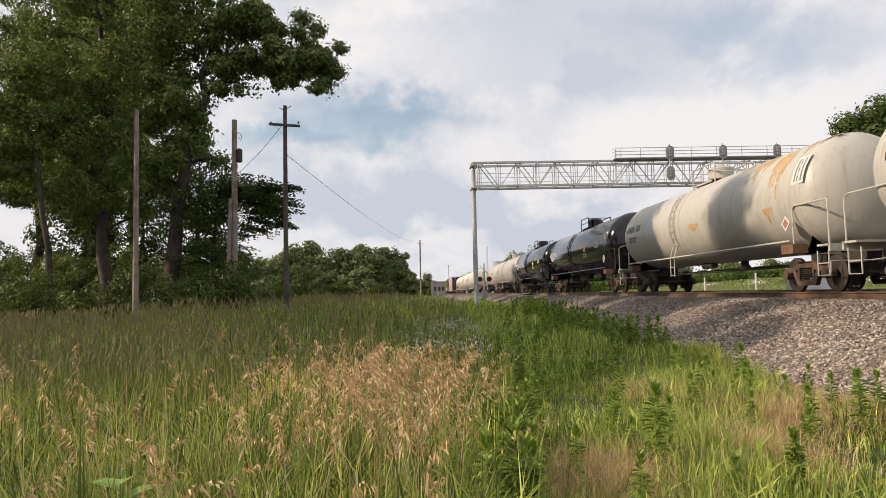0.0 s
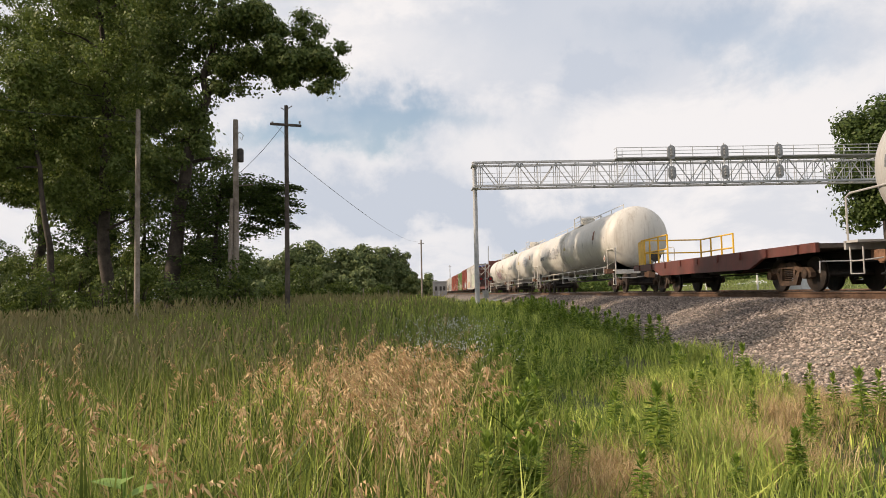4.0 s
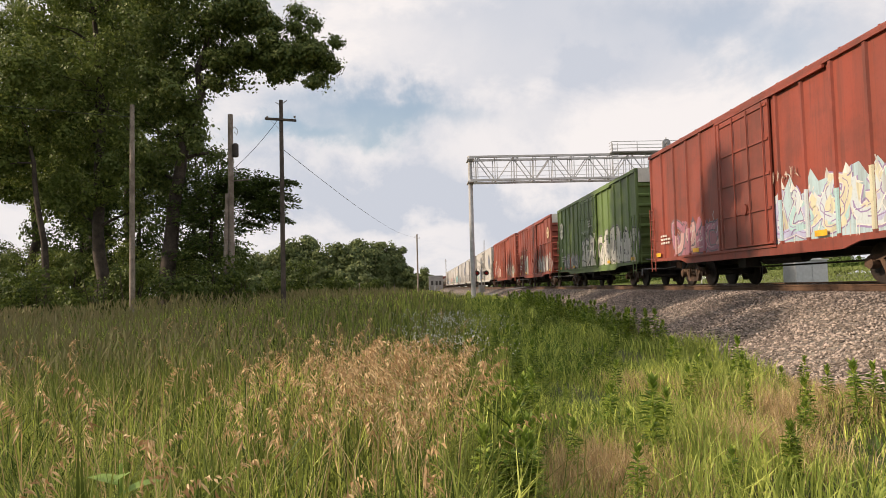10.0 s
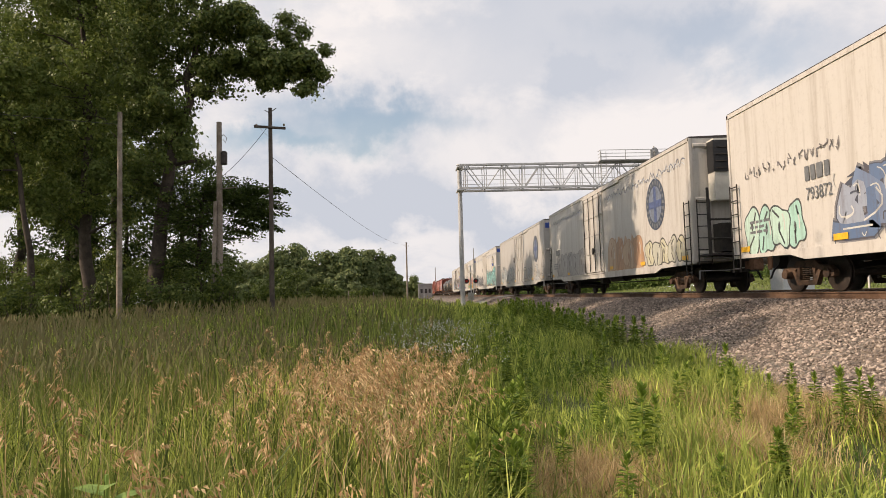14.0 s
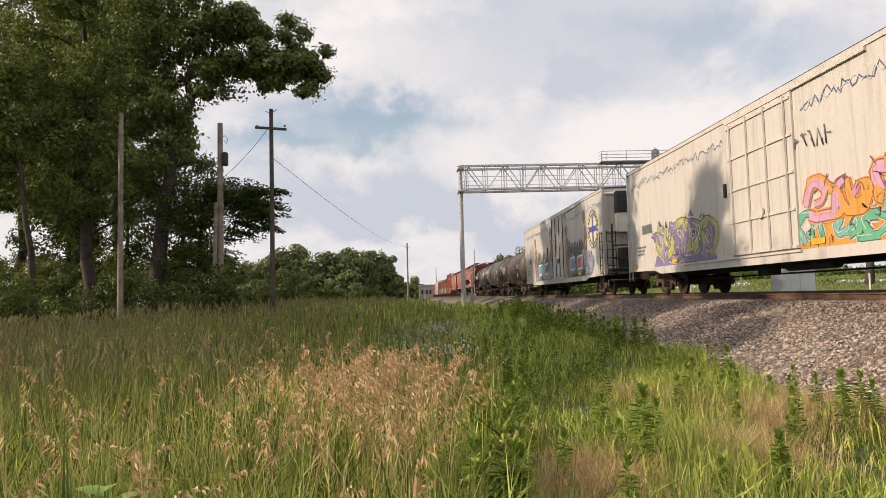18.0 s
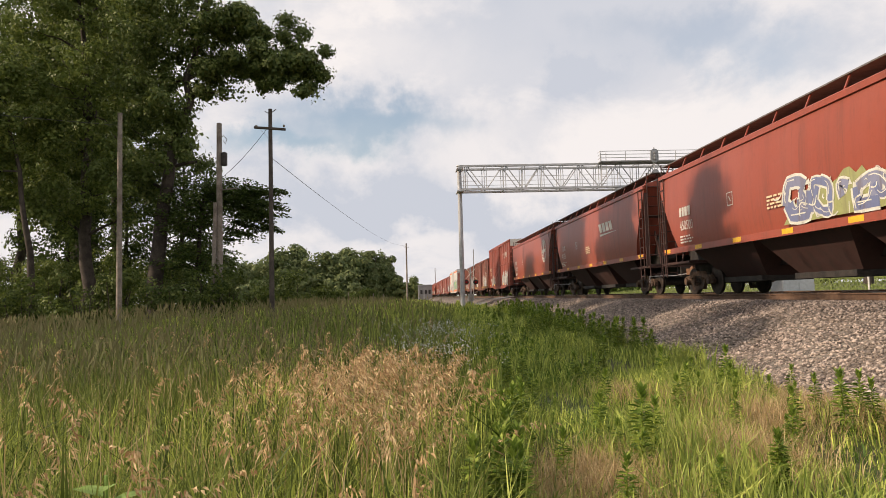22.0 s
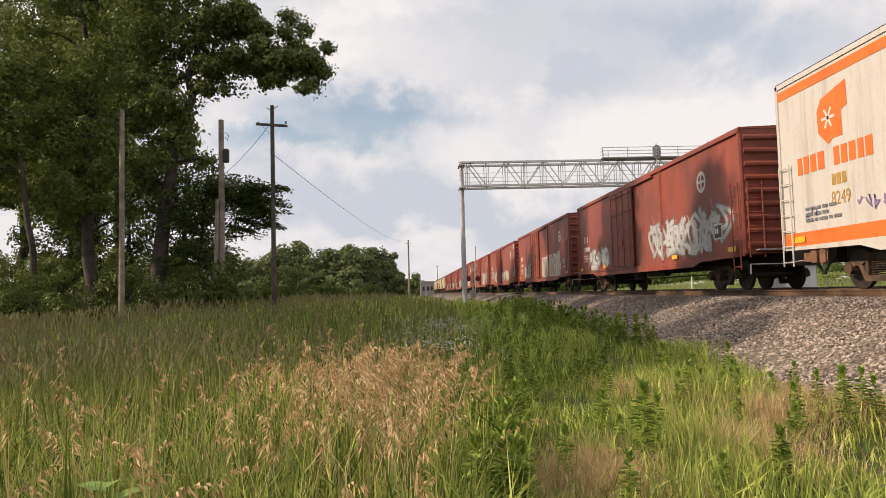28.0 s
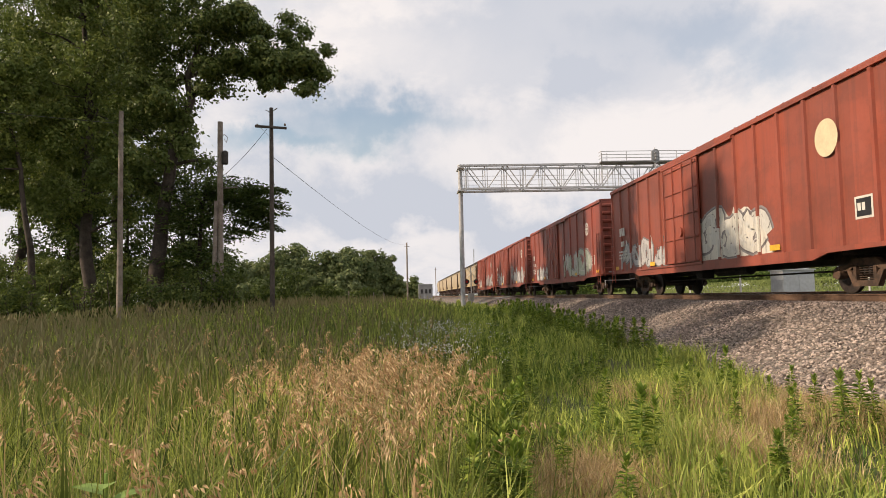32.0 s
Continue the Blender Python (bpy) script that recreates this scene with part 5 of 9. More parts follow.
    if platform:
        a, b, w = -0.75, 1.15, 0.68
        pf = Form().box(-w, -0.42, a, b, zt - 0.10, zt - 0.05).box(0.42, w, a, b, zt - 0.10, zt - 0.05).box(-w, w, a, a + 0.3, zt - 0.10, zt - 0.05)
        part("top_platform", pf, rp, car, "grating platform on top")
        for x in (-w, w):
            part("top_rail", Form().path([(x, a, zt - 0.30), (x, a, zt + 0.42), (x, a + 0.08, zt + 0.52), (x, b - 0.08, zt + 0.52), (x, b, zt + 0.42), (x, b, zt - 0.30)], 0.028), rp, car, "bent safety rail")
            part("middle_rail", Form().path([(x, a, zt + 0.22), (x, b, zt + 0.22)], 0.02), rp, car)
        part("end_hoop", Form().path([(-w, a, zt + 0.46), (w, a, zt + 0.46)], 0.024).path([(-w, a, zt + 0.2), (w, a, zt + 0.2)], 0.02), rp, car)
        f = Form()
        pts0 = [(-(r + 0.05) * math.sin(a), zc + (r + 0.05) * math.cos(a)) for a in [0.7 + 1.35 * k / 8 for k in range(9)]]
        for y in (1.20, 1.60):
            f.path([(p[0], y, p[1]) for p in pts0] + [(-1.5, y, 1.3), (-1.5, y, 0.6)], 0.02)
        for px, pz in pts0[1:] + [(-1.5, 1.3), (-1.5, 0.95), (-1.5, 0.65)]:
            f.rod((px, 1.20, pz), (px, 1.60, pz), 0.016, None, 6)
        part("side_ladder", f, rp, car, "side ladder")
    part("brake_wheel", Form().turned([(-he - 0.05, 0.22), (-he - 0.05, 0.27), (-he - 0.01, 0.27), (-he - 0.01, 0.22)], (0.5, 0, 1.75), "y", 16).bar((0.25, -he - 0.03, 1.75), (0.75, -he - 0.03, 1.75), 0.04, 0.03).rod((0.5, -he, 1.13), (0.5, -he, 1.75), 0.03, None, 6), DARK_STEEL, car, "round hand brake wheel")
    gear(car, he, 1.75)
    car["half"] = he
    return car


def on_tank(car, name, mat, r, zc, y0, y1, a0, a1, label="", lift=0.006):
    """A painted patch that follows the round tank: y, and degrees below (-) or above the middle of the side."""
    f = Form()
    n = max(2, int(abs(a1 - a0) / 6) + 1)
    vs = []
    for k in range(n + 1):
        a = radians(a0 + (a1 - a0) * k / n)
        for y in (y0, y1):
            vs.append((-(r + lift) * math.cos(a), y, zc + (r + lift) * math.sin(a)))
    f.add(vs, [(2 * k, 2 * k + 1, 2 * k + 3, 2 * k + 2) for k in range(n)])
    return part(name, f, mat, car, label)


def tank_text(car, body, size, mat, r, zc, y0, ang, label="painted number", squeeze=0.8):
    """Readable lettering bent round a tank."""
    o = text(car, body, size, mat, 0.0, y0, 0.0, label, squeeze)
    for v in o.data.vertices:
        a = radians(ang) + v.co.z / r
        v.co.x, v.co.z = -(r + 0.007) * math.cos(a), zc + (r + 0.007) * math.sin(a)
    return o


def drips(car, mat, r, zc, y0, y1, a0, a1):
    """A stain of many thin runs of uneven length down a tank."""
    f = Form()
    n = max(4, int((y1 - y0) / 0.055))
    for k in range(n):
        y = y0 + (y1 - y0) * (k + ODD.uniform(-0.3, 0.3)) / n
        w = ODD.uniform(0.03, 0.11)
        mid = 1 - abs(2 * (k + 0.5) / n - 1)
        lo = a1 - (a1 - a0) * ODD.uniform(0.25, 1.0) * (0.35 + 0.65 * mid)
        hi = a1 - (a1 - a0) * ODD.uniform(0.0, 0.2)
        m = 4
        vs = []
        for j in range(m + 1):
            a = radians(lo + (hi - lo) * j / m)
            q = w * (0.25 + 0.75 * j / m)
            vs += [(-(r + 0.0055) * math.cos(a), y - q, zc + (r + 0.0055) * math.sin(a)), (-(r + 0.0055) * math.cos(a), y + q, zc + (r + 0.0055) * math.sin(a))]
        f.add(vs, [(2 * j, 2 * j + 1, 2 * j + 3, 2 * j + 2) for j in range(m)])
    return tagged(part("stain", f, mat, car, "dripping stain"), kind="stuff")


def tank_piece(car, r, zc, y1, y0, a0, a1, fills, line, seed):
    """Spray-painted letters bent round a tank."""
    o = graffiti(car, 0.0, y0, y1, 0.0, radians(a1 - a0) * r, fills, line, seed, "wild", None, max(2, int((y1 - y0) / 0.75)))
    for ob in (o, *o.children):
        for v in ob.data.vertices:
            a, lift = radians(a0) + v.co.z / r, 0.004 - v.co.x
            v.co.x, v.co.z = -(r + lift) * math.cos(a), zc + (r + lift) * math.sin(a)
    return o


def tank_words(car, mat, r, zc, y0, ang, n, h, rng):
    """Lettering blocks on a tank, with its angle and letter height in metres."""
    d = math.degrees(h / r)
    f = Form()
    y = y0
    for k in range(n):
        w = h * 0.6 * rng.uniform(0.8, 1.1)
        if rng.random() > 0.1:
            vs = []
            for j in range(3):
                a = radians(ang + d * j / 2)
                vs += [(-(r + 0.006) * math.cos(a), yy, zc + (r + 0.006) * math.sin(a)) for yy in (y, y - w)]
            f.add(vs, [(0, 1, 3, 2), (2, 3, 5, 4)])
        y -= w * 1.35
    return tagged(part("lettering", f, mat, car, "painted lettering"), kind="stuff")


GREY_WALK = plain("dusty_roof_walk", (0.16, 0.155, 0.15), 0.7, 0.1, 0.3)
# hopper undersides and ends: grime, plus their shade darkened into the colour
GRIME_SHADE = car_paint("grimy_shaded_red_brown", (0.055, 0.022, 0.017), 0.7, (0.03, 0.022, 0.018), 0.7, 0.1)


def hopper_car(label, L, paint, rng, roof_paint=None, bays=3, top=4.26):
    """A covered hopper: bowed sides, slanted ends, hatches and a roof walk, funnels below."""
    car = thing("covered_hopper", label, "hopper car")
    h = L / 2
    z0 = 1.60
    prof = [(-1.50, z0), (-1.575, z0 + 0.55), (-1.605, z0 + 1.1), (-1.61, z0 + 1.6), (-1.585, z0 + 2.15), (-1.54, top), (1.54, top), (1.585, z0 + 2.15), (1.61, z0 + 1.6), (1.605, z0 + 1.1), (1.575, z0 + 0.55), (1.50, z0)]
    # the ends slope inwards below
    f = Form()
    n = len(prof)
    rows = []
    for s, k in ((-1, 1.0), (1, 1.0)):
        vs = []
        for x, z in prof:
            q = (z - z0) / (top - z0)
            vs.append((x, s * (h - 1.35 + 1.35 * min(1.0, q * 1.15)), z))
        rows.append(vs)
    f.add(rows[0] + rows[1], [tuple(range(n - 1, -1, -1)), tuple(range(n, 2 * n))] + [(i, (i + 1) % n, n + (i + 1) % n, n + i) for i in range(n)])
    part("body", f, paint, car, "bowed painted steel sides", smooth=True)
    rp = roof_paint or paint
    part("roof", Form().prism([(-1.56, top), (1.56, top), (1.45, top + 0.10), (0.7, top + 0.30), (-0.7, top + 0.30), (-1.45, top + 0.10)], "y", -h + 0.02, h - 0.02), rp, car, "arched roof")
    part("eaves_rail", Form().box(-1.60, -1.52, -h, h, top - 0.12, top + 0.02).box(1.52, 1.60, -h, h, top - 0.12, top + 0.02), paint, car)
    walk_f = Form()
    for x in (-0.98, 0.98):
        walk_f.box(x - 0.34, x + 0.34, -h - 0.35, h + 0.35, top + 0.44, top + 0.475)
    part("roof_walk", walk_f, GREY_WALK, car, "galvanised roof walk")
    for k in range(12):
        y = -h + 0.3 + k * (L - 0.6) / 11
        for q in (-1, 1):
            part("walk_bracket", Form().bar((q * 1.42, y, top + 0.06), (q * 1.25, y, top + 0.44), 0.05, 0.03), paint, car)
        if k < 11:
            part("hatch", Form().box(-0.28, 0.28, y + 0.15, y + (L - 0.6) / 11 - 0.15, top + 0.30, top + 0.47), rp, car, "roof hatch")
    # funnels, their paint darkened for the shade below the body
    span = (L - 4.2) / bays
    for k in range(bays):
        yc = -h + 2.1 + span * (k + 0.5)
        vs = [(sx * 1.46, yc + sy * (span / 2 - 0.02), 1.62) for sx in (-1, 1) for sy in (-1, 1)] + [(sx * 0.60, yc + sy * span * 0.30, 0.52) for sx in (-1, 1) for sy in (-1, 1)]
        part("funnel", Form().add(vs, [(0, 1, 5, 4), (2, 6, 7, 3), (0, 4, 6, 2), (1, 3, 7, 5), (4, 5, 7, 6), (0, 2, 3, 1)]), GRIME_SHADE, car, "slanted grimy discharge funnel with shade in its colour")
        part("gate", Form().box(-0.75, 0.75, yc - span * 0.30, yc + span * 0.30, 0.38, 0.53), DARK_STEEL, car, "outlet gate")
    part("through_sill", Form().box(-0.32, 0.32, -h + 1.0, h - 1.0, 0.80, 1.30), DARK_STEEL, car, "dark centre sill")
    for s in (-1, 1):
        part("side_sill", Form().box(s * 1.545 - 0.05, s * 1.545 + 0.05, -h + 0.2, h - 0.2, z0 - 0.17, z0 + 0.02), paint, car, "side sill")
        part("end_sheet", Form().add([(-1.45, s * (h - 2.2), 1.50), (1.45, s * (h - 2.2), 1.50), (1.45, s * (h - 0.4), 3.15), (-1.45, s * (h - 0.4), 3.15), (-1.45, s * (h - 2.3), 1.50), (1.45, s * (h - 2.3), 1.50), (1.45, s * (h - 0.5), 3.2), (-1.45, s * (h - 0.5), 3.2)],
                                    [(0, 1, 2, 3), (7, 6, 5, 4), (0, 4, 5, 1), (3, 2, 6, 7), (0, 3, 7, 4), (1, 5, 6, 2)]), GRIME_SHADE, car, "slanted end sheet")
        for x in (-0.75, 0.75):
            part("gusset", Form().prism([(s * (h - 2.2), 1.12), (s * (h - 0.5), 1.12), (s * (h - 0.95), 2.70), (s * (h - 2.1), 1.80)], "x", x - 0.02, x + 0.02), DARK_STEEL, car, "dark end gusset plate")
        part("end_deck", Form().box(-1.5, 1.5, *sorted((s * (h - 2.2), s * (h + 0.12))), 1.06, 1.14), GRIME_SHADE, car)
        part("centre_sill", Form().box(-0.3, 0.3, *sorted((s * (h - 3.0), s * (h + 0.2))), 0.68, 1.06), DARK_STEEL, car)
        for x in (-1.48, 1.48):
            part("corner_post", Form().box(x - 0.06, x + 0.06, s * (h - 0.1) - 0.05, s * (h - 0.1) + 0.05, 1.1, top), GRIME_SHADE, car)
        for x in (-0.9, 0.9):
            part("end_strut", Form().bar((x, s * (h - 0.15), 1.12), (x, s * (h - 0.9), 2.7), 0.10, 0.06), GRIME_SHADE, car)
        part("side_ladder", ladder(Form(), s * (h - 0.32) - 0.2, -1.62, 0.62, top - 0.1, 0.4), GRIME_SHADE, car, "side ladder")
        part("end_ladder", end_ladder(Form(), -1.45, s * (h + 0.06), 0.7, top + 0.5, 0.42), GRIME_SHADE, car, "end ladder")
    part("brake_gear", Form().rod((-0.7, -h + 0.7, 1.5), (-0.2, -h + 0.7, 1.5), 0.16, None, 12).box(0.2, 0.6, -h - 0.02, -h + 0.2, 1.5, 2.2).rod((0.4, -h - 0.1, 2.0), (0.4, -h - 0.06, 2.0), 0.27, None, 16), DARK_STEEL, car, "brake gear and hand wheel")
    for k in range(7):
        y = -h + 0.6 + k * (L - 1.2) / 6
        part("reflector", Form().sheet([(y - 0.25, z0 - 0.13), (y + 0.25, z0 - 0.13), (y + 0.25, z0 + 0.0), (y - 0.25, z0 + 0.0)], -1.599), YELLOW, car, "yellow reflector strip")
    gear(car, h, 1.75)
    car["half"] = h
    return car


def centerbeam(label, L, paint, rng):
    car = thing("centre_beam_car", label, "flat car")
    h, top = L / 2, 4.62
    part("deck", Form().prism([(-1.45, 1.16), (1.45, 1.16), (1.45, 1.05), (0.3, 0.72), (-0.3, 0.72), (-1.45, 1.05)], "y", -h, h), paint, car, "sloping deck")
    for s in (-1, 1):
        part("side_sill", Form().prism([(-h, 1.18), (-h, 0.98), (-h + 3.2, 0.95), (-h + 4.5, 0.68), (h - 4.5, 0.68), (h - 3.2, 0.95), (h, 0.98), (h, 1.18)], "x", s * 1.48 - 0.05, s * 1.48 + 0.05), paint, car, "fish-bellied side sill")
        b = part("bulkhead", Form().box(-1.5, 1.5, *sorted((s * (h - 0.05), s * (h - 0.16))), 1.18, top - 0.12), paint, car, "tall end bulkhead")
        for x in (-1.46, -0.5, 0.5, 1.46):
            part("bulkhead_post", Form().box(x - 0.06, x + 0.06, *sorted((s * (h - 0.05), s * (h + 0.12))), 1.1, top - 0.1), paint, b)
        for x in (-1.47, 1.47):
            part("corner_plate", Form().box(x - 0.04, x + 0.04, *sorted((s * (h - 0.02), s * (h - 0.62))), 1.18, top - 0.1), paint, b)
        f = Form()
        for k in range(13):
            z = 1.6 + k * 0.22
            y = s * (h - 0.165)
            for x0 in (-1.2, -0.2, 0.7):
                if s > 0 and x0 < 0 and k in (3, 11, 12):
                    continue
                w = rng.uniform(0.2, 0.7)
                f.add([(x0, y - s * 0.004, z), (x0 + w, y - s * 0.004, z), (x0 + w, y - s * 0.004, z + 0.06), (x0, y - s * 0.004, z + 0.06)], [(0, 1, 2, 3)])
        tagged(part("loading_stencil", f, WHITE, b, "small white loading notes"), kind="stuff")
        if s > 0:
            for word, size, z in (("INSTRUCTIONS", 0.14, 4.24), ("WARNING", 0.17, 4.03), ("WARNING", 0.17, 2.26)):
                end_text(b, word, size, WHITE, h - 0.172, z, 0.95, -0.62)
    n = 15
    step = (L - 0.4) / n
    part("top_chord", Form().prism([(-0.36, top - 0.06), (-0.36, top - 0.02), (-0.1, top + 0.06), (0.1, top + 0.06), (0.36, top - 0.02), (0.36, top - 0.06), (0.12, top - 0.22), (-0.12, top - 0.22)], "y", -h, h), paint, car, "top chord of the centre beam")
    for k in range(n + 1):
        y = -h + 0.2 + k * step
        w0, w1 = 0.16, 0.16
        part("post", Form().add([(sx * w, y + sy * q, z) for z, w, q in ((1.16, 0.15, 0.095), (top - 0.2, 0.08, 0.05)) for sx, sy in ((-1, -1), (1, -1), (1, 1), (-1, 1))],
                                [(3, 2, 1, 0), (4, 5, 6, 7), (0, 1, 5, 4), (1, 2, 6, 5), (2, 3, 7, 6), (3, 0, 4, 7)]), paint, car, "centre post")
        if k in (0, 1, 2, 4, 5, 9, 10, 12, 14):
            part("diagonal", Form().bar((-0.05, y, 1.2), (-0.05, y + step, top - 0.2), 0.085, 0.05), paint, car)
        if k in (1, 3, 4, 6, 9, 11, 13):
            part("diagonal", Form().bar((0.05, y, top - 0.2), (0.05, y + step, 1.2), 0.085, 0.05), paint, car)
        for q in (0.3, 0.7):
            yy = y + q * step
            if k < n:
                part("strap_wire", Form().path([(-1.42, yy, 1.2), (-0.2, yy + 0.25, top - 0.9)], 0.012, 4), WIRE, car)
                part("winch", Form().rod((-1.55, yy - 0.12, 1.12), (-1.55, yy + 0.12, 1.12), 0.07, None, 8), TRUCK_RUST, car)
        if k % 3 == 1:
            part("reflector", Form().sheet([(y - 0.25, 1.02), (y + 0.25, 1.02), (y + 0.25, 1.15), (y - 0.25, 1.15)], -1.536), YELLOW, car, "yellow reflector strip")
    underframe(car, h)
    gear(car, h, 2.6)
    car["half"] = h
    return car


def flat_car(label, L, paint, rng):
    car = thing("flat_car", label, "flat car")
    h = L / 2
    part("deck", Form().box(-1.45, 1.45, -h, h, 1.05, 1.16), TIE_WOOD, car, "worn deck")
    for s in (-1, 1):
        part("side_sill", Form().prism([(-h, 1.18), (-h, 0.95), (-h + 2.6, 0.92), (-h + 3.4, 0.66), (h - 3.4, 0.66), (h - 2.6, 0.92), (h, 0.95), (h, 1.18)], "x", s * 1.48 - 0.05, s * 1.48 + 0.05), paint, car, "fish-bellied side sill")
    for k in range(4):
        y = h - 0.5 - k * 1.05
        for x in (-1.3, 1.3):
            part("rail_post", Form().rod((x, y, 1.16), (x, y, 2.25), 0.035, None, 6), YELLOW, car, "yellow rail post")
    for z in (1.7, 2.25):
        part("yellow_rail", Form().path([(-1.3, h - 3.65, z), (-1.3, h - 0.5, z), (1.3, h - 0.5, z), (1.3, h - 3.65, z)], 0.03), YELLOW, car, "yellow safety rail")
    part("yellow_panel", Form().box(-1.33, -1.27, h - 0.9, h - 0.1, 1.2, 2.2), YELLOW, car)
    for k in range(9):
        part("stake_pocket", Form().box(-1.58, -1.53, -h + 0.8 + k * (L - 1.6) / 8 - 0.08, -h + 0.8 + k * (L - 1.6) / 8 + 0.08, 0.95, 1.15), paint, car)
    underframe(car, h)
    gear(car, h, 2.2)
    car["half"] = h
    return car

# ------------------------------------------------------------------ the train: each wagon with the places of its leading and trailing end at the start
K = 11331.0
TRAIN = []


def span(a, b):
    return K * (b - a)


LAG = {"tank car": 0.5, "hopper car": -0.4, "flat car": -0.2}


def couple(car, a, b):
    TRAIN.append((car, K * (a + b) / 2 + LAG.get(car["category"], -0.8)))
    return car


OXIDE = [car_paint("oxide_red_%d" % i, c, 0.55, (0.085, 0.042, 0.032), d, 0.15, rust=q, sheets=1.25) for i, (c, d, q) in enumerate((
    ((0.285, 0.062, 0.035), 0.60, 0.45), ((0.300, 0.059, 0.034), 0.55, 0.0), ((0.325, 0.071, 0.038), 0.38, 0.0), ((0.160, 0.038, 0.027), 0.70, 0.35), ((0.298, 0.061, 0.035), 0.55, 0.0), ((0.235, 0.060, 0.035), 0.60, 0.80)))]
WORN_SILL = car_paint("worn_ochre_sill", (0.36, 0.20, 0.06), 0.7, (0.08, 0.05, 0.03), 0.8, 0.1, rust=0.6)
HOPPER_RED = car_paint("hopper_oxide_red", (0.305, 0.066, 0.037), 0.42, (0.07, 0.04, 0.03), 0.35, 0.12)
GREEN = car_paint("leaf_green_paint", (0.135, 0.215, 0.055), 0.5, (0.06, 0.07, 0.03), 0.40, 0.15, sheets=1.06)
REEFER = [car_paint("off_white_%d" % i, c, 0.45, (0.25, 0.20, 0.15), d, 0.1) for i, (c, d) in enumerate((((0.52, 0.50, 0.465), 0.60), ((0.45, 0.435, 0.41), 0.70), ((0.57, 0.545, 0.505), 0.46)))]
TANK_WHITE = [car_paint("tank_off_white_%d" % i, c, 0.45, (0.30, 0.25, 0.20), d, 0.15) for i, (c, d) in enumerate((((0.46, 0.44, 0.39), 0.5), ((0.41, 0.40, 0.38), 0.45), ((0.60, 0.575, 0.52), 0.50)))]
TANK_BLACK = car_paint("tank_black", (0.007, 0.007, 0.009), 0.13, (0.022, 0.020, 0.018), 0.18, 0.01)
TANK_BROWN = car_paint("tank_dusty_black", (0.020, 0.019, 0.018), 0.42, (0.085, 0.07, 0.052), 0.6, 0.03)
TANK_GREY = car_paint("tank_grey_dust", (0.042, 0.038, 0.035), 0.45, (0.10, 0.085, 0.066), 0.5, 0.05)
TANK_DUST = car_paint("tank_tan_dust", (0.098, 0.074, 0.052), 0.55, (0.055, 0.045, 0.035), 0.6, 0.05)
TAR = car_paint("tank_flat_black", (0.014, 0.013, 0.013), 0.5, (0.05, 0.042, 0.034), 0.35, 0.02)
TAN = car_paint("tan_hopper_paint", (0.42, 0.33, 0.20), 0.5, (0.2, 0.14, 0.09), 0.4, 0.1)
GREY_ROOF = car_paint("grey_roof", (0.30, 0.29, 0.28), 0.5, (0.12, 0.09, 0.07), 0.5, 0.1)
BLACK_ROOF = car_paint("tarred_roof", (0.035, 0.03, 0.03), 0.7, (0.08, 0.06, 0.05), 0.5, 0.05)
STAIN = car_paint("ochre_stain", (0.50, 0.33, 0.15), 0.6, (0.20, 0.11, 0.06), 0.6, 0.1)
RUST_STAIN = car_paint("rust_stain", (0.28, 0.11, 0.06), 0.8, (0.12, 0.06, 0.04), 0.7, 0.1)
WORN_CREAM = car_paint("worn_cream_letters", (0.50, 0.42, 0.31), 0.6, (0.12, 0.05, 0.035), 0.9, 0.1, rust=0.55)
ODD = random.Random(11)
FACE = -1.613               # outer face of posts; coats of spray paint lie on it
SMOOTH = -1.606


OCHRE_PANEL = plain("faded_yellow_panel", (0.42, 0.36, 0.10), 0.6)


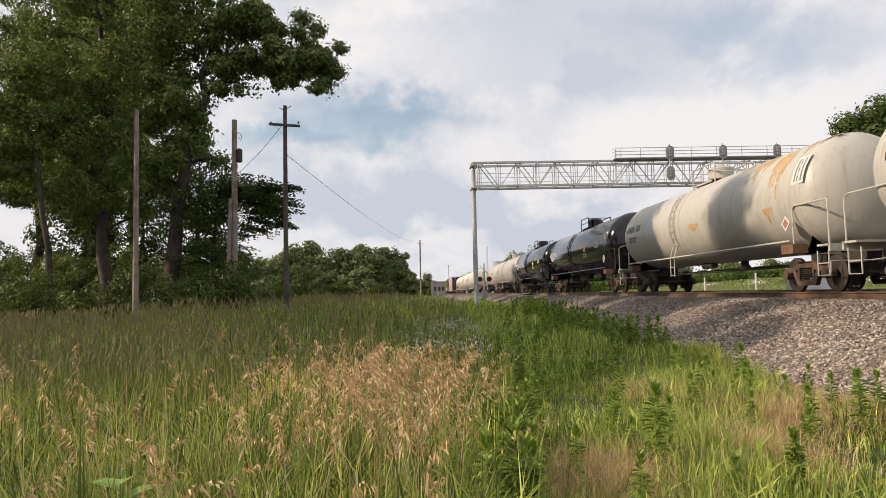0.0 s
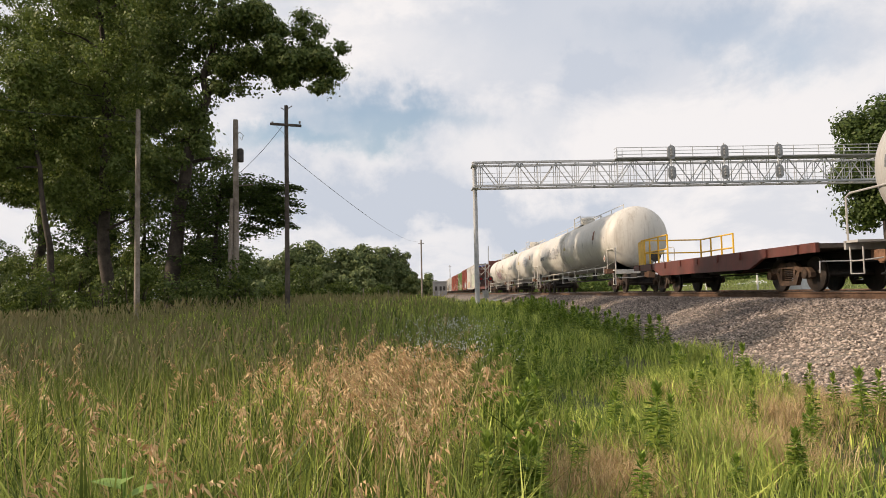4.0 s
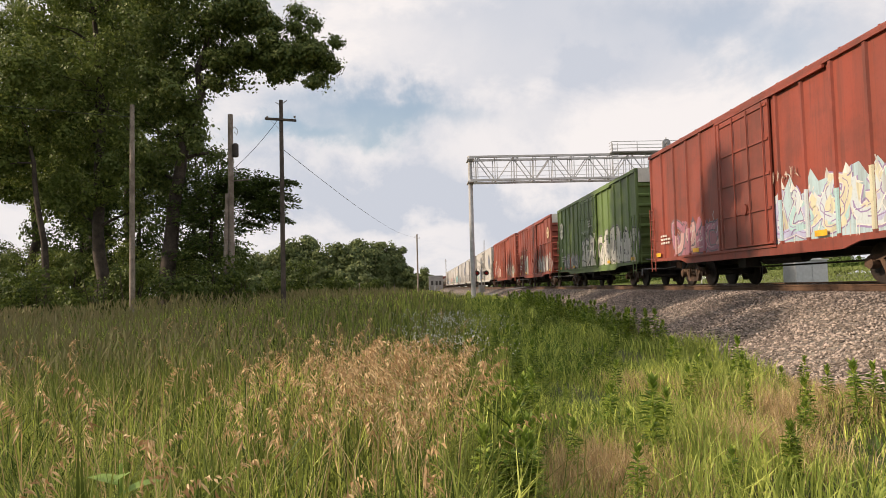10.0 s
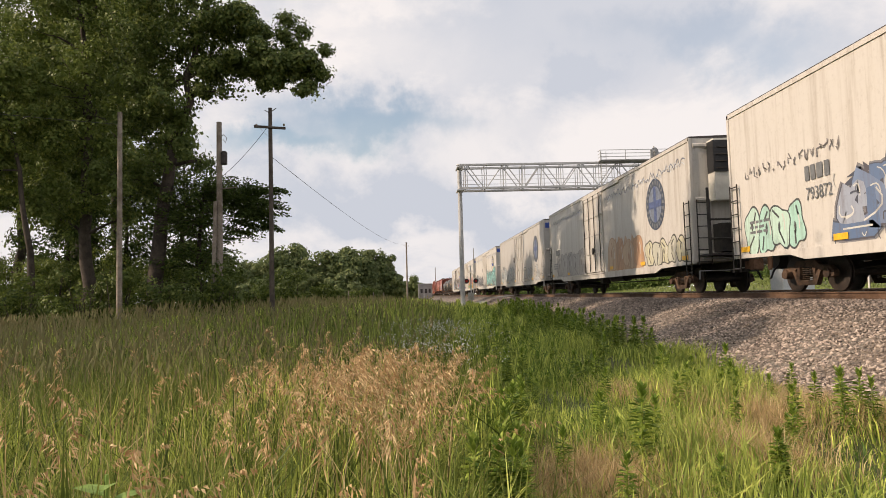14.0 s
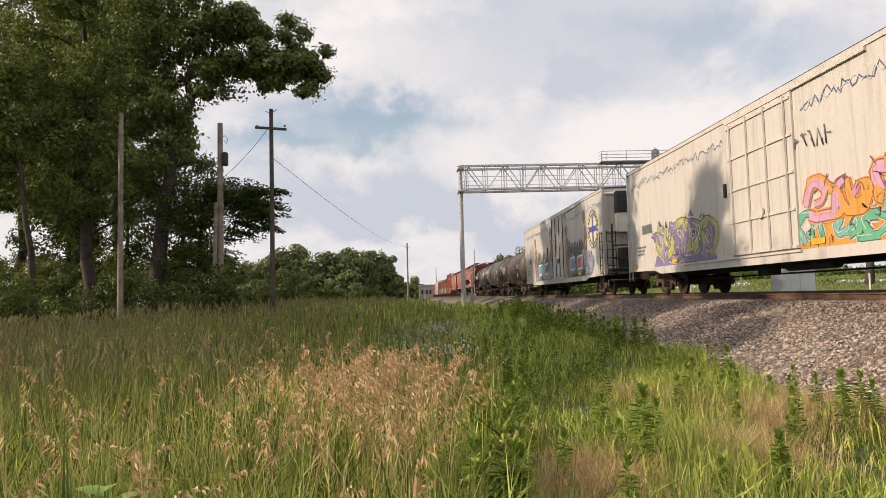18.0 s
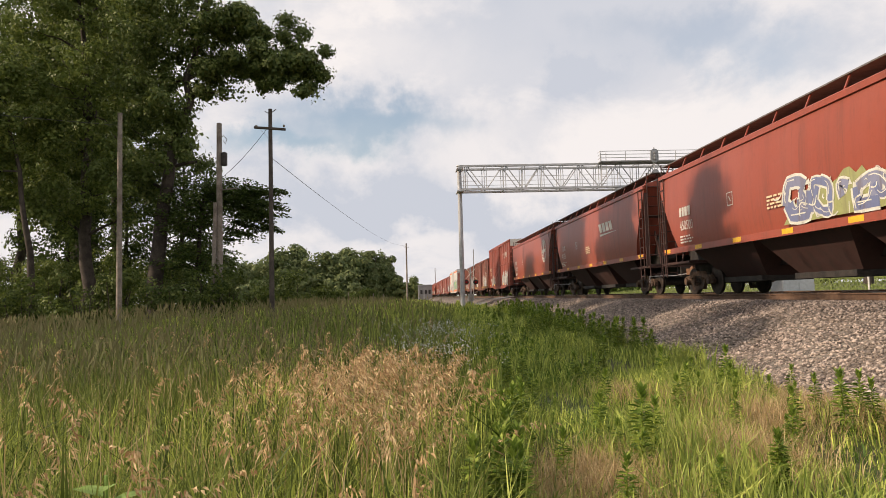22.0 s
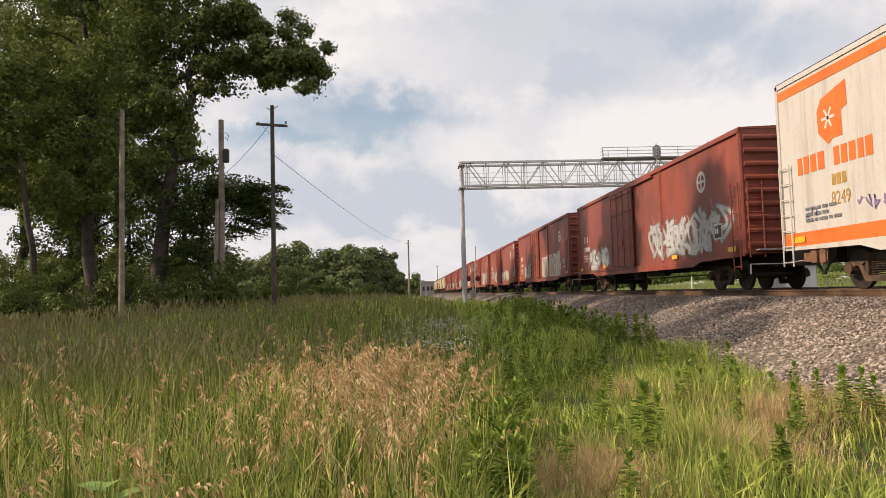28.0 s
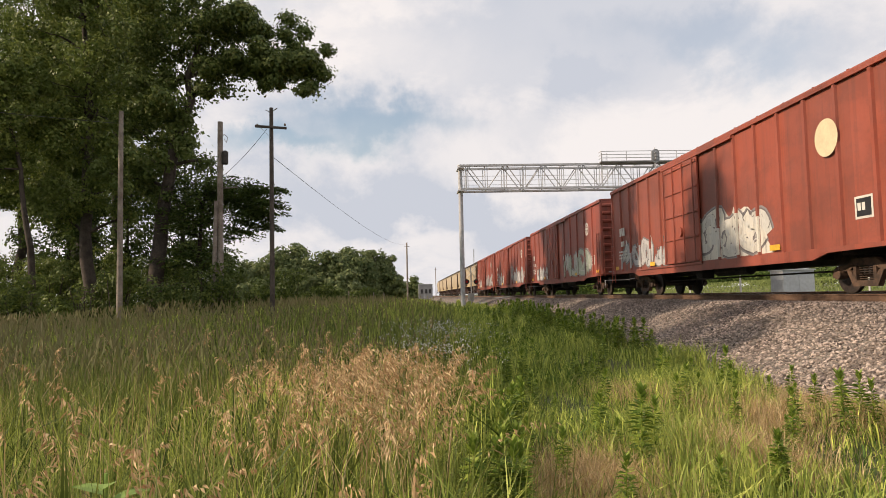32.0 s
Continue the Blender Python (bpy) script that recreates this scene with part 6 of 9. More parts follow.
def dress_tank(car, L, r, zc, ink, marks=True, big=9, yellow=4, number="", ticks=False):
    h = L / 2
    if ticks:
        tank_words(car, ink, r, zc, h - 0.80, -12, 4, 0.28, ODD)
        tank_text(car, number or "34061", 0.40, ink, r, zc, h - 1.85, -12)
    elif number:
        tank_words(car, ink, r, zc, h - 0.95, 0, 4, 0.26, ODD)
        tank_text(car, number, 0.38, ink, r, zc, h - 2.0, 0)
    else:
        tank_words(car, ink, r, zc, h - 1.0, 6, big, 0.28, ODD)
    tank_words(car, ink, r, zc, h - 1.3, -6, 14, 0.10, ODD)
    tank_words(car, ink, r, zc, h - 1.3, -11, 12, 0.10, ODD)
    for k in range(yellow):
        y = h - 1.2 - k * (L - 2.4) / max(1, yellow - 1)
        if ticks:
            on_tank(car, "tick", BLACK, r, zc, y - 0.022, y + 0.022, -10, 3, "short black upright mark")
        else:
            on_tank(car, "reflector", YELLOW, r, zc, y - 0.032, y + 0.032, 8, 21, "yellow reflector strip")
    if ticks:
        on_tank(car, "placard", OCHRE_PANEL, r, zc, h * 0.06, h * 0.06 - 0.42, -2, 6, "small faded yellow panel")
        on_tank(car, "placard", RUST_STAIN, r, zc, -h * 0.66, -h * 0.66 - 0.30, 2, 20, "rust-brown patch")
        f = Form().rod((-1.60, -h + 1.2, 0.93), (-1.60, h - 1.2, 0.93), 0.020, None, 6)
        for k in range(12):
            y = -h + 1.3 + (L - 2.6) * k / 11
            f.rod((-1.60, y, 0.93), (-1.60, y, 1.30), 0.018, None, 6)
        part("lower_rail", f, WHITE, car, "white lower side rail on short posts")
        # the handrail along the ridge
        f = Form().rod((-0.42, -h + 1.4, zc + r + 0.16), (-0.42, h - 1.4, zc + r + 0.16), 0.018, None, 6)
        for k in range(9):
            y = -h + 1.4 + (L - 2.8) * k / 8
            f.rod((-0.42, y, zc + r - 0.08), (-0.42, y, zc + r + 0.16), 0.018, None, 6)
        part("ridge_handrail", f, WHITE, car, "white handrail along the ridge")
    elif marks:
        on_tank(car, "placard", YELLOW, r, zc, -h * 0.30, -h * 0.30 - 0.55, -7, 3, "yellow warning panel")
        tank_words(car, ink, r, zc, -h * 0.28, -14, 9, 0.10, ODD)
        tank_words(car, ink, r, zc, -h * 0.28, -19, 9, 0.10, ODD)
        tank_words(car, ink, r, zc, -h * 0.62, 2, 9, 0.13, ODD)
        tank_words(car, ink, r, zc, -h * 0.62, -5, 9, 0.13, ODD)
    plate = part("placard_holder", Form().prism([(-0.2, 0), (0, 0.2), (0.2, 0), (0, -0.2)], "x", -0.01, 0.01), WHITE, car, "diamond hazard placard", at=pose(-1.55, -h + 1.25, 1.75))
    part("placard_mark", Form().prism([(-0.13, 0), (0, 0.13), (0.13, 0), (0, -0.13)], "x", -0.016, -0.0105), FADED_RED, plate)


def make_tank(label, a, b, r, zc, paint, ink, rp=None, dome=True, platform=True, marks=True, yellow=6, bands=1, number="", ticks=False):
    L = span(a, b)
    car = couple(tank_car(label, L, r, zc, paint, ODD, rp, dome, bands, platform), a, b)
    dress_tank(car, L, r, zc, ink, marks, yellow=yellow, number=number, ticks=ticks)
    return car, L, r, zc


make_tank("off-white tank car with ochre stains", -0.00018, 0.00124, 1.46, 2.50, TANK_WHITE[0], BLACK)
c, L, r, zc = make_tank("dirty off-white tank car with orange spill stains", 0.00137, 0.00279, 1.47, 2.50, TANK_WHITE[0], GREY_INK, dome=True, marks=False, yellow=0)
for y, w, a0, a1, m in ((-5.2, 1.0, 10, 66, STAIN), (-6.4, 0.8, -22, 62, STAIN), (-4.0, 1.3, 40, 78, STAIN), (-7.5, 0.9, 30, 80, STAIN), (0.2, 0.8, 55, 85, STAIN), (-1.0, 0.9, -20, -4, STAIN), (-5.9, 0.5, -30, -8, STAIN)):
    drips(c, m, r, zc, y, y + w, a0, a1)
on_tank(c, "white_panel", WHITE, r, zc, -6.95, -7.50, 8, 38, "white lettered panel", 0.004)
for y in (-7.06, -7.18, -7.34):
    on_tank(c, "panel_lettering", GREY_INK, r, zc, y, y - 0.06, 11, 35, "", 0.007)
make_tank("glossy black tank car with white lettering", 0.00293, 0.004425, 1.50, 2.55, TANK_BLACK, WHITE, number="733726")
make_tank("glossy black tank car with a yellow panel", 0.00457, 0.00603, 1.50, 2.55, TANK_BLACK, WHITE, number="733659")
c, L, r, zc = make_tank("greyish white tank car with grey lettering", 0.00617, 0.00763, 1.47, 2.52, TANK_WHITE[1], GREY_INK, number="208114")
drips(c, STAIN, r, zc, -L * 0.30, -L * 0.30 + 0.5, 30, 80)
c, L, r, zc = make_tank("greyish white tank car with a rust patch on top", 0.00778, 0.00920, 1.47, 2.52, TANK_WHITE[1], GREY_INK, number="207926")
RUST_ORANGE = car_paint("rust_orange_stain", (0.40, 0.165, 0.06), 0.8, (0.20, 0.09, 0.045), 0.6, 0.1)
drips(c, RUST_ORANGE, r, zc, L * 0.26, L * 0.46, 34, 80)
drips(c, RUST_ORANGE, r, zc, L * 0.02, L * 0.24, 62, 88)
drips(c, RUST_STAIN, r, zc, -L * 0.26, -L * 0.05, 58, 88)
drips(c, RUST_ORANGE, r, zc, -L * 0.44, -L * 0.36, 48, 84)
couple(flat_car("empty brown flat car with yellow end rails", span(0.0094, 0.01065), OXIDE[3], ODD), 0.0094, 0.01065)
c, L, r, zc = make_tank("long cream tank car with a grey tag", 0.0109, 0.01278, 1.56, 2.80, TANK_WHITE[2], GREY_INK, yellow=9, number="34159", ticks=True)
tank_piece(c, r, zc, L * 0.30, L * 0.12, -14, 10, [(0.50, 0.49, 0.47)], (0.22, 0.23, 0.26), 201)
c, L, r, zc = make_tank("long cream tank car with spray tags and soft stains", 0.01293, 0.01458, 1.56, 2.80, TANK_WHITE[2], GREY_INK, yellow=9, ticks=True)
tank_piece(c, r, zc, -L * 0.14, -L * 0.27, -14, 14, [(0.55, 0.55, 0.55)], (0.20, 0.28, 0.42), 202)
tank_piece(c, r, zc, L * 0.40, L * 0.30, -12, -2, [(0.50, 0.50, 0.48)], (0.25, 0.25, 0.27), 204)
c, L, r, zc = make_tank("long cream tank car with pink spray lettering", 0.01473, 0.01638, 1.56, 2.80, TANK_WHITE[2], GREY_INK, yellow=9, number="34029", ticks=True)
tank_piece(c, r, zc, -L * 0.005, -L * 0.205, -44, -8, [(0.50, 0.33, 0.38), (0.56, 0.42, 0.44)], (0.10, 0.06, 0.09), 203)
tank_piece(c, r, zc, L * 0.06, L * 0.01, -32, -14, [(0.5, 0.5, 0.5)], (0.12, 0.12, 0.13), 205)
tank_piece(c, r, zc, -L * 0.185, -L * 0.235, -10, 3, [(0.62, 0.50, 0.38)], (0.50, 0.20, 0.10), 206)
tank_piece(c, r, zc, -L * 0.225, -L * 0.275, -27, -18, [(0.55, 0.52, 0.46)], (0.10, 0.09, 0.10), 207)
tank_piece(c, r, zc, -L * 0.28, -L * 0.37, -16, -5, [(0.58, 0.54, 0.46)], (0.36, 0.20, 0.10), 208)
couple(centerbeam("empty rust-red centre-beam flat car with open posts", span(0.0165, 0.0185), OXIDE[3], ODD), 0.0165, 0.0185)


def at(L, s):
    """Place along a wagon from the share of its length, counted from its trailing end."""
    return L / 2 - s * L


def reefer(label, a, b, paint, unit=False, blue=False, emblem=None, zig=True, seed=0, door_at=0.51, door_w=3.4, number="", emblem_at=0.852, number_at=0.075, ink=GREY_INK, number_z=1.92):
    L = span(a, b)
    car = couple(boxcar(label, L, 5.16, paint, ODD, smooth=True, door="plug", door_at=at(L, door_at), door_w=door_w, roof=BLACK_ROOF, grab=paint if not unit else DARK_STEEL, unit=unit, blue_end=blue, end_paint=paint), a, b)
    if emblem == "ring":
        ring_logo(car, SMOOTH, at(L, emblem_at), 3.32, 0.98, plain("emblem_ring", (0.055, 0.065, 0.045), 0.5, 0, 0.2), CREAM, BLUE, CREAM)
    elif emblem == "grey":
        ring_logo(car, SMOOTH, at(L, emblem_at), 3.32, 0.96, plain("emblem_navy", (0.05, 0.065, 0.10), 0.5, 0, 0.3), plain("emblem_faded_blue", (0.16, 0.19, 0.25), 0.5, 0, 0.3), plain("emblem_blue", (0.07, 0.10, 0.22), 0.5), GREY_INK)
    if zig:
        zigzag(car, SMOOTH, -L / 2 + 0.4, at(L, door_at) - 2.0, 4.42, (0.10, 0.13, 0.20), seed)
        zigzag(car, SMOOTH, at(L, door_at) + 2.0, L / 2 - 0.4, 4.42, (0.10, 0.13, 0.20), seed + 50)
    if ink:
        words(car, ink, SMOOTH - 0.017, at(L, number_at), number_z + 0.45, 4, 0.34, ODD)
    if number:
        text(car, number, 0.42, ink, SMOOTH - 0.017, at(L, number_at), number_z)
    part("side_box", Form().box(-1.66, -1.605, at(L, 0.40), at(L, 0.40) + 0.12, 2.8, 3.2), DARK_STEEL, car)
    return car, L


PALE = (0.48, 0.53, 0.41)
c, L = reefer("off-white refrigerator car with large pale bubble graffiti", 0.01874, 0.02073, REEFER[0], blue=True, seed=1)
ROUND = [(0.5 + 0.5 * math.cos(a), 0.5 + 0.5 * math.sin(a)) for a in [math.pi * (0.5 + k / 9) for k in range(19)]]
HOOK = [(0.9, 0.9), (0.5, 1.0), (0.15, 0.9), (0.05, 0.72), (0.3, 0.55), (0.7, 0.45), (0.95, 0.27), (0.82, 0.08), (0.5, 0.0), (0.1, 0.08)]
block_letters(c, SMOOTH, at(L, 0.555), 1.0, 2.02, 2.55, (([(0, 0), (0.05, 1)], [(0.95, 1), (0.15, 0.5), (0.95, 0)]), (ROUND,), (HOOK,), ([(0.0, 0.0), (0.05, 0.7), (0.25, 1.0), (0.62, 0.98)], [(0.05, 0.5), (0.55, 0.5)])), [PALE, (0.55, 0.57, 0.46), PALE, (0.52, 0.55, 0.44)], (0.05, 0.05, 0.055))
graffiti(c, SMOOTH, at(L, 0.385), at(L, 0.10), 1.05, 2.25, [(0.50, 0.28, 0.13), (0.55, 0.40, 0.28)], (0.35, 0.33, 0.32), 22, "bubble", (0.55, 0.38, 0.25), 4, hard=0.03)
graffiti(c, -1.69, at(L, 0.545), at(L, 0.40), 1.05, 2.05, [(0.30, 0.05, 0.04), (0.42, 0.40, 0.37), (0.16, 0.04, 0.04)], (0.05, 0.045, 0.045), 23, "wild", None, 4)

B = lambda label, a, b, H, paint, **k: (lambda L: (couple(boxcar(label, L, H, paint, ODD, **k), a, b), L))(span(a, b))
c, L = B("oxide red ribbed boxcar with pastel graffiti", 0.02096, 0.02235, 5.2, OXIDE[4], posts=13, door_w=3.1, white_top=True)
graffiti(c, FACE, at(L, 0.98), at(L, 0.50), 1.08, 2.6, [(0.38, 0.60, 0.60), (0.54, 0.62, 0.64), (0.62, 0.60, 0.42), (0.44, 0.46, 0.64)], (0.70, 0.70, 0.66), 31, "wild", (0.42, 0.58, 0.62), 8, (0.30, 0.22, 0.42))
graffiti(c, FACE, at(L, 0.38), at(L, 0.14), 1.08, 2.2, [(0.40, 0.16, 0.22), (0.50, 0.30, 0.28), (0.32, 0.14, 0.20)], (0.08, 0.06, 0.09), 32, "wild", (0.36, 0.14, 0.18), 4)
scrawl(c, FACE, at(L, 0.52), 2.6, 12, 0.34, (0.62, 0.50, 0.40), 5)
c, L = B("leaf green ribbed boxcar with a white round emblem", 0.02251, 0.02396, 5.05, GREEN, posts=15, door="plug", door_at=0.0, door_w=3.4, white_top=True)
ring_logo(c, FACE, at(L, 0.07), 3.55, 0.52, WHITE, GREEN, WHITE)
graffiti(c, FACE, at(L, 0.97), at(L, 0.60), 1.08, 2.6, [(0.66, 0.65, 0.58), (0.56, 0.56, 0.50)], (0.035, 0.035, 0.035), 33, "wild", (0.60, 0.59, 0.53), 5)
graffiti(c, FACE, at(L, 0.33), at(L, 0.09), 1.08, 2.0, [(0.16, 0.16, 0.16), (0.42, 0.42, 0.41), (0.30, 0.30, 0.30)], (0.04, 0.04, 0.04), 34, "wild", (0.32, 0.12, 0.07), 5)
graffiti(c, -1.694, at(L, 0.592), at(L, 0.412), 1.12, 2.65, [(0.66, 0.65, 0.58), (0.58, 0.57, 0.50)], (0.035, 0.035, 0.035), 39, "wild", (0.62, 0.61, 0.55), 3)
scrawl(c, -1.70, at(L, 0.42), 2.80, 8, 0.34, (0.75, 0.75, 0.72), 6)
small_print(c, WHITE, -1.70, at(L, 0.51), 3.45, 3, 0.75, ODD, 0.07)
words(c, WHITE, FACE - 0.004, at(L, 0.06), 2.2, 2, 0.22, ODD)
c, L = B("oxide red high boxcar with wide panels and black and white graffiti", 0.02418, 0.025566, 5.12, OXIDE[1], posts=12, door="plug", door_w=4.0, white_top=True)
part("belt_rail", Form().box(-1.618, -1.556, -L / 2, L / 2, 3.15, 3.23), OXIDE[1], c)
bars(c, "lettering", CREAM, FACE - 0.004, at(L, 0.08), 2.47, [0.20, 0.22, -0.26, 0.20, 0.20], 0.34, 0.30)
text(c, "728 498", 0.46, CREAM, FACE - 0.004, at(L, 0.08), 1.98)
graffiti(c, FACE, at(L, 0.62), at(L, 0.205), 1.08, 2.75, [(0.16, 0.16, 0.16), (0.28, 0.28, 0.26), (0.40, 0.42, 0.36)], (0.62, 0.60, 0.52), 35, "bubble", (0.05, 0.05, 0.055), 7, (0.62, 0.60, 0.52), hard=0.09)
graffiti(c, FACE, at(L, 0.99), at(L, 0.66), 1.08, 2.3, [(0.42, 0.42, 0.40), (0.50, 0.49, 0.45)], (0.12, 0.10, 0.10), 36, "bubble", None, 5)
ring_logo(c, FACE, at(L, 0.93), 3.85, 0.40, CREAM, OXIDE[1], CREAM)
c, L = B("bright oxide red ribbed boxcar with white number plates", 0.02574, 0.02742, 5.20, OXIDE[2], posts=12, door_w=3.2)
for dy, dz, n in ((0.05, 2.55, ""), (0.05, 2.05, "770"), (0.115, 2.75, ""), (0.115, 2.25, "054")):
    p = part("number_plate", Form().box(-1.5665, -1.5565, at(L, dy + 0.035), at(L, dy), dz, dz + 0.34), WHITE, c, "white stencil plate")
    if n:
        text(p, n, 0.32, BLACK, -1.5695, at(L, dy) - 0.06, dz + 0.05)
    else:
        words(p, BLACK, -1.5695, at(L, dy) - 0.14, dz + 0.06, 2, 0.20, ODD, 0.5)
graffiti(c, FACE, at(L, 0.40), at(L, 0.13), 1.1, 2.35, [(0.50, 0.17, 0.12), (0.42, 0.13, 0.10)], (0.66, 0.55, 0.48), 37, "wild", None, 5)
graffiti(c, FACE, at(L, 0.95), at(L, 0.62), 1.08, 2.2, [(0.46, 0.24, 0.17), (0.26, 0.30, 0.20), (0.55, 0.56, 0.54), (0.50, 0.30, 0.22)], (0.09, 0.08, 0.08), 38, "wild", None, 6, (0.62, 0.60, 0.55))

# white refrigerator cars
c, L = reefer("off-white refrigerator car with a black cooling cage", 0.02765, 0.02962, REEFER[2], unit=True, emblem="grey", zig=False, seed=3, door_at=0.535, number="793872", number_at=0.165, number_z=2.12)
graffiti(c, SMOOTH, at(L, 0.82), at(L, 0.62), 1.05, 2.2, [(0.66, 0.64, 0.58), (0.60, 0.58, 0.52)], (0.06, 0.06, 0.07), 41, "bubble", None, 5, hard=0.05)
graffiti(c, SMOOTH, at(L, 0.995), at(L, 0.905), 1.05, 2.45, [(0.66, 0.64, 0.58)], (0.06, 0.06, 0.07), 42, "bubble", None, 2, hard=0.08)
graffiti(c, SMOOTH, at(L, 0.155), at(L, 0.035), 1.05, 2.15, [(0.35, 0.58, 0.50), (0.45, 0.64, 0.55)], (0.05, 0.06, 0.06), 43, "bubble", None, 4, hard=0.06)
graffiti(c, SMOOTH, at(L, 0.43), at(L, 0.205), 1.08, 2.75, [(0.10, 0.16, 0.28), (0.30, 0.34, 0.42), (0.16, 0.22, 0.34)], (0.06, 0.07, 0.10), 44, "wild", None, 4)
scrawl(c, SMOOTH, at(L, 0.04), 3.0, 18, 0.38, (0.16, 0.15, 0.15), 8)
c, L = reefer("off-white refrigerator car with a dark round emblem and ochre graffiti", 0.02986, 0.03183, REEFER[0], unit=True, emblem="grey", seed=5, door_at=0.465)
graffiti(c, SMOOTH, at(L, 0.38), at(L, 0.08), 1.05, 2.4, [(0.30, 0.29, 0.28), (0.36, 0.35, 0.34)], (0.15, 0.14, 0.14), 45, "bubble", (0.33, 0.32, 0.31), 5, hard=0.02)
graffiti(c, SMOOTH, at(L, 0.78), at(L, 0.57), 1.05, 2.4, [(0.46, 0.27, 0.15), (0.50, 0.36, 0.24)], (0.36, 0.20, 0.12), 46, "bubble", (0.46, 0.30, 0.18), 4, hard=0.03)
graffiti(c, SMOOTH, at(L, 0.97), at(L, 0.80), 1.05, 1.95, [(0.52, 0.50, 0.36), (0.46, 0.46, 0.38)], (0.06, 0.06, 0.05), 47, "bubble", None, 5, hard=0.08)
c, L = reefer("stained off-white refrigerator car with a grey emblem", 0.03200, 0.03397, REEFER[1], blue=True, emblem="grey", zig=False, seed=7)
graffiti(c, SMOOTH, at(L, 0.40), at(L, 0.03), 1.05, 2.3, [(0.30, 0.36, 0.38), (0.45, 0.45, 0.42)], (0.15, 0.16, 0.18), 48, "wild", None, 5)
graffiti(c, SMOOTH, at(L, 0.98), at(L, 0.60), 1.05, 2.0, [(0.45, 0.40, 0.32), (0.36, 0.38, 0.40)], (0.14, 0.13, 0.13), 49, "wild", None, 5)
c, L = reefer("off-white refrigerator car with teal and grey graffiti", 0.03425, 0.03619, REEFER[2], blue=True, emblem="ring", seed=9, door_at=0.50, number="793649")
graffiti(c, SMOOTH, at(L, 0.97), at(L, 0.52), 1.05, 2.75, [(0.12, 0.36, 0.36), (0.10, 0.11, 0.12), (0.20, 0.46, 0.44)], (0.03, 0.03, 0.035), 51, "wild", (0.11, 0.12, 0.13), 6, (0.45, 0.66, 0.64))
graffiti(c, SMOOTH, at(L, 0.40), at(L, 0.02), 1.05, 2.55, [(0.10, 0.105, 0.115), (0.40, 0.41, 0.42), (0.05, 0.05, 0.055), (0.24, 0.26, 0.29)], (0.025, 0.025, 0.03), 52, "wild", None, 13, (0.52, 0.53, 0.54))
graffiti(c, -1.69, at(L, 0.47), at(L, 0.42), 1.08, 1.9, [(0.60, 0.42, 0.16), (0.40, 0.40, 0.40)], (0.05, 0.05, 0.05), 53, "wild", None, 3)
c, L = reefer("off-white refrigerator car with orange, green and violet graffiti", 0.03642, 0.03840, REEFER[2], blue=True, emblem=None, seed=11, door_at=0.485)
graffiti(c, SMOOTH, at(L, 0.92), at(L, 0.54), 1.05, 1.80, [(0.10, 0.42, 0.25), (0.16, 0.46, 0.36)], (0.07, 0.08, 0.06), 54, "wild", (0.66, 0.30, 0.04), 6, (0.60, 0.55, 0.62))
graffiti(c, SMOOTH - 0.008, at(L, 0.90), at(L, 0.57), 1.60, 2.55, [(0.52, 0.25, 0.42), (0.66, 0.32, 0.05), (0.58, 0.33, 0.50)], (0.22, 0.07, 0.10), 56, "wild", None, 6, (0.68, 0.30, 0.04))
graffiti(c, SMOOTH, at(L, 0.36), at(L, 0.13), 1.05, 2.65, [(0.20, 0.16, 0.32), (0.42, 0.42, 0.12), (0.30, 0.25, 0.42)], (0.06, 0.05, 0.10), 55, "wild", (0.22, 0.18, 0.36), 5, (0.62, 0.62, 0.30))
ring_logo(c, SMOOTH, at(L, 0.94), 3.30, 0.5, GREY_INK, REEFER[0], GREY_INK)
scrawl(c, SMOOTH, at(L, 0.545), 3.3, 6, 0.5, (0.12, 0.12, 0.14), 9)
c, L = reefer("off-white refrigerator car with a dark skyline mural", 0.03873, 0.04067, REEFER[0], unit=True, emblem="ring", seed=13, door_at=0.555, door_w=3.7, emblem_at=0.915)
rng = random.Random(77)
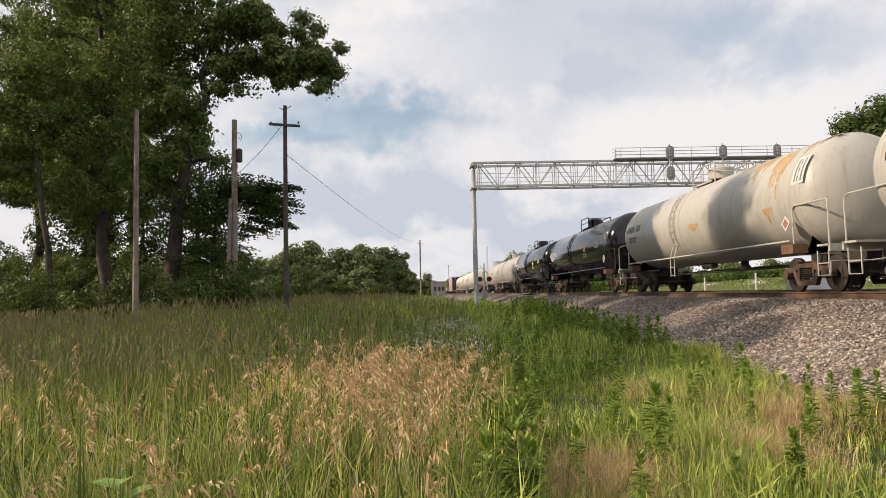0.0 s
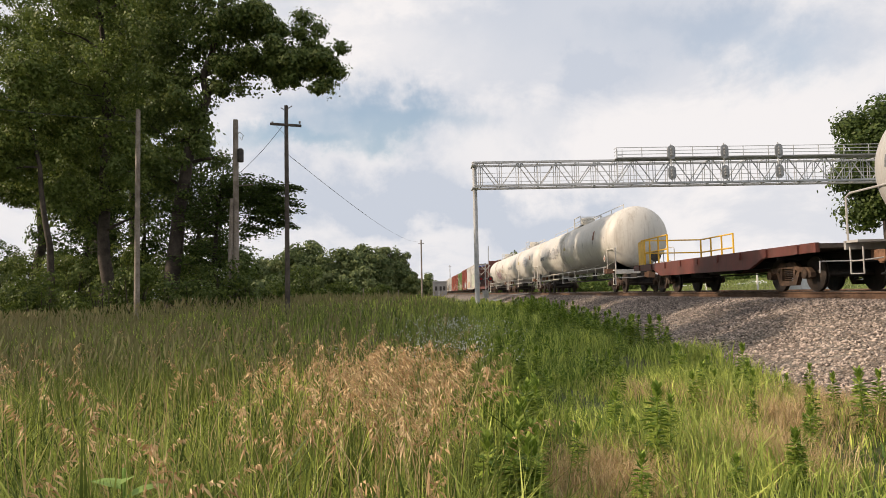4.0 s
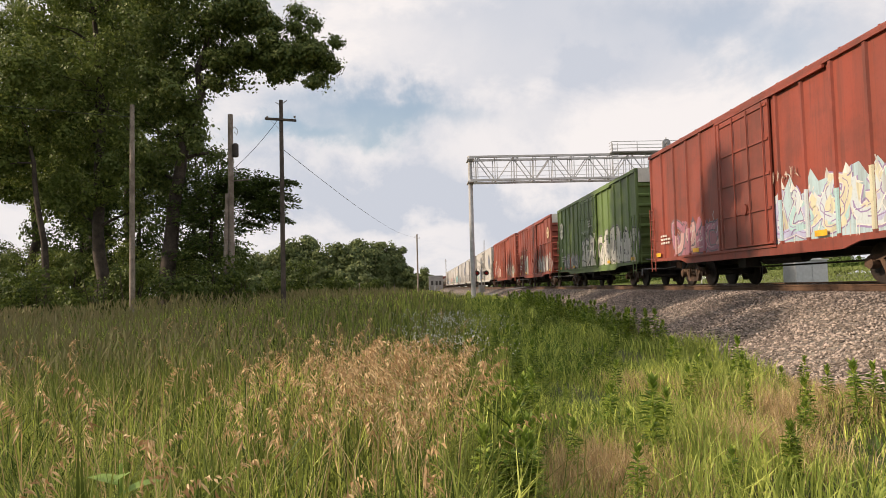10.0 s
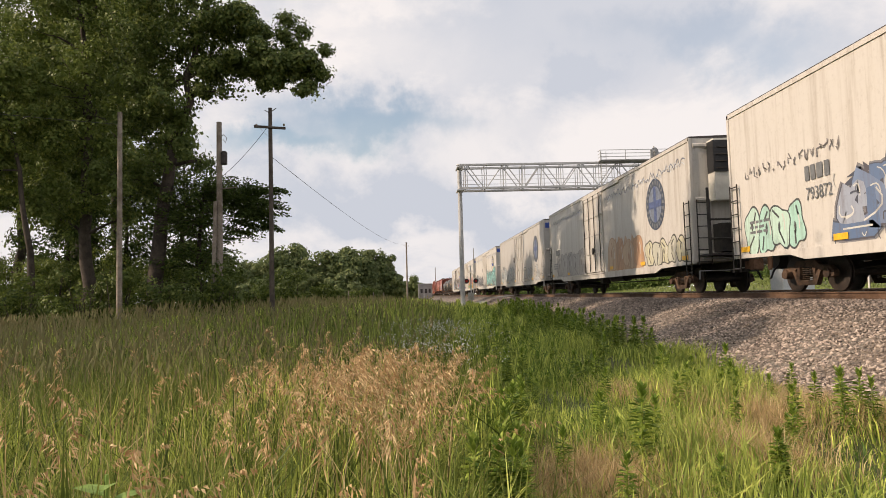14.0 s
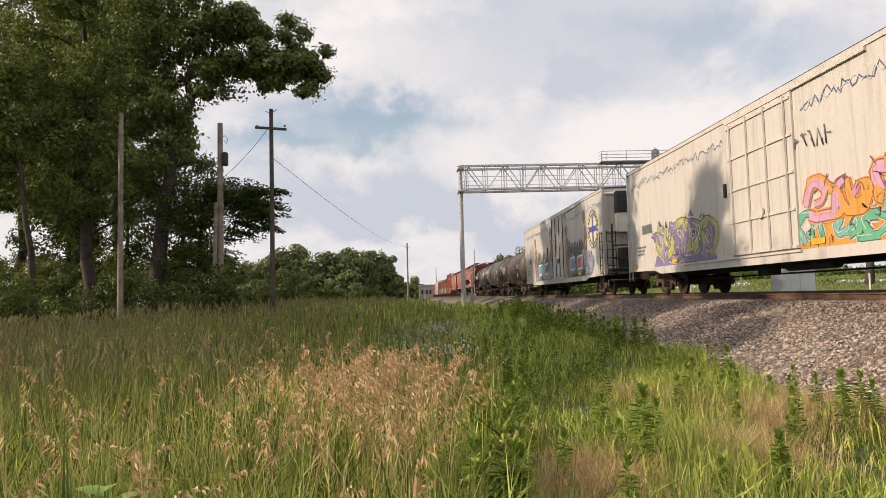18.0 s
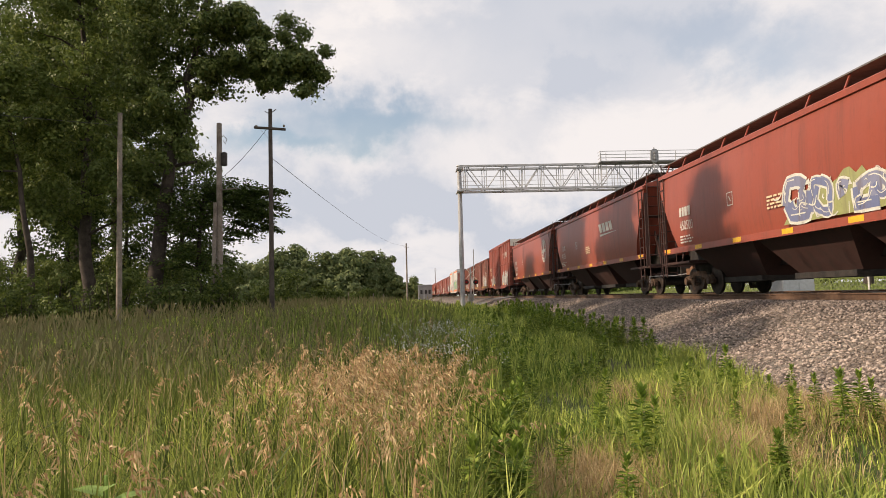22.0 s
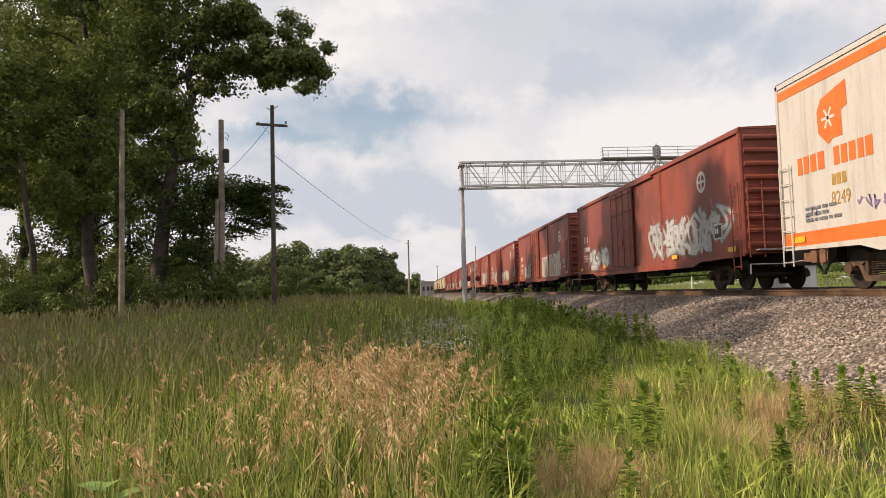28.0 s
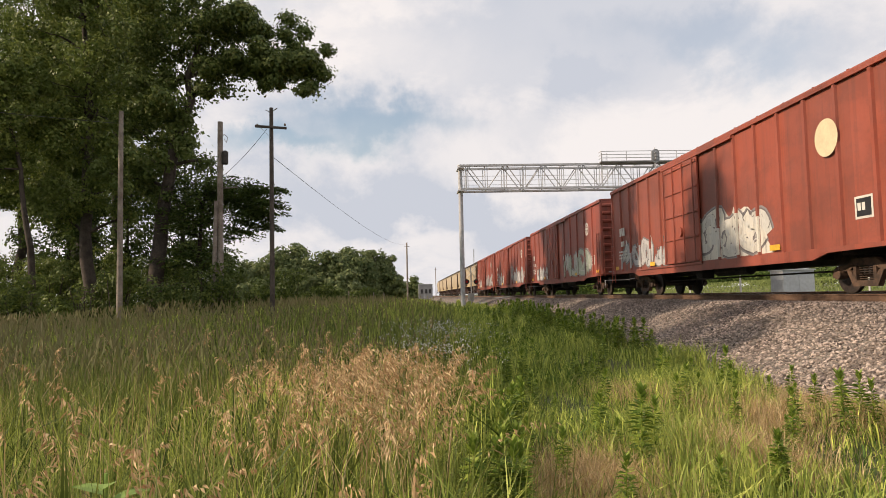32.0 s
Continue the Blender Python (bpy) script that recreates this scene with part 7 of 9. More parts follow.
for s0, s1 in ((0.19, 0.465), (0.645, 0.86)):
    top = part("mural", Form().sheet(ragged(rng, at(L, s1), at(L, s0), 1.05, 2.45, 26, 0.12), SMOOTH - 0.002), spray((0.035, 0.035, 0.04)), c, "black sprayed skyline")
    for k in range(13):
        y, q = at(L, s0 + (s1 - s0) * (k + 0.5) / 13), rng.uniform(2.40, 2.72)
        part("dark_shape", Form().sheet(blob(rng, y, q - 0.10, 0.17, 0.34, 14, 0.12, 2.2), SMOOTH - 0.004), spray((0.04, 0.04, 0.045)), top)
        part("dark_shape", Form().sheet(blob(rng, y + rng.uniform(-0.05, 0.05), q + 0.27, 0.11, 0.13, 12, 0.1, 2.0), SMOOTH - 0.0045), spray((0.04, 0.04, 0.045)), top)
    for s, hgt in ((s0 + 0.012, 3.0), (s1 - 0.02, 3.35)):
        # stacked rounded shapes, widest at the foot
        for k in range(4):
            z = 1.35 + (hgt - 0.55) * k / 3
            part("brown_shape", Form().sheet(blob(rng, at(L, s) + (-0.14, 0.12, -0.10, 0.10)[k], z, 0.40 - 0.055 * k, 0.52 - 0.05 * k, 24, 0.16, 2.2), SMOOTH - 0.0065 - 0.0012 * k), spray((0.27, 0.12, 0.06)), top, "brown rounded sprayed shape")
    graffiti(c, SMOOTH - 0.006, at(L, s1 + 0.03), at(L, s0 + 0.03), 1.05, 2.35, [(0.22, 0.20, 0.30), (0.14, 0.38, 0.42), (0.28, 0.24, 0.36)], (0.06, 0.07, 0.09), 61 + int(s0 * 10), "wild", None, 5, (0.20, 0.58, 0.58))
    for q, col in ((0.34, (0.10, 0.28, 0.48)), (0.70, (0.45, 0.07, 0.09))):
        y = at(L, s0 + (s1 - s0) * q)
        fr = part("white_frame", Form().sheet([(y - 0.60, 1.45), (y + 0.58, 1.38), (y + 0.62, 2.15), (y - 0.56, 2.22)], SMOOTH - 0.045), spray((0.72, 0.72, 0.70)), top)
        part("frame_fill", Form().sheet([(y - 0.48, 1.55), (y + 0.47, 1.49), (y + 0.50, 2.03), (y - 0.45, 2.10)], SMOOTH - 0.049), spray(col), fr)

c, L, r, zc = make_tank("dusty brown short tank car with a black number panel", 0.04085, 0.04192, 1.50, 2.50, TANK_DUST, WHITE, dome=False, number="150857")
on_tank(c, "black_panel", TAR, r, zc, L / 2 - 0.35, L / 2 - 4.3, -50, 60, "black repainted number panel", 0.004)
drips(c, TANK_BROWN, r, zc, -L * 0.15, L * 0.10, 25, 88)
make_tank("dusty grey-black short tank car with white lettering", 0.04206, 0.04317, 1.50, 2.50, TANK_GREY, WHITE, dome=False)
c, L, r, zc = make_tank("black short tank car with orange labels", 0.04331, 0.04432, 1.47, 2.46, TANK_BROWN, WHITE, dome=False, number="151135")
on_tank(c, "white_label", plain("pale_label", (0.5, 0.5, 0.48), 0.5), r, zc, -L * 0.30, -L * 0.42, 4, 22, "white lettered label")
on_tank(c, "orange_label", ORANGE, r, zc, -L * 0.31, -L * 0.37, 24, 30, "orange label")
on_tank(c, "orange_label", ORANGE, r, zc, -L * 0.33, -L * 0.39, -6, -1, "orange label")

HOPPERS = []
for k, (a, b, label) in enumerate(((0.04452, 0.04600, "oxide red covered hopper with outlined graffiti"), (0.04615, 0.04758, "oxide red covered hopper with slanted lettering"), (0.0477, 0.04917, "oxide red covered hopper with a cream round emblem"))):
    L = span(a, b)
    c = couple(hopper_car(label, L, HOPPER_RED, ODD), a, b)
    HOPPERS.append(c)
    X = -1.622
    words(c, WHITE, X, at(L, 0.11), 2.62, 4, 0.30, ODD)
    text(c, ("450500", "451036", "450430")[k], 0.44, WHITE, X, at(L, 0.11), 2.16)
    small_print(c, WHITE, X, at(L, 0.11), 1.92, 3, 1.1, ODD, 0.05)
    f = Form()
    y, z = at(L, 0.33), 2.55
    for p in ([(0.16, 0), (-0.16, 0), (-0.16, 0.36), (0.16, 0.36)],):
        f.stroke([(y + q[0], z + q[1]) for q in p + p[:1]], 0.035, X)
    f.stroke([(y - 0.05, z + 0.1), (y + 0.05, z + 0.26)], 0.04, X)
    part("boxed_mark", f, WHITE, c, "small white boxed mark")
    if k < 2:
        small_print(c, CREAM, X, at(L, 0.45), 2.45, 4, 0.8, ODD, 0.05)
    if k == 0:
        graffiti(c, -1.615, at(L, 0.80), at(L, 0.50), 1.68, 2.62, [(0.14, 0.17, 0.30), (0.20, 0.22, 0.33)], (0.62, 0.62, 0.55), 71, "wild", (0.30, 0.32, 0.12), 4, (0.68, 0.68, 0.60))
        ring_logo(c, X, at(L, 0.83), 2.95, 0.62, WHITE, HOPPER_RED, WHITE)
    if k == 1:
        bars(c, "slanted_lettering", WHITE, X, at(L, 0.62), 2.98, [0.42, 0.45, 0.42, 0.40], 0.42, 0.28, -0.22, "large slanted white letters")
        part("swoosh", Form().sheet([(at(L, 0.62), 2.80), (at(L, 0.80), 2.88), (at(L, 0.62), 2.90)], X), WHITE, c)
    if k == 2:
        ring_logo(c, X, at(L, 0.86), 3.05, 0.76, WHITE, HOPPER_RED, WHITE, HOPPER_RED)

c, L = B("oxide red high boxcar with slanted white lettering", 0.04935, 0.05071, 5.22, OXIDE[1], posts=12, door="plug", door_at=0.6, door_w=3.4, white_top=True)
words(c, CREAM, FACE - 0.004, at(L, 0.05), 2.72, 4, 0.30, ODD)
text(c, "725 220", 0.40, CREAM, FACE - 0.004, at(L, 0.05), 2.28)
part("belt_rail", Form().box(-1.618, -1.556, -L / 2, L / 2, 3.05, 3.12), OXIDE[1], c)
bars(c, "slanted_lettering", WHITE, FACE - 0.004, at(L, 0.715), 3.80, [0.26, -0.46, 0.26, -0.46, 0.26, -0.46, 0.26], 0.36, 0.2, 0.20, "large slanted white letters")
bars(c, "underline", WHITE, FACE - 0.004, at(L, 0.712), 3.66, [0.36, -0.36, 0.36, -0.36, 0.36, -0.36, 0.36], 0.05, 0.2)
graffiti(c, FACE, at(L, 0.89), at(L, 0.63), 1.08, 2.3, [(0.44, 0.44, 0.42), (0.50, 0.49, 0.45)], (0.10, 0.09, 0.09), 72, "wild", (0.42, 0.42, 0.41), 5)
graffiti(c, FACE, at(L, 0.36), at(L, 0.10), 1.08, 2.1, [(0.44, 0.44, 0.42), (0.38, 0.30, 0.26)], (0.10, 0.09, 0.09), 73, "wild", None, 5)
c, L = B("rust-red ribbed boxcar with tan and white graffiti and large pale letters", 0.05088, 0.05223, 4.45, OXIDE[5], posts=11, door="slide", door_at=0.9, door_w=3.0, roof=BLACK_ROOF)
part("worn_sill_band", Form().box(-1.640, -1.627, -L / 2 + 0.1, L / 2 - 0.1, 1.04, 1.22), WORN_SILL, c, "worn ochre band along the sill")
text(c, "Unit Service", 0.52, WORN_CREAM, -1.5585, at(L, 0.645), 3.42, "large worn pale words", 1.30, 0.35)
text(c, "106 430", 0.46, CREAM, FACE - 0.004, at(L, 0.055), 2.2)
graffiti(c, FACE, at(L, 0.87), at(L, 0.635), 1.1, 2.6, [(0.66, 0.62, 0.55), (0.45, 0.27, 0.15), (0.50, 0.48, 0.45)], (0.10, 0.08, 0.08), 74, "wild", (0.56, 0.54, 0.52), 3, (0.66, 0.65, 0.63))
graffiti(c, FACE, at(L, 0.22), at(L, 0.04), 1.08, 2.2, [(0.05, 0.05, 0.05), (0.62, 0.60, 0.55)], (0.66, 0.64, 0.60), 75, "wild", None, 4)
c, L = B("rust-red ribbed boxcar covered in silver graffiti", 0.05235, 0.05368, 4.38, OXIDE[5], posts=14, door="slide", door_w=3.0, roof=BLACK_ROOF)
graffiti(c, FACE, at(L, 0.95), at(L, 0.52), 1.1, 2.9, [(0.48, 0.48, 0.47), (0.40, 0.40, 0.41)], (0.20, 0.16, 0.16), 76, "wild", (0.42, 0.42, 0.42), 6)
graffiti(c, FACE, at(L, 0.42), at(L, 0.06), 1.1, 2.3, [(0.40, 0.36, 0.34), (0.30, 0.18, 0.15)], (0.56, 0.54, 0.50), 77, "wild", None, 5)
text(c, "Unit Service", 0.58, WORN_CREAM, -1.5585, at(L, 0.62), 3.30, "large worn pale words", 1.4, 0.35)
c, L = B("brown ribbed boxcar with silver graffiti", 0.05382, 0.05518, 4.40, OXIDE[3], posts=14, door="slide", door_w=3.0)
graffiti(c, FACE, at(L, 0.96), at(L, 0.45), 1.1, 2.5, [(0.46, 0.45, 0.44), (0.38, 0.38, 0.39)], (0.12, 0.10, 0.10), 78, "wild", None, 6)

# white and orange refrigerator car
c, L = reefer("white refrigerator car with orange bands and green graffiti", 0.0553, 0.05726, REEFER[2], zig=False, seed=15, number="", door_at=0.50, door_w=3.6, ink=None)
h = L / 2
part("orange_band", Form().box(-1.612, -1.603, -h + 0.02, h - 0.02, 4.66, 4.88), ORANGE, c, "orange band below the eaves")
part("orange_band", Form().box(-1.632, -1.6265, -h + 0.02, h - 0.02, 0.98, 1.02), ORANGE, c)
part("orange_band", Form().box(-1.612, -1.603, -h + 0.02, h - 0.02, 1.02, 1.36), ORANGE, c, "orange band along the sill")
y0 = at(L, 0.075)
lg = part("orange_logo", Form().sheet([(y0, 3.5), (y0 + 0.02, 4.0), (y0 - 0.15, 4.25), (y0 - 1.05, 4.45), (y0 - 1.05, 3.9), (y0 - 0.85, 3.85), (y0 - 0.85, 3.3), (y0 - 0.5, 3.3), (y0 - 0.35, 3.2)], SMOOTH - 0.003), ORANGE, c, "orange block emblem")
sn = Form()
for k in range(3):
    a = math.pi * k / 3
    sn.stroke([(y0 - 0.38 - 0.24 * math.cos(a), 3.78 - 0.24 * math.sin(a)), (y0 - 0.38 + 0.24 * math.cos(a), 3.78 + 0.24 * math.sin(a))], 0.06, SMOOTH - 0.006)
part("white_star", sn, WHITE, lg)
words(c, ORANGE, SMOOTH - 0.003, at(L, 0.035), 2.70, 10, 0.40, ODD, 0.55)
OCHRE = plain("ochre_lettering", (0.45, 0.26, 0.05), 0.5)
words(c, OCHRE, SMOOTH - 0.003, at(L, 0.085), 2.28, 4, 0.24, ODD)
text(c, "8249", 0.42, OCHRE, SMOOTH - 0.003, at(L, 0.09), 1.85)
graffiti(c, SMOOTH, at(L, 0.36), at(L, 0.20), 1.1, 2.2, [(0.22, 0.22, 0.23), (0.36, 0.36, 0.37), (0.52, 0.10, 0.06)], (0.05, 0.05, 0.05), 81, "wild", (0.30, 0.30, 0.31), 4)
scrawl(c, SMOOTH, at(L, 0.045), 1.62, 3, 0.34, (0.26, 0.16, 0.42), 82)
scrawl(c, SMOOTH, at(L, 0.13), 1.55, 4, 0.42, (0.26, 0.16, 0.42), 84)
graffiti(c, SMOOTH, at(L, 0.93), at(L, 0.62), 1.35, 3.1, [(0.14, 0.38, 0.16), (0.40, 0.50, 0.12), (0.12, 0.32, 0.30)], (0.14, 0.10, 0.30), 83, "bubble", None, 4, hard=0.08)

# long run of oxide red boxcars
SILVER = [(0.47, 0.47, 0.46), (0.38, 0.38, 0.38)]
RUN = ((0.05744, 0.05909, 4.62, 3, 0.30, 0.10, 0.60, 0.92, 91), (0.05929, 0.06094, 4.66, 3, 0.42, 0.14, 0.55, 0.85, 92), (0.06113, 0.06277, 4.63, 2, 0.36, 0.12, 0.50, 0.75, 93),
       (0.06297, 0.06463, 4.62, 5, 0.35, 0.06, 0.60, 0.80, 94), (0.06480, 0.06647, 4.74, 16, 0.34, 0.06, 0.44, 0.72, 95), (0.06663, 0.06831, 4.68, 12, 0.40, 0.10, 0.55, 0.90, 96),
       (0.06847, 0.07017, 4.66, 12, 0.40, 0.10, 0.55, 0.90, 97), (0.07030, 0.07184, 4.66, 12, 0.40, 0.10, 0.55, 0.90, 98))
for k, (a, b, H, posts, g1, g0, g2, g3, seed) in enumerate(RUN):
    tone = OXIDE[(1, 4, 4, 2, 2, 1, 4, 4)[k]]
    c, L = B("oxide red %s boxcar with %s graffiti" % ("ribbed" if posts > 8 else "smooth-sided", ("tall silver", "ochre and white", "faded white", "grey and white", "white and grey", "green and white", "silver", "silver")[k]),
             a, b, H, tone, posts=posts, door="plug", door_at=at(span(a, b), 0.42), door_w=3.0)
    fills = [SILVER, [(0.40, 0.34, 0.28), (0.42, 0.28, 0.19)], [(0.50, 0.48, 0.42), (0.45, 0.40, 0.34)], [(0.34, 0.36, 0.38), (0.44, 0.44, 0.44)], [(0.62, 0.60, 0.52), (0.55, 0.55, 0.50)], [(0.36, 0.42, 0.32), (0.50, 0.50, 0.44)], SILVER, SILVER][k]
    graffiti(c, FACE, at(L, g1), at(L, g0), 1.08, 2.15, SILVER if k != 1 else [(0.20, 0.32, 0.22), (0.45, 0.44, 0.40)], (0.08, 0.08, 0.08), seed, "wild", None, 4)
    graffiti(c, FACE, at(L, g3), at(L, g2), 1.08, (2.75, 2.45, 2.1)[min(k, 2)] if k < 3 else 2.45, fills, (0.74, 0.73, 0.70) if k in (1, 3) else (0.14, 0.12, 0.12), seed + 100, "wild" if k != 1 else "bubble", (0.44, 0.42, 0.39) if k == 1 else fills[0] if k in (3, 4) else None, 5 if k else 9)
    ring_logo(c, FACE - 0.002, at(L, 0.855), 3.45, 0.34 if k != 4 else 0.42, WHITE if k != 4 else CREAM, None if k == 4 else tone, None if k == 4 else WHITE)
    words(c, WHITE, FACE - 0.004, at(L, 0.06), 2.55, 3, 0.34, ODD)
    words(c, WHITE, FACE - 0.004, at(L, 0.06), 2.10, 6, 0.22, ODD)
    p = part("white_plate", Form().box(-1.5635, -1.5565, at(L, 0.925), at(L, 0.895), 1.55, 2.02), WHITE, c, "white framed data plate")
    part("plate_field", Form().box(-1.5670, -1.5640, at(L, 0.922), at(L, 0.898), 1.60, 1.97), BLACK, p)
    words(p, WHITE, -1.5700, at(L, 0.90), 1.72, 2, 0.16, ODD)
    small_print(c, WHITE, FACE - 0.006 if posts > 3 else FACE - 0.004, at(L, 0.37), 3.9, 3, 0.9, ODD, 0.08)
    if k == 3:
        graffiti(c, FACE, at(L, 0.985), at(L, 0.825), 1.10, 2.5, [(0.40, 0.11, 0.05), (0.10, 0.16, 0.17), (0.34, 0.08, 0.04)], (0.62, 0.60, 0.55), 140, "wild", None, 3)
        scrawl(c, FACE, at(L, 0.80), 2.0, 3, 0.42, (0.70, 0.70, 0.66), 15)
        scrawl(c, FACE, at(L, 0.865), 2.85, 4, 0.40, (0.62, 0.50, 0.32), 16)
        scrawl(c, FACE, at(L, 0.935), 2.45, 4, 0.34, (0.70, 0.70, 0.66), 17)
    if k == 2:
        tag = spray((0.72, 0.72, 0.68))
        text(c, "RAS", 0.74, tag, FACE - 0.004, at(L, 0.928), 3.86, "white spray-painted tag", 0.78, 0.15)
        text(c, "CERS", 0.46, tag, FACE - 0.004, at(L, 0.934), 3.26, "white spray-painted tag", 0.80, -0.1)
        text(c, "DRAC", 0.44, tag, FACE - 0.004, at(L, 0.936), 2.90, "white spray-painted tag", 0.80, -0.1)
        graffiti(c, FACE, at(L, 0.988), at(L, 0.935), 1.45, 2.70, [(0.40, 0.38, 0.36), (0.34, 0.20, 0.16)], (0.62, 0.60, 0.56), 142, "wild", None, 2)
for k in range(7):
    a = 0.0720 + k * 0.00163
    c = couple(hopper_car("tan covered hopper with a pale roof" if k else "tan covered hopper with a yellow end", span(a, a + 0.00148), TAN, ODD, GREY_ROOF), a, a + 0.00148)

# ------------------------------------------------------------------ plants
def unit(v):
    return v / np.maximum(np.linalg.norm(v, axis=-1, keepdims=True), 1e-9)


def blades(base, height, width, lean, rng, curl=0.5):
    """Grass blades of three triangles: base points, heights, widths and how far each tip leans."""
    n = len(base)
    a = rng.random(n) * 2 * np.pi
    side = np.stack([np.cos(a), np.sin(a), np.zeros(n)], -1) * (width / 2)[:, None]
    b = rng.random(n) * 2 * np.pi
    out = np.stack([np.cos(b), np.sin(b), np.zeros(n)], -1) * (lean * height)[:, None]
    up = np.zeros((n, 3))
    up[:, 2] = height
    mid = base + up * 0.55 + out * 0.30
    tip = base + up * (1 - 0.35 * lean[:, None]) + out
    v = np.stack([base - side, base + side, mid - side * 0.8, mid + side * 0.8, tip], 1)
    f = np.array([(0, 1, 3), (0, 3, 2), (2, 3, 4)])[None] + 5 * np.arange(n)[:, None, None]
    return v.reshape(-1, 3), f.reshape(-1, 3), tip


def leaves(centre, size, rng, flat=0.0, slim=0.55, out=None):
    """Pointed leaves as four-cornered blades, in all directions or facing outwards from their spray."""
    n = len(centre)
    d = unit(rng.normal(size=(n, 3)))
    face = rng.normal(size=(n, 3)) if out is None else unit(out + np.array([0, 0, 0.25]) + 0.32 * rng.normal(size=(n, 3)))
    e = unit(np.cross(d, face))
    if out is not None:
        d = np.cross(face, e)
    if flat:
        d[:, 2] *= 1 - flat
    s = np.asarray(size)[:, None]
    v = np.stack([centre - d * s * 0.5, centre + e * s * slim * 0.5, centre + d * s * 0.5, centre - e * s * slim * 0.5], 1)
    f = np.arange(4 * n).reshape(n, 4)
    return v.reshape(-1, 3), f


def merge(parts):
    vs, fs, k = [], [], 0
    for v, f in parts:
        vs.append(v)
        fs.append(f + k)
        k += len(v)
    return np.concatenate(vs), np.concatenate(fs)


def on_land(x, y):
    return np.stack([x, y, land(x, y)], -1)


def edge_of_meadow(y):
    """Where the tall meadow gives way to the low weeds by the bank."""
    return 0.12 + 0.072 * y + 0.10 * np.sin(y * 1.3)


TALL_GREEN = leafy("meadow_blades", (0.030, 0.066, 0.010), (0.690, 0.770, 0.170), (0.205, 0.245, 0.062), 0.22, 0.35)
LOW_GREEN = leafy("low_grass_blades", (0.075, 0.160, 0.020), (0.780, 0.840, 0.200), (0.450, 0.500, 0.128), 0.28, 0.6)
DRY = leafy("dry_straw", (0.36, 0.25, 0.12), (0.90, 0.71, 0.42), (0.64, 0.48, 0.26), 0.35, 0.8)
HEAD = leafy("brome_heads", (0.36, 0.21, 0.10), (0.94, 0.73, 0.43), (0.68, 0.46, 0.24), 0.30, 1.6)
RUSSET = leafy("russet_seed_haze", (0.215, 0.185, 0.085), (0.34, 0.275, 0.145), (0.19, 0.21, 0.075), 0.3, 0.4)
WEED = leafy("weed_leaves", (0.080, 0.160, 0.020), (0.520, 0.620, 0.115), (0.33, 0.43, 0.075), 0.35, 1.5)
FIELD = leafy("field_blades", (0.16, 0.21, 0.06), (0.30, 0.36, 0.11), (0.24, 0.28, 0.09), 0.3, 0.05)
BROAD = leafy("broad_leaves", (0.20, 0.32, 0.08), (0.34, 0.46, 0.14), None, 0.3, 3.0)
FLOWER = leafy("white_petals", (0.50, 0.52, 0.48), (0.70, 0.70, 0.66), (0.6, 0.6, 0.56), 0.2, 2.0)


DRY_SPOTS = [(1.40, 5.0, 0.36), (2.75, 5.6, 0.42), (3.55, 6.7, 0.34), (4.4, 7.1, 0.34)]


def parched(x, y):
    """How far a place lies in a dry patch."""
    k = np.zeros_like(np.asarray(x, float))
    for cx, cy, r in DRY_SPOTS:
        k = np.maximum(k, 1 - np.hypot(x - cx, (y - cy) * 0.7) / r)
    return np.clip(k * 2, 0, 1)


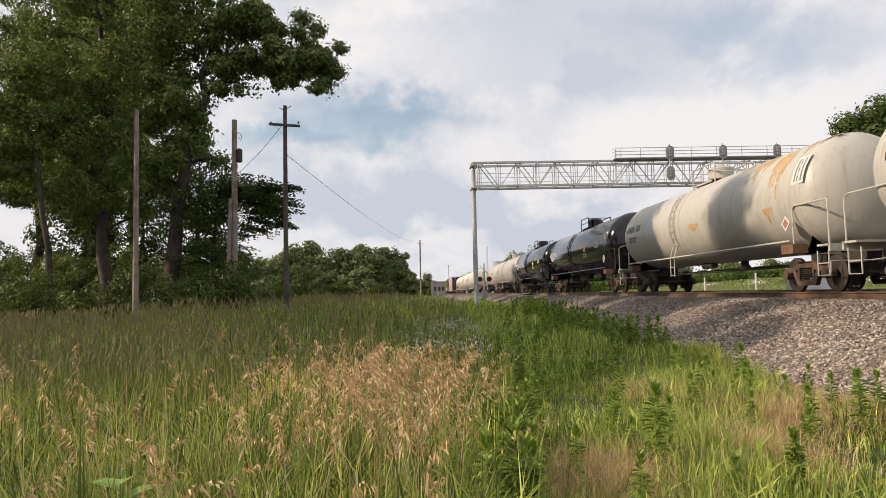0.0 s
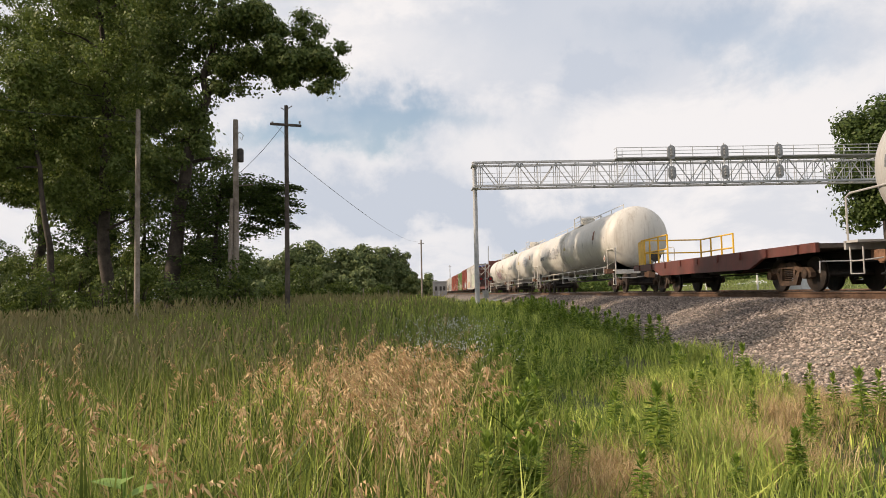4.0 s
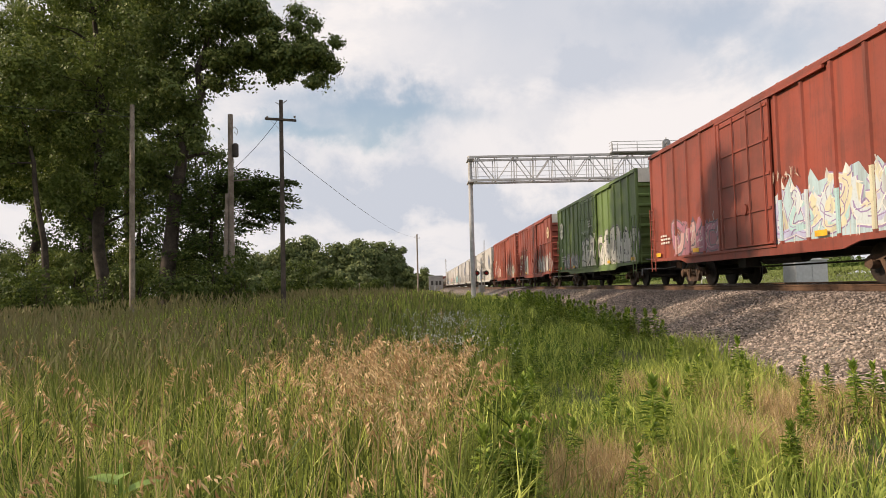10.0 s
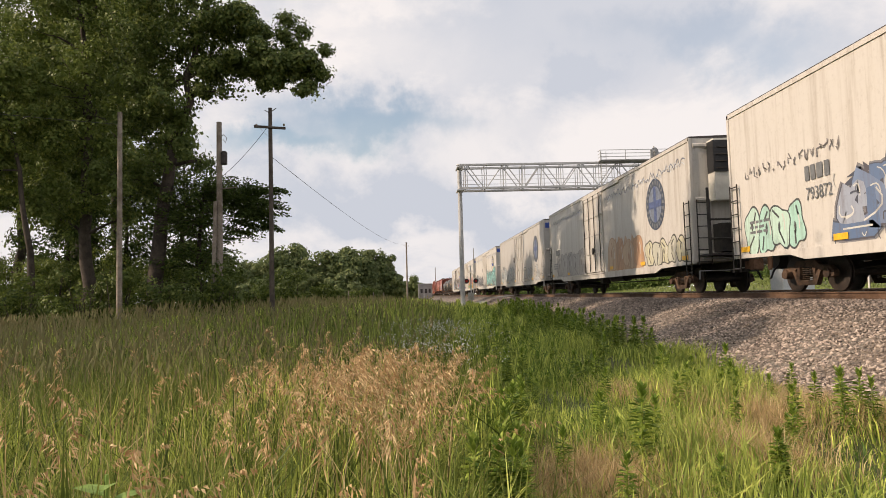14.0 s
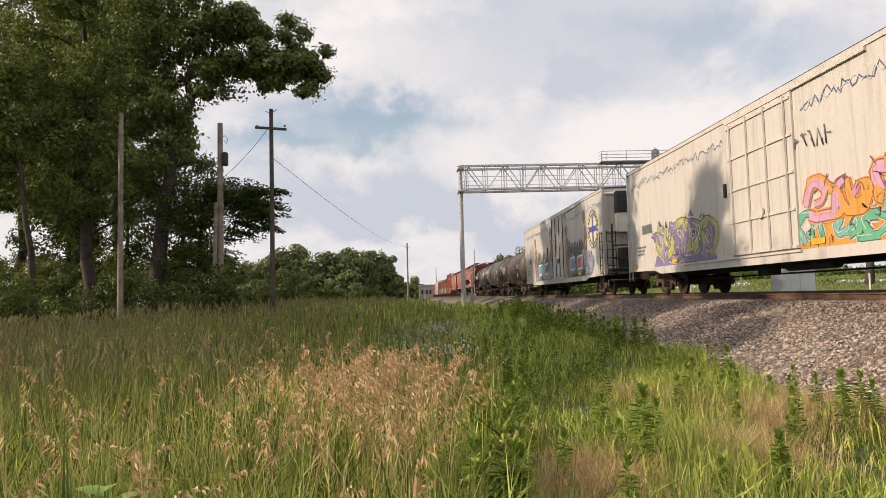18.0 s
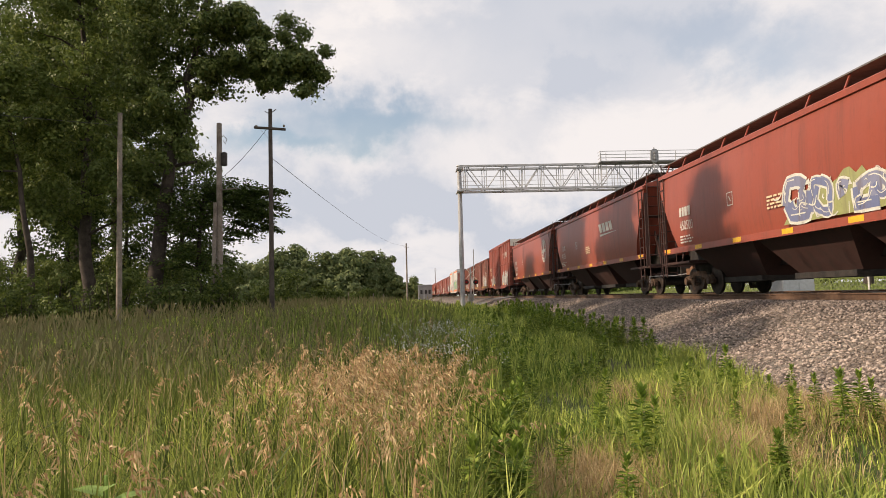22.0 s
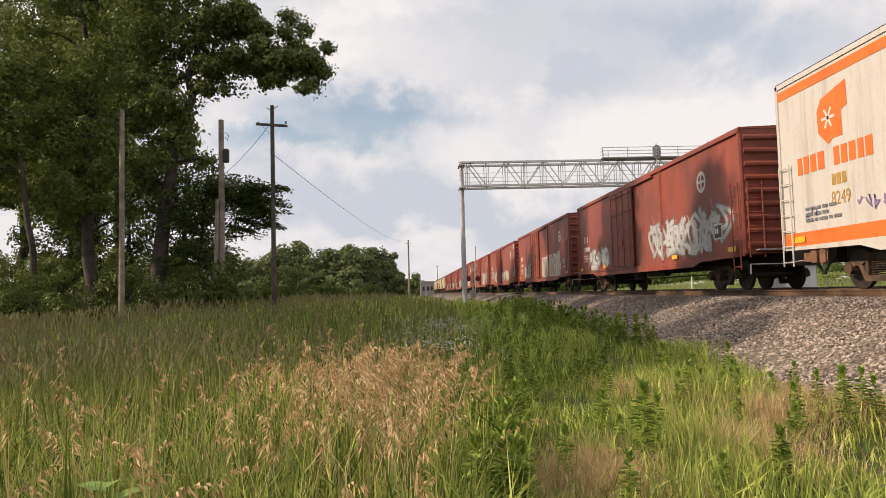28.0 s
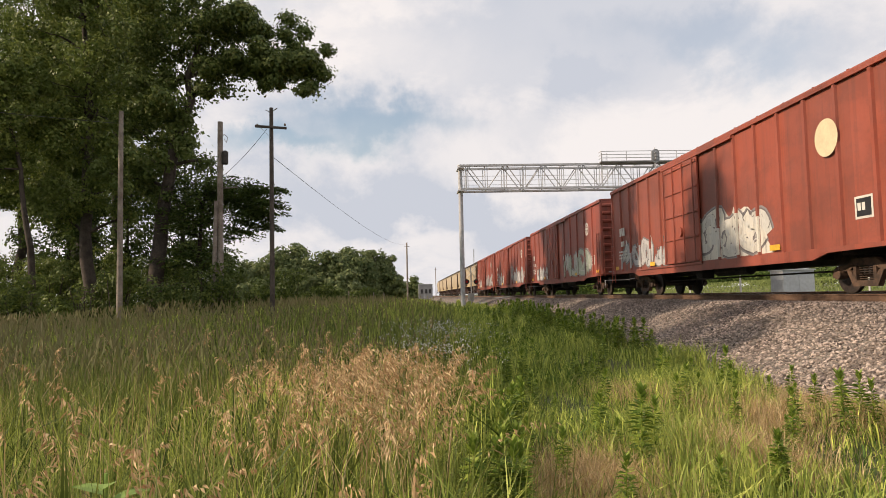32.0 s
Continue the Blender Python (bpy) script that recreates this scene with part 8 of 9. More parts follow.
def meadow():
    rng = np.random.default_rng(5)
    parts = []
    for n, y0, y1, p, wide, w in ((30000, 1.5, 9.0, 1.0, 6.0, 0.0105), (34000, 8.0, 24.0, 1.1, 17.0, 0.014), (30000, 22.0, 70.0, 1.2, 42.0, 0.03), (14000, 60.0, 230.0, 1.2, 120.0, 0.09)):
        y = y0 + (y1 - y0) * rng.random(n) ** p
        edge = edge_of_meadow(y) + 0.25 * rng.normal(size=n)
        x = edge - (wide * (y / y1) ** 0.6 + 2.5) * rng.random(n)
        # blades stand in tufts
        x, y = x + 0.10 * np.sin(9.0 * y + 3.0 * np.sin(4.0 * x)), y + 0.12 * np.sin(8.0 * x + 2.0 * np.sin(5.0 * y))
        keep = (x < 4.6) & ~((y > 62.5) & (y < 70.5))
        if y1 < 30:
            # bare gaps between the tufts
            keep &= np.sin(8.3 * x + 2.2 * np.sin(3.1 * y)) * np.sin(7.1 * y + 2.0 * np.sin(3.7 * x)) > -0.45 + 0.6 * rng.normal(size=n) * 0.5
        x, y = x[keep], y[keep]
        h = (0.42 + 0.55 * rng.random(len(x))) * (0.92 + 0.22 * np.sin(3.1 * x + 1.7 * np.sin(2.3 * y)) * np.sin(2.7 * y + 1.0)) * np.where(y > 60, 1.1, 1.0) * (1 - 0.35 * bell(x, -1.0, 3.5) * bell(y, 4, 10))
        v, f, _ = blades(on_land(x, y), h, w * (0.5 + 1.6 * rng.random(len(x)) ** 2.5), 0.06 + 0.68 * rng.random(len(x)) ** 1.9, rng)
        parts.append((v, f))
    v, f = merge(parts)
    tagged(new("meadow_grass", mass("meadow_grass", v, f, TALL_GREEN)), "tall green meadow grass", kind="stuff")
    # low grass between the meadow and the bank
    parts = []
    for n, y0, y1, w in ((21000, 2.6, 11.0, 0.0095), (18000, 10.0, 30.0, 0.016), (12000, 28.0, 100.0, 0.035)):
        y = y0 + (y1 - y0) * rng.random(n) ** 1.15
        lo, hi = edge_of_meadow(y) - 0.3, toe(y) + 0.15
        x = lo + (np.minimum(hi, 6.6) - lo) * rng.random(n)
        keep = x < hi
        x, y = x[keep], y[keep]
        h = (0.19 + 0.34 * rng.random(len(x))) * (0.75 + 0.5 * np.sin(x * 2.1 + 0.6) * np.sin(y * 0.9)) + 0.10 * bell(y, 10, 20)
        h = h * (1 - 0.45 * parched(x, y))
        v, f, _ = blades(on_land(x, y), h, w * (0.5 + 1.8 * rng.random(len(x)) ** 2.5), 0.15 + 0.6 * rng.random(len(x)) ** 1.5, rng)
        parts.append((v, f))
    # bright arching blades low in the near meadow
    n = 10000
    y = 2.0 + 5.0 * rng.random(n)
    x = edge_of_meadow(y) + 0.1 - (0.9 + 0.8 * y) * rng.random(n)
    parts.append(blades(on_land(x, y), 0.35 + 0.38 * rng.random(n), 0.005 + 0.005 * rng.random(n), 0.35 + 0.6 * rng.random(n), rng)[:2])
    # trodden grass round the onlooker's feet
    n = 15000
    x, y = -12.0 + 17.0 * rng.random(n), -10.0 + 13.0 * rng.random(n)
    keep = (y < 1.6) | ((x > edge_of_meadow(y)) & (y < 2.8))
    x, y = x[keep], y[keep]
    parts.append(blades(on_land(x, y), 0.10 + 0.22 * rng.random(len(x)), 0.008 + 0.008 * rng.random(len(x)), 0.2 + 0.7 * rng.random(len(x)), rng)[:2])
    v, f = merge(parts)
    tagged(new("low_grass", mass("low_grass", v, f, LOW_GREEN)), "short green grass and weeds beside the gravel", kind="stuff")
    # dry grass in patches
    spots = DRY_SPOTS + [(1.15, 5.0, 0.55), (3.1, 8.6, 0.6), (4.3, 8.0, 0.45), (4.5, 6.4, 0.35)]
    parts = []
    for cx, cy, r in spots:
        n = int(3900 * r)
        x, y = cx + r * 0.6 * rng.normal(size=n), cy + r * 1.1 * rng.normal(size=n)
        keep = (x < toe(y) + 0.1) & (y > 2.8)
        x, y = x[keep], y[keep]
        parts.append(blades(on_land(x, y), 0.16 + 0.26 * rng.random(len(x)), np.full(len(x), 0.0045), 0.2 + 0.7 * rng.random(len(x)), rng)[:2])
    v, f = merge(parts)
    tagged(new("dry_grass", mass("dry_grass", v, f, DRY)), "dry straw-coloured grass in patches", kind="stuff")


meadow()


def seed_heads():
    """Nodding brome: thin stalks with many drooping spikelets."""
    rng = np.random.default_rng(9)
    stalks, heads = [], []
    loose, bunches, each = 160, 52, 5
    cy = 3.7 + 3.6 * rng.random(bunches)
    cx = -0.18 + 0.50 * np.clip(rng.normal(size=bunches), -1.9, 1.5)
    cy, cx = np.repeat(cy, each), np.repeat(cx, each)
    y = np.concatenate([1.9 + 8.5 * rng.random(loose) ** 1.3, cy + 0.10 * rng.normal(size=len(cy))])
    x = np.concatenate([edge_of_meadow(y[:loose]) - (1.2 + 0.75 * y[:loose]).clip(0, 6.0) * rng.random(loose), cx + 0.055 * rng.normal(size=len(cx))])
    keep = x < 0.050 * y
    x, y = x[keep], y[keep]
    n = len(x)
    h = 0.78 + 0.36 * rng.random(n) + np.where(np.arange(n) < loose, 0.10 * rng.random(n), 0.10 * rng.random(n))
    lean = 0.12 + 0.55 * rng.random(n) ** 1.4
    v, f, tip = blades(on_land(x, y), h, np.full(n, 0.0070), lean, rng)
    stalks.append((v, f))
    base = on_land(x, y)
    away = unit(tip - base)
    # a plume: the axis bows over to one side, and slender spikelets hang from it in bunches
    per = 34
    k = ((np.arange(per)[None, :, None] + 1.4 * rng.random((n, per, 1))) / per)
    way = unit(away * np.array([1, 1, 0]) + np.array([0.40, -0.1, 0]) + 0.55 * rng.normal(size=(n, 3)) * np.array([1, 1, 0]))[:, None]
    up = np.array([0, 0, 1.0])
    reach = (0.21 + 0.13 * rng.random(n))[:, None, None]
    along = tip[:, None] + reach * (away[:, None] * (k - 0.70) + way * 0.42 * k ** 2 - up * 0.34 * k ** 3)
    side = unit(rng.normal(size=(n, per, 3)))
    size = (0.038 + 0.030 * rng.random((n, per, 1))) * (1.10 - 0.55 * k)
    c0 = along + side * 0.005
    c1 = c0 + (side * 0.50 + way * 0.45 - up * 0.55) * size * (0.6 + 0.8 * rng.random((n, per, 1)))
    e = unit(np.cross(c1 - c0, rng.normal(size=(n, per, 3)))) * 0.0047
    mid = c0 * 0.45 + c1 * 0.55 + up * 0.004
    q = np.stack([c0, mid + e, c1, mid - e], 2).reshape(-1, 3)
    heads.append((q, np.arange(len(q)).reshape(-1, 4)))
    # bare upright culms among the blades
    m = 1000
    y = 2.0 + 8.0 * rng.random(m)
    x = edge_of_meadow(y) - 0.1 - 6.0 * rng.random(m)
    stalks.append(blades(on_land(x, y), 0.70 + 0.45 * rng.random(m), 0.0045 + 0.003 * rng.random(m), 0.08 + 0.42 * rng.random(m) ** 1.5, rng)[:2])
    v, f = merge(stalks)
    tagged(new("brome_stalks", mass("brome_stalks", v, f, DRY)), "thin straw-coloured grass stalks", kind="stuff")
    v, f = merge(heads)
    tagged(new("brome_seed_heads", mass("brome_seed_heads", v, f, HEAD)), "nodding straw-coloured seed heads", kind="stuff")
    # the further meadow carries a haze of russet heads
    n = 14000
    y = 7.0 + 50.0 * rng.random(n) ** 1.4
    x = np.minimum(edge_of_meadow(y), 3.0) - 0.3 - (0.75 * y + 1.5) * np.sqrt(rng.random(n))
    z = land(x, y) + 0.60 + 0.40 * rng.random(n)
    c = np.stack([x, y, z], -1)
    s = (0.05 + 0.05 * rng.random(n)) * (1 + y / 60)
    w = 0.006 + 0.00045 * y
    up = np.stack([0.3 * rng.normal(size=n), 0.3 * rng.normal(size=n), np.ones(n)], -1) * s[:, None]
    sd = np.stack([w, np.zeros(n), np.zeros(n)], -1)
    q = np.stack([c - up, c + sd, c + up, c - sd], 1).reshape(-1, 3)
    tagged(new("russet_seed_haze", mass("russet_seed_haze", q, np.arange(len(q)).reshape(-1, 4), RUSSET)), "russet grass heads over the further meadow", kind="stuff")


seed_heads()


def white_flowers():
    rng = np.random.default_rng(12)
    n = 300
    y = 7.6 + 6.0 * rng.random(n)
    x = edge_of_meadow(y) - 0.45 + 0.40 * rng.normal(size=n)
    v, f, tip = blades(on_land(x, y), 0.72 + 0.24 * rng.random(n), np.full(n, 0.006), 0.1 + 0.2 * rng.random(n), rng)
    tagged(new("flower_stems", mass("flower_stems", v, f, TALL_GREEN)), "thin green flower stems", kind="stuff")
    c = np.repeat(tip, 5, 0) + 0.03 * rng.normal(size=(n * 5, 3))
    v, f = leaves(c, 0.014 + 0.009 * rng.random(len(c)), rng, slim=0.9)
    tagged(new("white_wildflowers", mass("white_wildflowers", v, f, FLOWER)), "small white wildflowers among the grass", kind="stuff")


white_flowers()


def weed_meshes(seed):
    rng = np.random.default_rng(seed)
    h, n = 0.60, 120
    stem = Form().rod((0, 0, -0.03), (0.02, 0.01, h), 0.008, 0.004, 6)
    t = np.linspace(0.08, 1.0, n)
    a = np.arange(n) * 2.4 + rng.random(n) * 0.5
    ln = 0.165 * (1 - 0.55 * t) * (0.8 + 0.4 * rng.random(n)) * np.minimum(1, 0.5 + t * 2)
    root = np.stack([0.02 * t, 0.01 * t, t * h], -1)
    rise = np.where(t > 0.85, 1.3, 0.35) + 0.2 * rng.normal(size=n)
    d = unit(np.stack([np.cos(a), np.sin(a), rise], -1))
    e = unit(np.cross(d, np.array([0, 0, 1.0]))) * 0.0155
    tip = root + d * ln[:, None] - np.array([0, 0, 0.25]) * (ln[:, None] * (t < 0.8)[:, None])
    mid = root + d * ln[:, None] * 0.5
    q = np.stack([root, mid + e, tip, mid - e], 1).reshape(-1, 3)
    return stem.mesh("stem", WEED), mass("leaves", q, np.arange(len(q)).reshape(-1, 4), WEED)


def weeds():
    kinds = [weed_meshes(s) for s in (1, 2, 3)]
    rng = random.Random(4)
    places = [(3.95, 6.2, 1.0), (4.35, 6.6, 0.9), (4.25, 9.2, 1.1), (3.55, 9.6, 1.15), (3.75, 10.3, 0.9), (2.5, 10.4, 0.95), (0.75, 5.4, 1.0), (0.95, 5.7, 0.8), (1.75, 5.3, 1.15), (1.95, 5.6, 0.9), (3.1, 5.6, 0.75),
              (0.6, 4.8, 0.9), (1.1, 5.1, 0.8), (2.9, 7.4, 0.8), (2.2, 7.9, 0.9), (4.6, 8.3, 0.8), (4.7, 7.4, 0.75), (0.85, 6.6, 0.9), (1.3, 8.3, 0.8), (4.05, 7.7, 0.7), (3.4, 12.2, 1.1)]
    for k in range(170):
        y = 14.0 + 26.0 * (k / 170) + rng.uniform(-0.4, 0.4)
        places.append((float(toe(y)) - 0.10 - abs(rng.gauss(0, 0.75)), y, rng.uniform(0.8, 1.45)))
    for k in range(40):
        y = 9.0 + 20.0 * rng.random()
        places.append((float(edge_of_meadow(y)) + 0.2 + 1.8 * rng.random(), y, rng.uniform(0.6, 1.1)))
    for k in range(44):
        y = rng.uniform(3.6, 8.0)
        places.append((y * rng.uniform(0.09, 0.16), y, rng.uniform(0.6, 1.0)))
    for k in range(12):
        places.append((rng.uniform(1.3, 4.4), rng.uniform(4.3, 8.6), rng.uniform(0.55, 0.95)))
    for k in range(30):
        y = 4.2 + 7.0 * rng.random()
        x = float(edge_of_meadow(y)) + (float(toe(y)) - 0.2 - float(edge_of_meadow(y))) * rng.random()
        places.append((x, y, rng.uniform(0.45, 0.85)))
    places = [p for p in places if parched(p[0], p[1]) < 0.6]
    for k, (x, y, s) in enumerate(places):
        stem, lv = kinds[k % 3]
        w = thing("weed", "upright green leafy weed beside the gravel", "weed", Matrix.Translation((x, y, float(land(x, y)))) @ Matrix.Rotation(rng.uniform(0, 6.28), 4, "Z") @ Matrix.Rotation(rng.uniform(-0.12, 0.12), 4, "X") @ Matrix.Scale(s, 4), group="leafy weeds")
        part("stem", stem, None, w)
        part("leaves", lv, None, w)
    # a broad-leaved plant in the near meadow
    for x, y, s in ((-1.27, 3.0, 1.15), (-0.15, 2.6, 0.6)):
        p = thing("broad_leaved_plant", "pale green broad-leaved plant among the grass", "plant", Matrix.Translation((x, y, float(land(x, y)))) @ Matrix.Scale(s, 4))
        part("stem", Form().rod((0, 0, -0.02), (0, 0, 0.62), 0.010, 0.007, 6), BROAD, p)
        for k in range(9):
            a, z = k * 2.2, 0.30 + 0.035 * k
            f = Form()
            ln = 0.19 - 0.006 * k
            d, e = Vector((math.cos(a), math.sin(a), 0.55)), Vector((-math.sin(a), math.cos(a), 0))
            o = Vector((0, 0, z))
            ws = (0.004, 0.035, 0.042, 0.03, 0.002)
            vs = []
            for j, w in enumerate(ws):
                q = o + d * ln * j / 4 + Vector((0, 0, -0.06 * (j / 4) ** 2))
                vs += [q - e * w, q + Vector((0, 0, -0.006)), q + e * w]
            f.add(vs, [(3 * j + i, 3 * j + i + 1, 3 * j + i + 4, 3 * j + i + 3) for j in range(4) for i in range(2)])
            part("leaf", f, BROAD, p, "broad pointed leaf")


weeds()

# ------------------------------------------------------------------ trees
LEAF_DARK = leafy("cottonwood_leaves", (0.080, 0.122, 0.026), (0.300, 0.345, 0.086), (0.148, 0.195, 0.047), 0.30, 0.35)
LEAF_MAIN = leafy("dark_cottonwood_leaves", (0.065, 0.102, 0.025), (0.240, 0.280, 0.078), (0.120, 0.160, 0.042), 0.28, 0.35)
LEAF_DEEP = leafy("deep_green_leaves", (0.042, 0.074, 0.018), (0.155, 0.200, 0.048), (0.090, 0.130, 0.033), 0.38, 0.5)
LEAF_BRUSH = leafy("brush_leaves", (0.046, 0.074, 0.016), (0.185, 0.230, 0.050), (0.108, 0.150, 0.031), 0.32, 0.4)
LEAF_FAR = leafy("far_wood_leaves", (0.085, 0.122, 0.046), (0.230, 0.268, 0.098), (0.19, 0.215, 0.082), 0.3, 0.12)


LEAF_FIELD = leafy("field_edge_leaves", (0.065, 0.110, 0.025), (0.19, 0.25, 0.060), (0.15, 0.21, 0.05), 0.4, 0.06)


def clump_points(rng, centre, radius, n, shell=0.55):
    """Points of a leaf clump, thicker towards its skin."""
    d = unit(rng.normal(size=(n, 3)))
    r = (shell + (1 - shell) * rng.random(n)) * (0.75 + 0.35 * rng.random(n))
    return np.asarray(centre) + d * (np.asarray(radius) * r[:, None])


def limb(f, a, b, r0, r1, rng, bend=0.12, n=5):
    a, b = Vector(a), Vector(b)
    k = (b - a).length
    pts = [a]
    for i in range(1, n):
        pts.append(a.lerp(b, i / n) + Vector((rng.normal(), rng.normal(), 0.4 * rng.normal())) * k * bend * 0.25)
    pts.append(b)
    f.tube(pts, [r0 + (r1 - r0) * i / n for i in range(n + 1)], 7)
    return pts


def tree(name, label, seed, foot, trunk, hulls, clumps, per, leaf, mat, clump_r=(0.7, 1.3), limb_every=5, flat=0.0, group="", lobes=2.4, placed=False, spray=0.0):
    """A trunk, limbs that reach into the crown, and leaf clumps spread through ellipsoid hulls (centre, radii, weight)."""
    rng = np.random.default_rng(seed)
    if (foot[1] < 60 and foot[0] < 0 or "grove" in label) and "shading" not in label and not placed:
        x, y, z = nearer(*foot)
        up = z - float(land(x, y))
        lift = lambda p: (p[0] * NEAR, p[1] * NEAR, p[2] * NEAR + (up if p[2] > 0 else 0.0))
        foot = (x, y, float(land(x, y)))
        trunk = [lift(p) for p in trunk[:-1]] + [trunk[-1] * NEAR]
        hulls = [(lift(c), tuple(q * NEAR for q in r), w) for c, r, w in hulls]
        leaf, clump_r = leaf * NEAR, (clump_r[0] * NEAR, clump_r[1] * NEAR)
    o = Vector(foot)
    t = thing(name, label, "tree", Matrix.Translation(o), group=group)
    f = Form()
    pts = []
    r = trunk[-1]
    way = [Vector(p) for p in trunk[:-1]]
    n = (len(way) - 1) * 4
    for i in range(n + 1):
        s = i / 4
        k = min(int(s), len(way) - 2)
        q = way[k].lerp(way[k + 1], s - k)
        pts.append(q + Vector((rng.normal(), rng.normal(), 0)) * r * 0.22)
    f.tube(pts, [r * (1.25 if i == 0 else 1 - 0.8 * i / n) for i in range(n + 1)], 10)
    part("trunk", f, BARK, t, "rough dark trunk", smooth=True)
    weights = np.array([h[2] for h in hulls], float)
    pick = rng.choice(len(hulls), clumps, p=weights / weights.sum())
    # every hull breaks up into boughs of its own, with gaps between them
    boughs = []
    for c, rad, w in hulls:
        rad = np.asarray(rad)
        m = max(4, int(3.0 * lobes * rad.prod() ** (1 / 3) / clump_r[1]))
        d = unit(rng.normal(size=(m, 3)))
        at_ = np.asarray(c) + d * rad * (0.25 + 0.78 * rng.random((m, 1)) ** 0.7)
        boughs.append((at_, rad.mean() * np.array([0.30, 0.30, 0.24]) * (0.6 + 0.7 * rng.random((m, 1)))))
    vs = []
    outs = []
    cs = []
    for i, k in enumerate(pick):
        at_, size = boughs[k]
        j = rng.integers(len(at_))
        q = at_[j] + unit(rng.normal(size=3)) * size[j] * rng.random() ** 0.4
        cs.append(q)
        s = clump_r[0] + (clump_r[1] - clump_r[0]) * rng.random()
        few = int(per * (s / clump_r[1]) ** 2)
        if i % 6 == 0:
            # loose sprays that stand out from the boughs
            s, few = s * 1.6, few // 2
        if spray:
            # flat feathery sprays that point away from the trunk
            go = unit(np.array([q[0], 0.6 * q[1], 0.0]) + 0.5 * rng.normal(size=3) * np.array([1, 1, 0.25]))
            u = rng.random((few, 1))
            vs.append(q + go * spray * (u - 0.4) + rng.normal(size=(few, 3)) * (1 - u) * s * np.array([0.6, 0.6, 0.22]) - np.array([0, 0, 0.12]) * u ** 2)
            outs.append(unit(np.array([0, 0, 1.0]) + 0.8 * rng.normal(size=(few, 3))))
            continue
        vs.append(clump_points(rng, q, np.array([s, s, s * 0.75]), few, 0.75))
        outs.append(unit(vs[-1] - q))
    # limbs fork outwards from the trunk and from one another
    limbs = Form()
    nodes = [(p, 0.30 * r) for p in pts[2:]]
    ends = sorted((Vector(cs[i]) for i in range(0, clumps, limb_every)), key=lambda q: min((p - q).length for p in pts))
    for q in ends:
        near, thick = min(nodes, key=lambda p: (p[0] - q).length + max(0.0, p[0].z - q.z) * 1.5)
        way_ = limb(limbs, near, q, thick * 0.8, max(0.010, thick * 0.40), rng, 0.25, 4)
        nodes += [(way_[2], max(0.012, thick * 0.6)), (way_[4], max(0.012, thick * 0.45))]
    tagged(part("branchwork", limbs, BARK, t, "spreading limbs"), kind="stuff")
    p = np.concatenate(vs)
    v, fc = leaves(p, leaf * (0.7 + 0.6 * rng.random(len(p))), rng, flat, 0.7, np.concatenate(outs))
    tagged(part("crown", mass("crown", v, fc, mat), None, t, "uneven leafy crown with gaps"), kind="stuff")
    return t


TY = 40.0
g = 0.5
tree("cottonwood", "tall dark green cottonwood with a long overhanging limb", 1, (-9.84, 27.2, float(land(-9.84, 27.2))), [(0, 0, -0.4), (0.15, 0, 2.7), (0.7, 0, 6.5), (1.5, 0.2, 10.0), (2.0, 0.3, 14.0), 0.36],
     [((1.0, 0, 11.4), (2.5, 2.3, 2.2), 5.6), ((0.5, 0, 16.0), (3.9, 2.8, 2.4), 4.6), ((3.5, -0.2, 12.1), (1.25, 1.1, 0.85), 2.9), ((4.5, -0.4, 10.9), (1.20, 0.8, 0.85), 3.0), ((4.65, -0.4, 9.85), (0.8, 0.6, 0.45), 1.1), ((5.95, -0.5, 10.45), (0.80, 0.55, 0.75), 2.0), ((6.85, -0.5, 10.90), (0.35, 0.3, 0.16), 0.28),
      ((6.0, -0.5, 9.42), (0.45, 0.35, 0.36), 0.5), ((6.6, -0.5, 9.95), (0.25, 0.25, 0.25), 0.22), ((5.3, -0.4, 12.2), (0.32, 0.3, 0.2), 0.22), ((5.85, -0.4, 11.75), (0.3, 0.25, 0.18), 0.2), ((2.3, -0.2, 10.0), (0.8, 0.8, 0.8), 1.3), ((3.5, -0.3, 10.5), (0.8, 0.7, 0.45), 1.1),
      ((0.2, 0, 8.8), (1.7, 1.7, 1.6), 2.7), ((1.15, -0.2, 8.0), (0.55, 0.6, 0.9), 0.7), ((1.5, 0, 6.8), (0.6, 0.5, 0.5), 0.22), ((-0.5, 0, 6.1), (1.6, 1.4, 1.3), 1.1)],
     1850, 82, 0.130, LEAF_MAIN, (0.18, 0.44), 8, lobes=2.2, placed=True)
tree("cottonwood", "tall dark green cottonwood at the edge of the grove", 2, (-18.6, TY + 1.5, g), [(0, 0, -0.4), (-0.3, 0, 5.0), (-0.2, 0.2, 12.0), (-0.8, 0, 20.0), 0.45],
     [((-0.8, 0, 17.0), (4.8, 3.8, 6.0), 5.0), ((-1.5, 0, 10.6), (4.2, 3.2, 3.2), 3.0), ((1.8, -1.0, 7.7), (2.6, 1.8, 2.0), 1.2), ((-1.6, -0.6, 6.6), (2.2, 1.6, 1.3), 0.7), ((0, 0, 22.5), (4.5, 3.5, 3.0), 1.6)], 720, 150, 0.19, LEAF_DARK, (0.40, 0.85), 8)
tree("cottonwood", "slender cottonwood with a leaning trunk", 6, (-20.6, TY - 1.0, g), [(0, 0, -0.4), (-0.1, 0, 4.0), (-0.9, 0.2, 8.5), (-1.6, 0, 13.0), 0.24],
     [((-1.6, 0, 12.5), (2.2, 1.8, 2.6), 2.0), ((-2.6, 0, 9.2), (1.6, 1.4, 1.2), 1.0)], 170, 150, 0.19, LEAF_DARK, (0.40, 0.85), 8)
